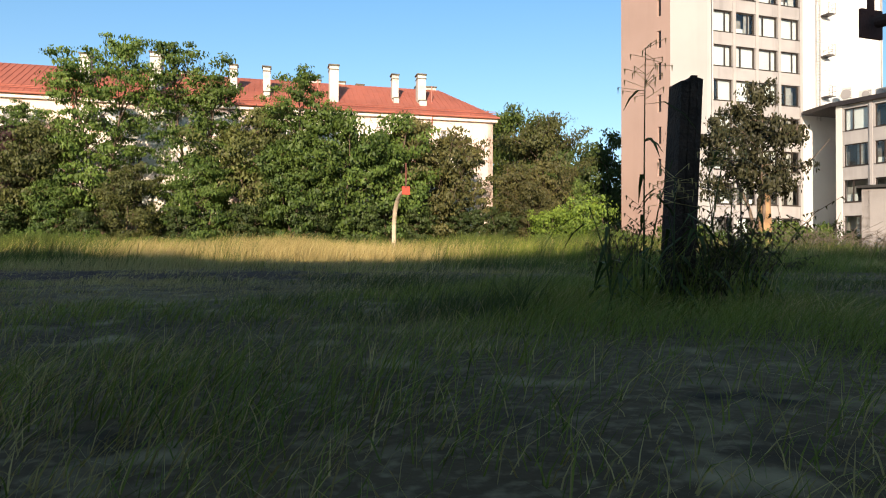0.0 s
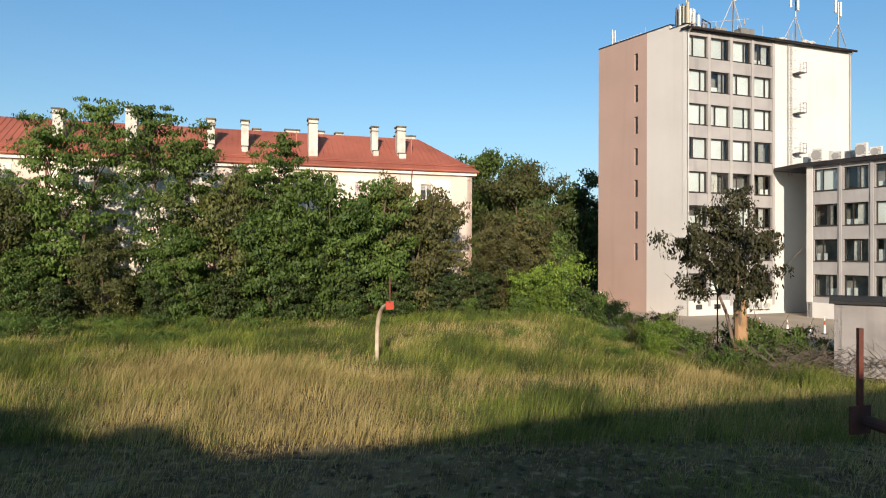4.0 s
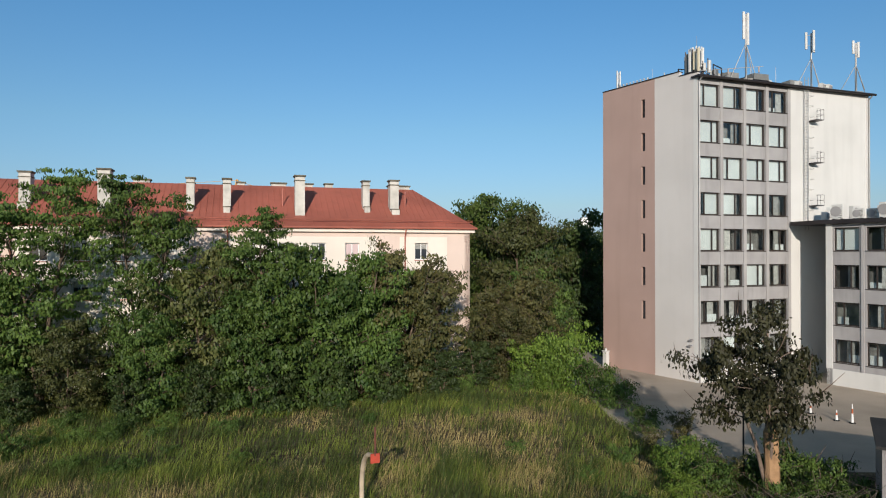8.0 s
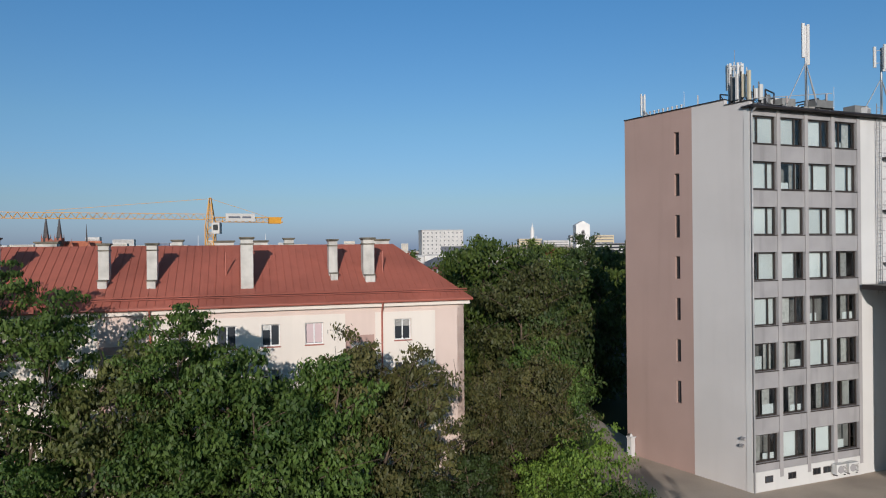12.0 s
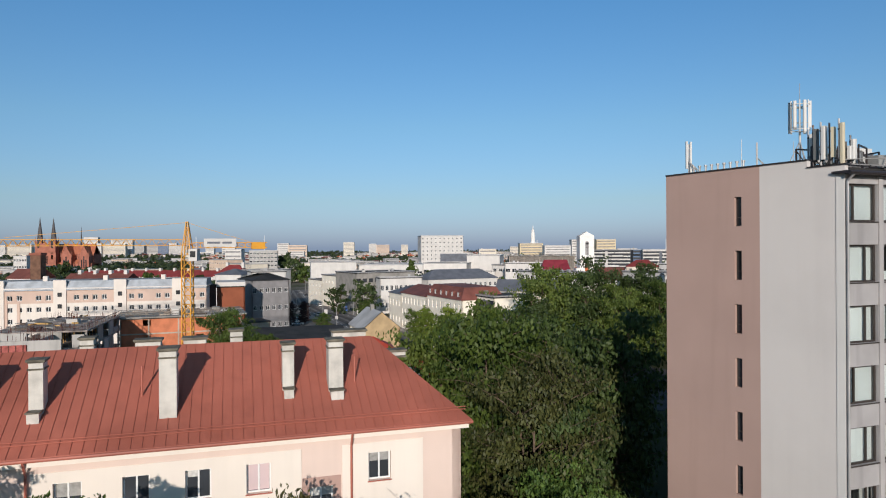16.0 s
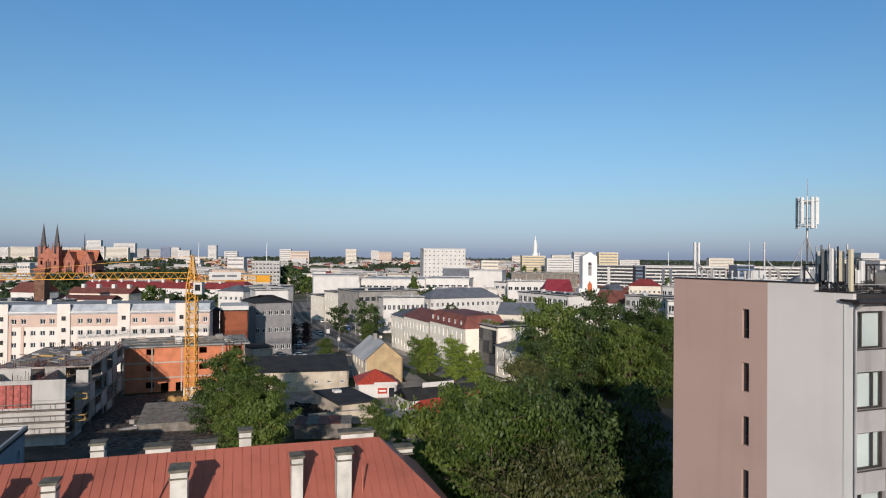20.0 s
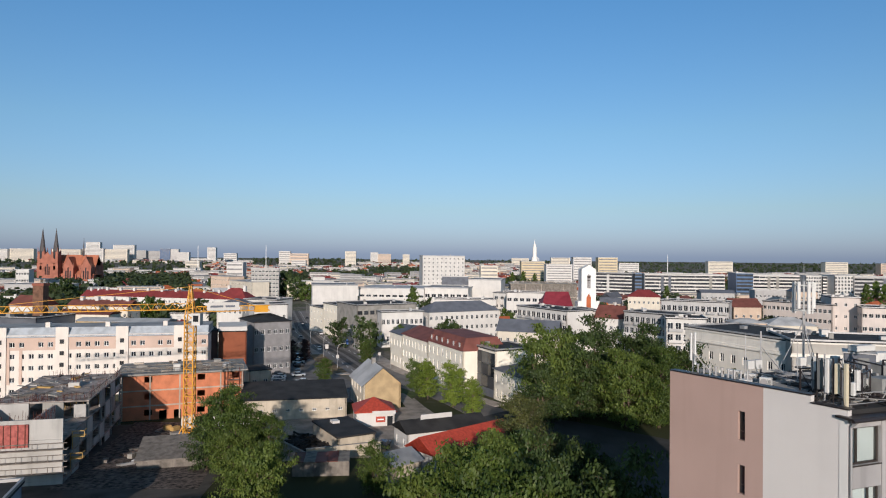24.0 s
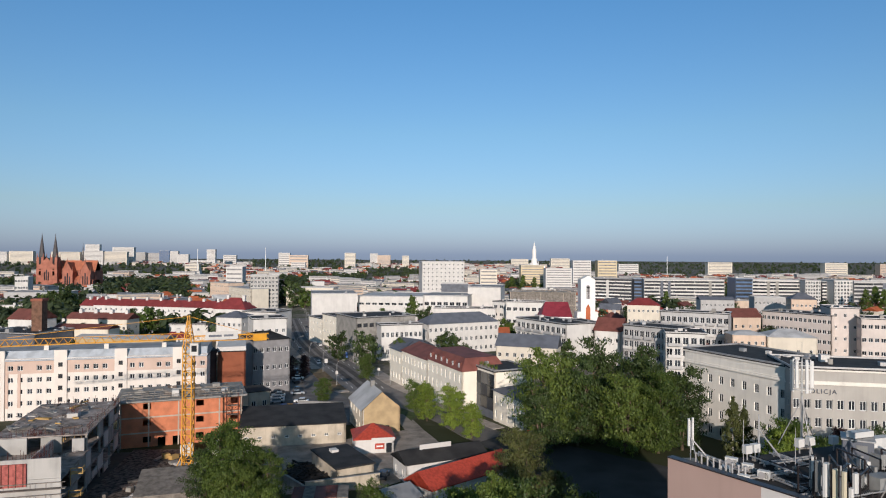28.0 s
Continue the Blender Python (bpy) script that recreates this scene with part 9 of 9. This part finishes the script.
# ---- brick church with twin spires ----
ch = thing("brick_church", "red brick church with twin pointed spires", "church", flat(-452, 850, -6))
def spire(x, y, w, hb, ht):
    s = Mesher(); s.box(x - w / 2, x + w / 2, y - w / 2, y + w / 2, 0, hb)
    t = part("tower", s.mesh("tower", "church_brick"), ch)
    s = Mesher()
    n = 8
    base = [(x + w * 0.46 * math.cos(math.tau * i / n), y + w * 0.46 * math.sin(math.tau * i / n), hb) for i in range(n)]
    for i in range(n):
        s.face([base[i], base[(i + 1) % n], (x, y, ht)])
    part("spire", s.mesh("spire", "spire"), t)
    for i, j in ((-1, -1), (1, -1), (1, 1), (-1, 1)):
        s = Mesher(); s.tube((x + i * w * 0.45, y + j * w * 0.45, hb - 3), (x + i * w * 0.45, y + j * w * 0.45, hb + 5), 0.9, 0.1, 6)
        part("pinnacle", s.mesh("pinnacle", "church_brick"), t)
    for z in (0.45, 0.62, 0.78, 0.9):
        s = Mesher(); s.box(x - 1.2, x + 1.2, y - w / 2 - 0.2, y - w / 2 - 0.05, hb * z, hb * z + 5)
        part("window", s.mesh("window", "dark_glass"), t)
spire(4.0, 0, 8.0, 40, 70); spire(20.0, 0, 8.0, 40, 69)
s = Mesher(); s.face([(-0.5, -4.3, 26), (24.5, -4.3, 26), (12, -4.3, 40)]); s.box(-0.5, 24.5, -4.2, 4, 0, 26); part("west_front", s.mesh("west_front", "church_brick"), ch, "tall brick gable front between the towers")
for k in range(3):
    s = Mesher(); s.prism([(9.2 + 2.2 * k, -4.6), (10.4 + 2.2 * k, -4.6), (10.4 + 2.2 * k, -4.35), (9.2 + 2.2 * k, -4.35)], 12, 22 + 3 * (k == 1)); part("window", s.mesh("window", "dark_glass"), ch)
s = Mesher(); s.box(0, 64, 8, 20, 0, 24)
na = part("nave", s.mesh("nave", "church_brick"), ch)
part("roof", roof_mesh("roof", 64, 12, "gable", 12, 0.5, "church_tile", 0.3), ch, "steep red tile roof", pose(0, 8, 24))
s = Mesher(); s.box(24, 64, 1.5, 26, 0, 12)
ai = part("aisle", s.mesh("aisle", "church_brick"), ch, "lower brick aisle")
part("aisle_roof", roof_mesh("aisle_roof", 40, 24.5, "hip", 9, 0.4, "church_tile", 0.3), ch, "red tile aisle roof", pose(24, 1.5, 12))
for k in range(8):
    s = Mesher(); s.box(26 + 4.8 * k, 27.4 + 4.8 * k, 1.2, 1.45, 3, 9.5); part("window", s.mesh("window", "dark_glass"), ai)
    s = Mesher(); s.box(24.2 + 4.8 * k, 25.2 + 4.8 * k, -0.4, 1.5, 0, 11); s.tube((24.7 + 4.8 * k, 0.4, 11), (24.7 + 4.8 * k, 0.4, 15.5), 0.7, 0.05, 5); part("buttress", s.mesh("buttress", "church_brick"), ai)
    s = Mesher(); s.box(26.2 + 4.8 * k, 27.4 + 4.8 * k, 7.7, 7.95, 18, 22.5); part("window", s.mesh("window", "dark_glass"), na)
for x in (36, 57):
    s = Mesher(); s.box(x - 6, x + 6, -3, 30, 0, 22); s.face([(x - 6, -3, 22), (x + 6, -3, 22), (x, -3, 34)]); t_ = part("transept", s.mesh("transept", "church_brick"), ch, "brick cross arm with a stepped gable")
    s = Mesher(); s.face([(x - 6.4, -3.1, 21.6), (x, -3.1, 34.3), (x, 30, 34.3), (x - 6.4, 30, 21.6)]); s.face([(x + 6.4, -3.1, 21.6), (x + 6.4, 30, 21.6), (x, 30, 34.3), (x, -3.1, 34.3)]); part("transept_roof", s.mesh("transept_roof", "church_tile"), ch)
    for q in (-6, 0, 6):
        s = Mesher(); s.tube((x + q, -3, 20 if q else 33), (x + q, -3, 28 if q else 39), 0.9, 0.08, 5); part("pinnacle", s.mesh("pinnacle", "church_brick"), t_)
    for q in (-2.6, 0, 2.6):
        s = Mesher(); s.box(x + q - 0.7, x + q + 0.7, -3.3, -3.05, 7, 17 + 4 * (q == 0)); part("window", s.mesh("window", "dark_glass"), t_)
s = Mesher(); s.tube((46, 14, 35), (46, 14, 58), 1.3, 0.1, 6); part("fleche", s.mesh("fleche", "spire"), ch, "slim dark ridge turret")

# ---- white church with a tall gabled tower ----
wc = thing("white_church", "white modern church with tall tower and crimson roof", "church", flat(82.5, 350, -8))
s = Mesher()
for x0, x1, z in ((0, 13, 14), (1.3, 11.7, 20), (3.0, 10.2, 36)):
    y0 = -0.2 * z / 14
    s.prism([(x0, y0), (x1, y0), (x1, 6), (x0, 6)], 0, z)
s.face([(3.0, -0.52, 36), (10.2, -0.52, 36), (6.6, -0.52, 38)]); s.face([(3.0, -0.52, 36), (6.6, -0.52, 38), (6.6, 6, 38), (3.0, 6, 36)]); s.face([(10.2, -0.52, 36), (10.2, 6, 36), (6.6, 6, 38), (6.6, -0.52, 38)])
tw = part("tower", s.mesh("tower", "church_white"), wc)
s = Mesher(); s.box(5.5, 7.7, -0.7, -0.53, 12, 22); s.face([(5.5, -0.7, 22), (7.7, -0.7, 22), (6.6, -0.7, 24)])
part("panel", s.mesh("panel", "orange_tile"), tw, "tall terracotta panel")
# no hole here: a flat grey panel gives the bell arch its shade
s = Mesher(); s.prism([(5.7, -0.66), (7.5, -0.66), (7.5, -0.53), (5.7, -0.53)], 26.5, 32.5); s.tube((6.6, -0.66, 32.5), (6.6, -0.53, 32.5), 0.9, n=12); part("opening", s.mesh("opening", "spandrel"), tw, "grey panel painted as the shade in the bell arch")
s = Mesher(); s.box(6.45, 6.75, -0.72, -0.67, 26.6, 32.8); s.box(5.9, 7.3, -0.72, -0.67, 30.2, 30.5); part("cross", s.mesh("cross", "gutter"), tw, "dark metal cross")
s = Mesher(); s.box(-16, 0, 4, 20, 0, 17); part("nave", s.mesh("nave", "church_white"), wc)
s = Mesher(); s.face([(-17, 3.5, 13), (0, 3.5, 16.5), (0, 14, 24), (-12, 14, 24)]); s.face([(-17, 3.5, 13), (-12, 14, 24), (-17, 22, 13)]); s.face([(0, 3.5, 16.5), (0, 22, 16), (0, 14, 24)]); s.face([(0, 14, 24), (0, 22, 16), (-17, 22, 13), (-12, 14, 24)])
part("roof", s.mesh("roof", "church_red"), wc, "crimson folded roof")

# ---- distant white church tower ----
rc = thing("hill_church", "distant white stepped church tower on a hill", "church", flat(251, 1430, 4))
s = Mesher()
for r, z0, z1 in ((10, 0, 20), (6.6, 20, 29), (4.3, 29, 50), (3.0, 50, 56)):
    n = 8
    s.prism([(12 + r * math.cos(math.tau * (i + 0.5) / n), r * math.sin(math.tau * (i + 0.5) / n)) for i in range(n)], z0, z1)
s.tube((12, 0, 56), (12, 0, 66), 1.5, 0.25, 8)
s.box(-12, 36, 0, 14, 0, 14)
part("body", s.mesh("body", "church_white"), rc)

bc = thing("brick_chimney", "tall square brick factory chimney", "chimney", flat(-146, 296, -5.5))
s = Mesher(); s.prism([(-2, -2), (2, -2), (2, 2), (-2, 2)], 0, 26); part("shaft", s.mesh("shaft", "old_brick"), bc)
s = Mesher(); s.prism([(-2.3, -2.3), (2.3, -2.3), (2.3, 2.3), (-2.3, 2.3)], 26, 27); part("cap", s.mesh("cap", "brick_red"), bc)
for x, y, h in ((-470, 1500, 58), (-333, 1550, 62), (170, 900, 40), (620, 1600, 50)):
    s = Mesher(); s.tube((0, 0, 0), (0, 0, h), 1.0, 0.5, 6)
    ma = thing("lattice_mast", "thin distant radio mast", "mast", flat(x, y, gz(x, y))); part("shaft", s.mesh("shaft", "frame_white"), ma)

# ---- town fill: small houses and trees ----
rr = random.Random(21)
taken = []
for o in bpy.data.objects:
    if o.type == "EMPTY" and o.parent is None and 150 < o.matrix_basis.translation.y < 1300:
        taken.append((o.matrix_basis.translation.x, o.matrix_basis.translation.y))
T5 = grown(41, 12.0, 5.6, 1.0, 26, 4, 10, 0.52, 0.25, "oval", 0.4, 0.6, 0.28, 2, leaves="leaf_dark")
T6 = grown(42, 10.0, 5.2, 0.8, 26, 4, 10, 0.5, 0.22, "oval", 0.4, 0.6, 0.28, 2, leaves="leaf_mid")
T7 = grown(43, 14.0, 3.4, 0.8, 28, 4, 10, 0.5, 0.25, "tower", 0.8, 0.7, 0.3, 1, leaves="leaf_mid")
def in_street(x, y):
    return y < 620 and -0.25 * y + 8 < x < -0.25 * y + 78


TREE_PLACES = [(2, 422, 22.5), (10, 422, 16.0), (-18, 476, 13.2), (51, 367, 16.7), (-29, 307, 12.2), (-16, 284, 14.6), (-147, 399, 19.7), (-142, 404, 16.8), (-158, 410, 15.8), (-123, 399, 13.6), (-118, 399, 15.2), (127, 541, 11.4), (120, 531, 14.3), (212, 563, 18.3), (237, 543, 9.8), (244, 534, 10.6), (260, 544, 10.9), (-103, 616, 23.2), (-93, 617, 20.6), (-116, 649, 26.1), (-88, 650, 13.5), (-206, 722, 16.8), (-196, 723, 13.7), (-249, 1019, 16.7), (-45, 537, 8.8), (-132, 399, 10.3), (370, 546, 21.9), (379, 547, 23.7), (379, 537, 21.8), (338, 518, 10.7), (208, 384, 7.5), (206, 373, 6.9), (233, 401, 9.5), (126, 843, 21.3), (140, 844, 22.8), (150, 821, 20.8), (165, 846, 16.5), (-263, 532, 19.6), (-251, 523, 21.1), (-249, 532, 17.0), (-282, 555, 20.6), (177, 400, 14.2), (175, 383, 10.6), (165, 335, 8.1), (165, 329, 8.3), (176, 335, 7.7), (241, 564, 10.6), (251, 564, 12.2), (232, 563, 10.0), (186, 542, 7.1), (144, 444, 9.5), (314, 630, 9.9), (352, 612, 11.7), (347, 566, 11.6)]
# parks: bearing (x per 1000 of y) and distance, with the number of trees
WOODS = [(-740, -600, 540, 1000, 190), (-565, -470, 420, 600, 70), (-470, -390, 330, 400, 26), (-330, -250, 380, 440, 20), (100, 190, 420, 470, 14), (420, 560, 330, 420, 30), (-600, -530, 715, 1050, 110), (-520, -460, 520, 780, 70), (-450, -320, 705, 1100, 210), (-345, -318, 650, 980, 50), (-190, -150, 660, 1200, 60), (144, 202, 830, 1150, 60), (340, 400, 545, 620, 18), (-160, -70, 1060, 1400, 60), (-240, -80, 2000, 4200, 140), (-70, 30, 1180, 2200, 50), (260, 760, 640, 1000, 90), (230, 800, 1500, 4300, 70), (-740, -300, 1300, 2300, 120)]
made = 0
for tries in range(9000):
    y = 300 + 560 * rr.random()
    x = rr.uniform(-0.7, 0.74) * y
    if in_street(x, y) or any(abs(x - a) < 17 + y * 0.012 and abs(y - b_) < 15 + y * 0.01 for a, b_ in taken):
        continue
    taken.append((x, y))
    w, d, h = rr.uniform(9, 19), rr.uniform(8, 12), rr.choice([4, 5, 5, 6, 7, 8])
    a = rr.choice([-25, -12, -5, 4, 14, 24, 40])
    ca, sa = math.cos(radians(a)), math.sin(radians(a))
    zt = gz(x, y) + h
    if rr.random() < 0.62:
        rm = rr.choice(["maroon_roof", "crimson_tile", "orange_tile", "slate", "maroon_roof", "slate", "pale_roof"])
        block("town_house", "town house with pitched roof among trees", "house", (x, y), (x + w * ca, y + w * sa), d, zt, floors=max(1, h // 3), bays=int(w / 5) if y < 430 else 0, wall=rr.choice(["city_white", "city_cream", "city_white", "city_peach"]), roof=rr.choice(["gable", "hip", "gable"]), rise=rr.uniform(2.5, 4.5), roof_m=rm, chim=1 if y < 500 else 0, group="town houses")
    else:
        block("town_block", "pale flat-roofed town block", "building", (x, y), (x + w * 1.7 * ca, y + w * 1.7 * sa), d, zt + rr.choice([0, 1, 3, 5]), floors=max(2, h // 3), bays=int(w / 5) if y < 430 else 0, wall=rr.choice(["city_white", "city_white", "city_cream", "city_grey", "city_peach"]), roof="flat", style="far" if 430 <= y < 560 else "", group="town blocks")
    made += 1
    if made > 205:
        break
made = 0
for tries in range(6000):
    y = 230 + 1300 * rr.random() ** 1.5
    x = rr.uniform(-0.7, 0.74) * y
    if in_street(x, y) or any(abs(x - a - 8) < 12 and abs(y - b_ - 5) < 9 for a, b_ in taken):
        continue
    sc = rr.uniform(0.55, 1.05) * (1.0 if y < 600 else 1.2)
    tree("town_tree", "leafy tree between the town's houses", T5 if rr.random() < 0.6 else T6, put(x, y, sc, rr.uniform(0, 360)), "town trees")
    made += 1
    if made > 240:
        break
for x, y, h in TREE_PLACES:
    tall = h > 18
    md = T7 if tall and x > -50 else (T5 if (int(x) % 3) else T6)
    tree("town_tree", "tall poplar-like tree in the town" if md is T7 else "leafy tree between the town's houses", md, put(x, y, h / (14.0 if md is T7 else 12.0), (x * 37) % 360), "town trees")


def far_town(seed, count):
    """The far town: small plain houses with pitched roofs, and long flat blocks between them."""
    rs = np.random.RandomState(seed)
    s = Mesher()
    for _ in range(count):
        y = 560 + 2300 * rs.rand() ** 1.25
        x = rs.uniform(-0.74, 0.78) * y
        if in_street(x, y) or any(x0 < x / y * 1000 < x1 and y0 < y < y1 for x0, x1, y0, y1, _n in WOODS) or any(abs(x - a) < 17 and abs(y - b_) < 17 for a, b_ in taken):
            continue
        z = gz(x, y) - 0.5
        a = radians(rs.choice([-35, -20, -8, 5, 18, 30])) + rs.uniform(-0.1, 0.1)
        mx = Matrix.Translation((x, y, z)) @ Matrix.Rotation(a, 4, "Z")
        wl = int(rs.choice([0, 0, 0, 1, 1, 2, 3]))
        if rs.rand() < 0.2:
            w, d, h = rs.uniform(18, 48), rs.uniform(9, 14), rs.choice([5, 8, 10, 12, 15])
            s.box(-w / 2, w / 2, 0, d, 0, h, wl, mx)
            s.box(-w / 2 - 0.3, w / 2 + 0.3, -0.3, d + 0.3, h, h + 0.5, 4, mx)
            for k in range(int(h / 3)):
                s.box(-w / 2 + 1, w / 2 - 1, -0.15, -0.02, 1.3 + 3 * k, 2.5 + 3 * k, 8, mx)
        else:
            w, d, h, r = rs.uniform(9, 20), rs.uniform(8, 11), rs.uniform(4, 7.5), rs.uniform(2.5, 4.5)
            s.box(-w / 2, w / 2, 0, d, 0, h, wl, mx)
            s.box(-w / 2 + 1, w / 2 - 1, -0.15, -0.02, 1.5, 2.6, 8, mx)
            k = int(rs.choice([5, 5, 6, 6, 7, 4, 9, 9]))
            P = lambda *q: tuple(mx @ Vector(q))
            W2 = w / 2 + 0.4
            s.face([P(-W2, -0.5, h - 0.2), P(W2, -0.5, h - 0.2), P(W2, d / 2, h + r), P(-W2, d / 2, h + r)], k)
            s.face([P(W2, d + 0.5, h - 0.2), P(-W2, d + 0.5, h - 0.2), P(-W2, d / 2, h + r), P(W2, d / 2, h + r)], k)
            for e in (-w / 2, w / 2):
                s.face([P(e, 0, h), P(e, d, h), P(e, d / 2, h + r)], wl)
            if rs.rand() < 0.6:
                s.box(w * 0.2, w * 0.2 + 1.2, d / 2 - 0.6, d / 2 + 0.6, h + r - 1, h + r + 1.3, 0, mx)
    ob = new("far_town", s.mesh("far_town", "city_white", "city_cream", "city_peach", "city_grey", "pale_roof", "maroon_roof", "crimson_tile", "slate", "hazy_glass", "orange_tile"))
    return tagged(ob, "distant town of small pale houses with red and grey roofs", "town", kind="stuff")


def far_wood(name, label, seed, scattered):
    """Far trees: crowns of loose leaf clumps, in the parks and between the houses."""
    rs = np.random.RandomState(seed)
    spots = []
    for x0, x1, y0, y1, n in WOODS:
        for _ in range(n):
            y = rs.uniform(y0, y1)
            spots.append((rs.uniform(x0, x1) * y / 1000, y, rs.uniform(9, 16)))
    for _ in range(scattered):
        y = 480 + 3600 * rs.rand() ** 1.3
        x = rs.uniform(-0.74, 0.78) * y
        if not in_street(x, y):
            spots.append((x, y, rs.uniform(6, 12)))
    quads = []
    for x, y, h in spots:
        n = 56 if y < 1300 else 26
        d = rs.normal(size=(n, 3)); d /= np.linalg.norm(d, axis=1, keepdims=True)
        pos = d * (rs.rand(n, 1) ** 0.4) * np.array([h * 0.42, h * 0.42, h * 0.45]) + np.array([x, y, gz(x, y) + h * 0.5])
        nor = d + rs.normal(size=(n, 3)) * 0.4 + np.array([0, 0, 0.4])
        nor /= np.linalg.norm(nor, axis=1, keepdims=True)
        a = np.cross(nor, rs.normal(size=(n, 3))); a /= np.linalg.norm(a, axis=1, keepdims=True)
        b_ = np.cross(nor, a)
        sz = (1.7 if n == 56 else 2.7) * (0.6 + 0.8 * rs.rand(n, 1)) * h / 11
        quads.append(np.stack([pos - a * sz, pos + b_ * sz * 0.6, pos + a * sz, pos - b_ * sz * 0.6], 1))
    v = np.concatenate(quads).reshape(-1, 3)
    n = len(v) // 4
    me = bpy.data.meshes.new(name)
    me.vertices.add(4 * n); me.vertices.foreach_set("co", v.ravel())
    me.loops.add(4 * n); me.loops.foreach_set("vertex_index", np.arange(4 * n, dtype=np.int32))
    me.polygons.add(n); me.polygons.foreach_set("loop_start", np.arange(0, 4 * n, 4, dtype=np.int32))
    me.update(calc_edges=True)
    me.materials.append(M["leaf_far"])
    return tagged(new(name, me), label, "woodland", kind="stuff")


far_town(9, 6200)
far_wood("far_trees", "dark green trees of parks and gardens in the distant town", 5, 3500)

# ---- behind the viewer: the block that shades the meadow ----
back = thing("rear_building", "plain building behind the meadow that casts a long shadow", "building")
bb = Mesher()
BY = -14.0
tanel = math.tan(radians(SUN_EL))
prof = [(-60, 24.3), (-13.6, 22.0), (-11.5, 21.3), (-9.5, 18.3), (-8.7, 19.8), (-7.7, 19.9), (-6.2, 17.4), (-5.2, 16.6), (-3.5, 16.9), (-1.6, 17.4), (0.2, 18.3), (2.5, 19.8), (5.9, 21.2), (11.8, 22.7), (18.3, 24.8), (24, 26.6), (60, 27.4)]
prof = [(x - (y - BY) * math.tan(radians(SUN_HEAD)), y) for x, y in prof]
for (x0, y0), (x1, y1) in zip(prof, prof[1:]):
    z0, z1 = (y0 - BY) * tanel + 0.3, (y1 - BY) * tanel + 0.3
    bb.face([(x0, BY, -1), (x1, BY, -1), (x1, BY, z1), (x0, BY, z0)][::-1])
    bb.face([(x0, BY, z0), (x1, BY, z1), (x1, BY - 10, z1), (x0, BY - 10, z0)])
    bb.face([(x0, BY - 10, -1), (x1, BY - 10, -1), (x1, BY - 10, z1), (x0, BY - 10, z0)])
part("body", bb.mesh("body", "concrete"), back)
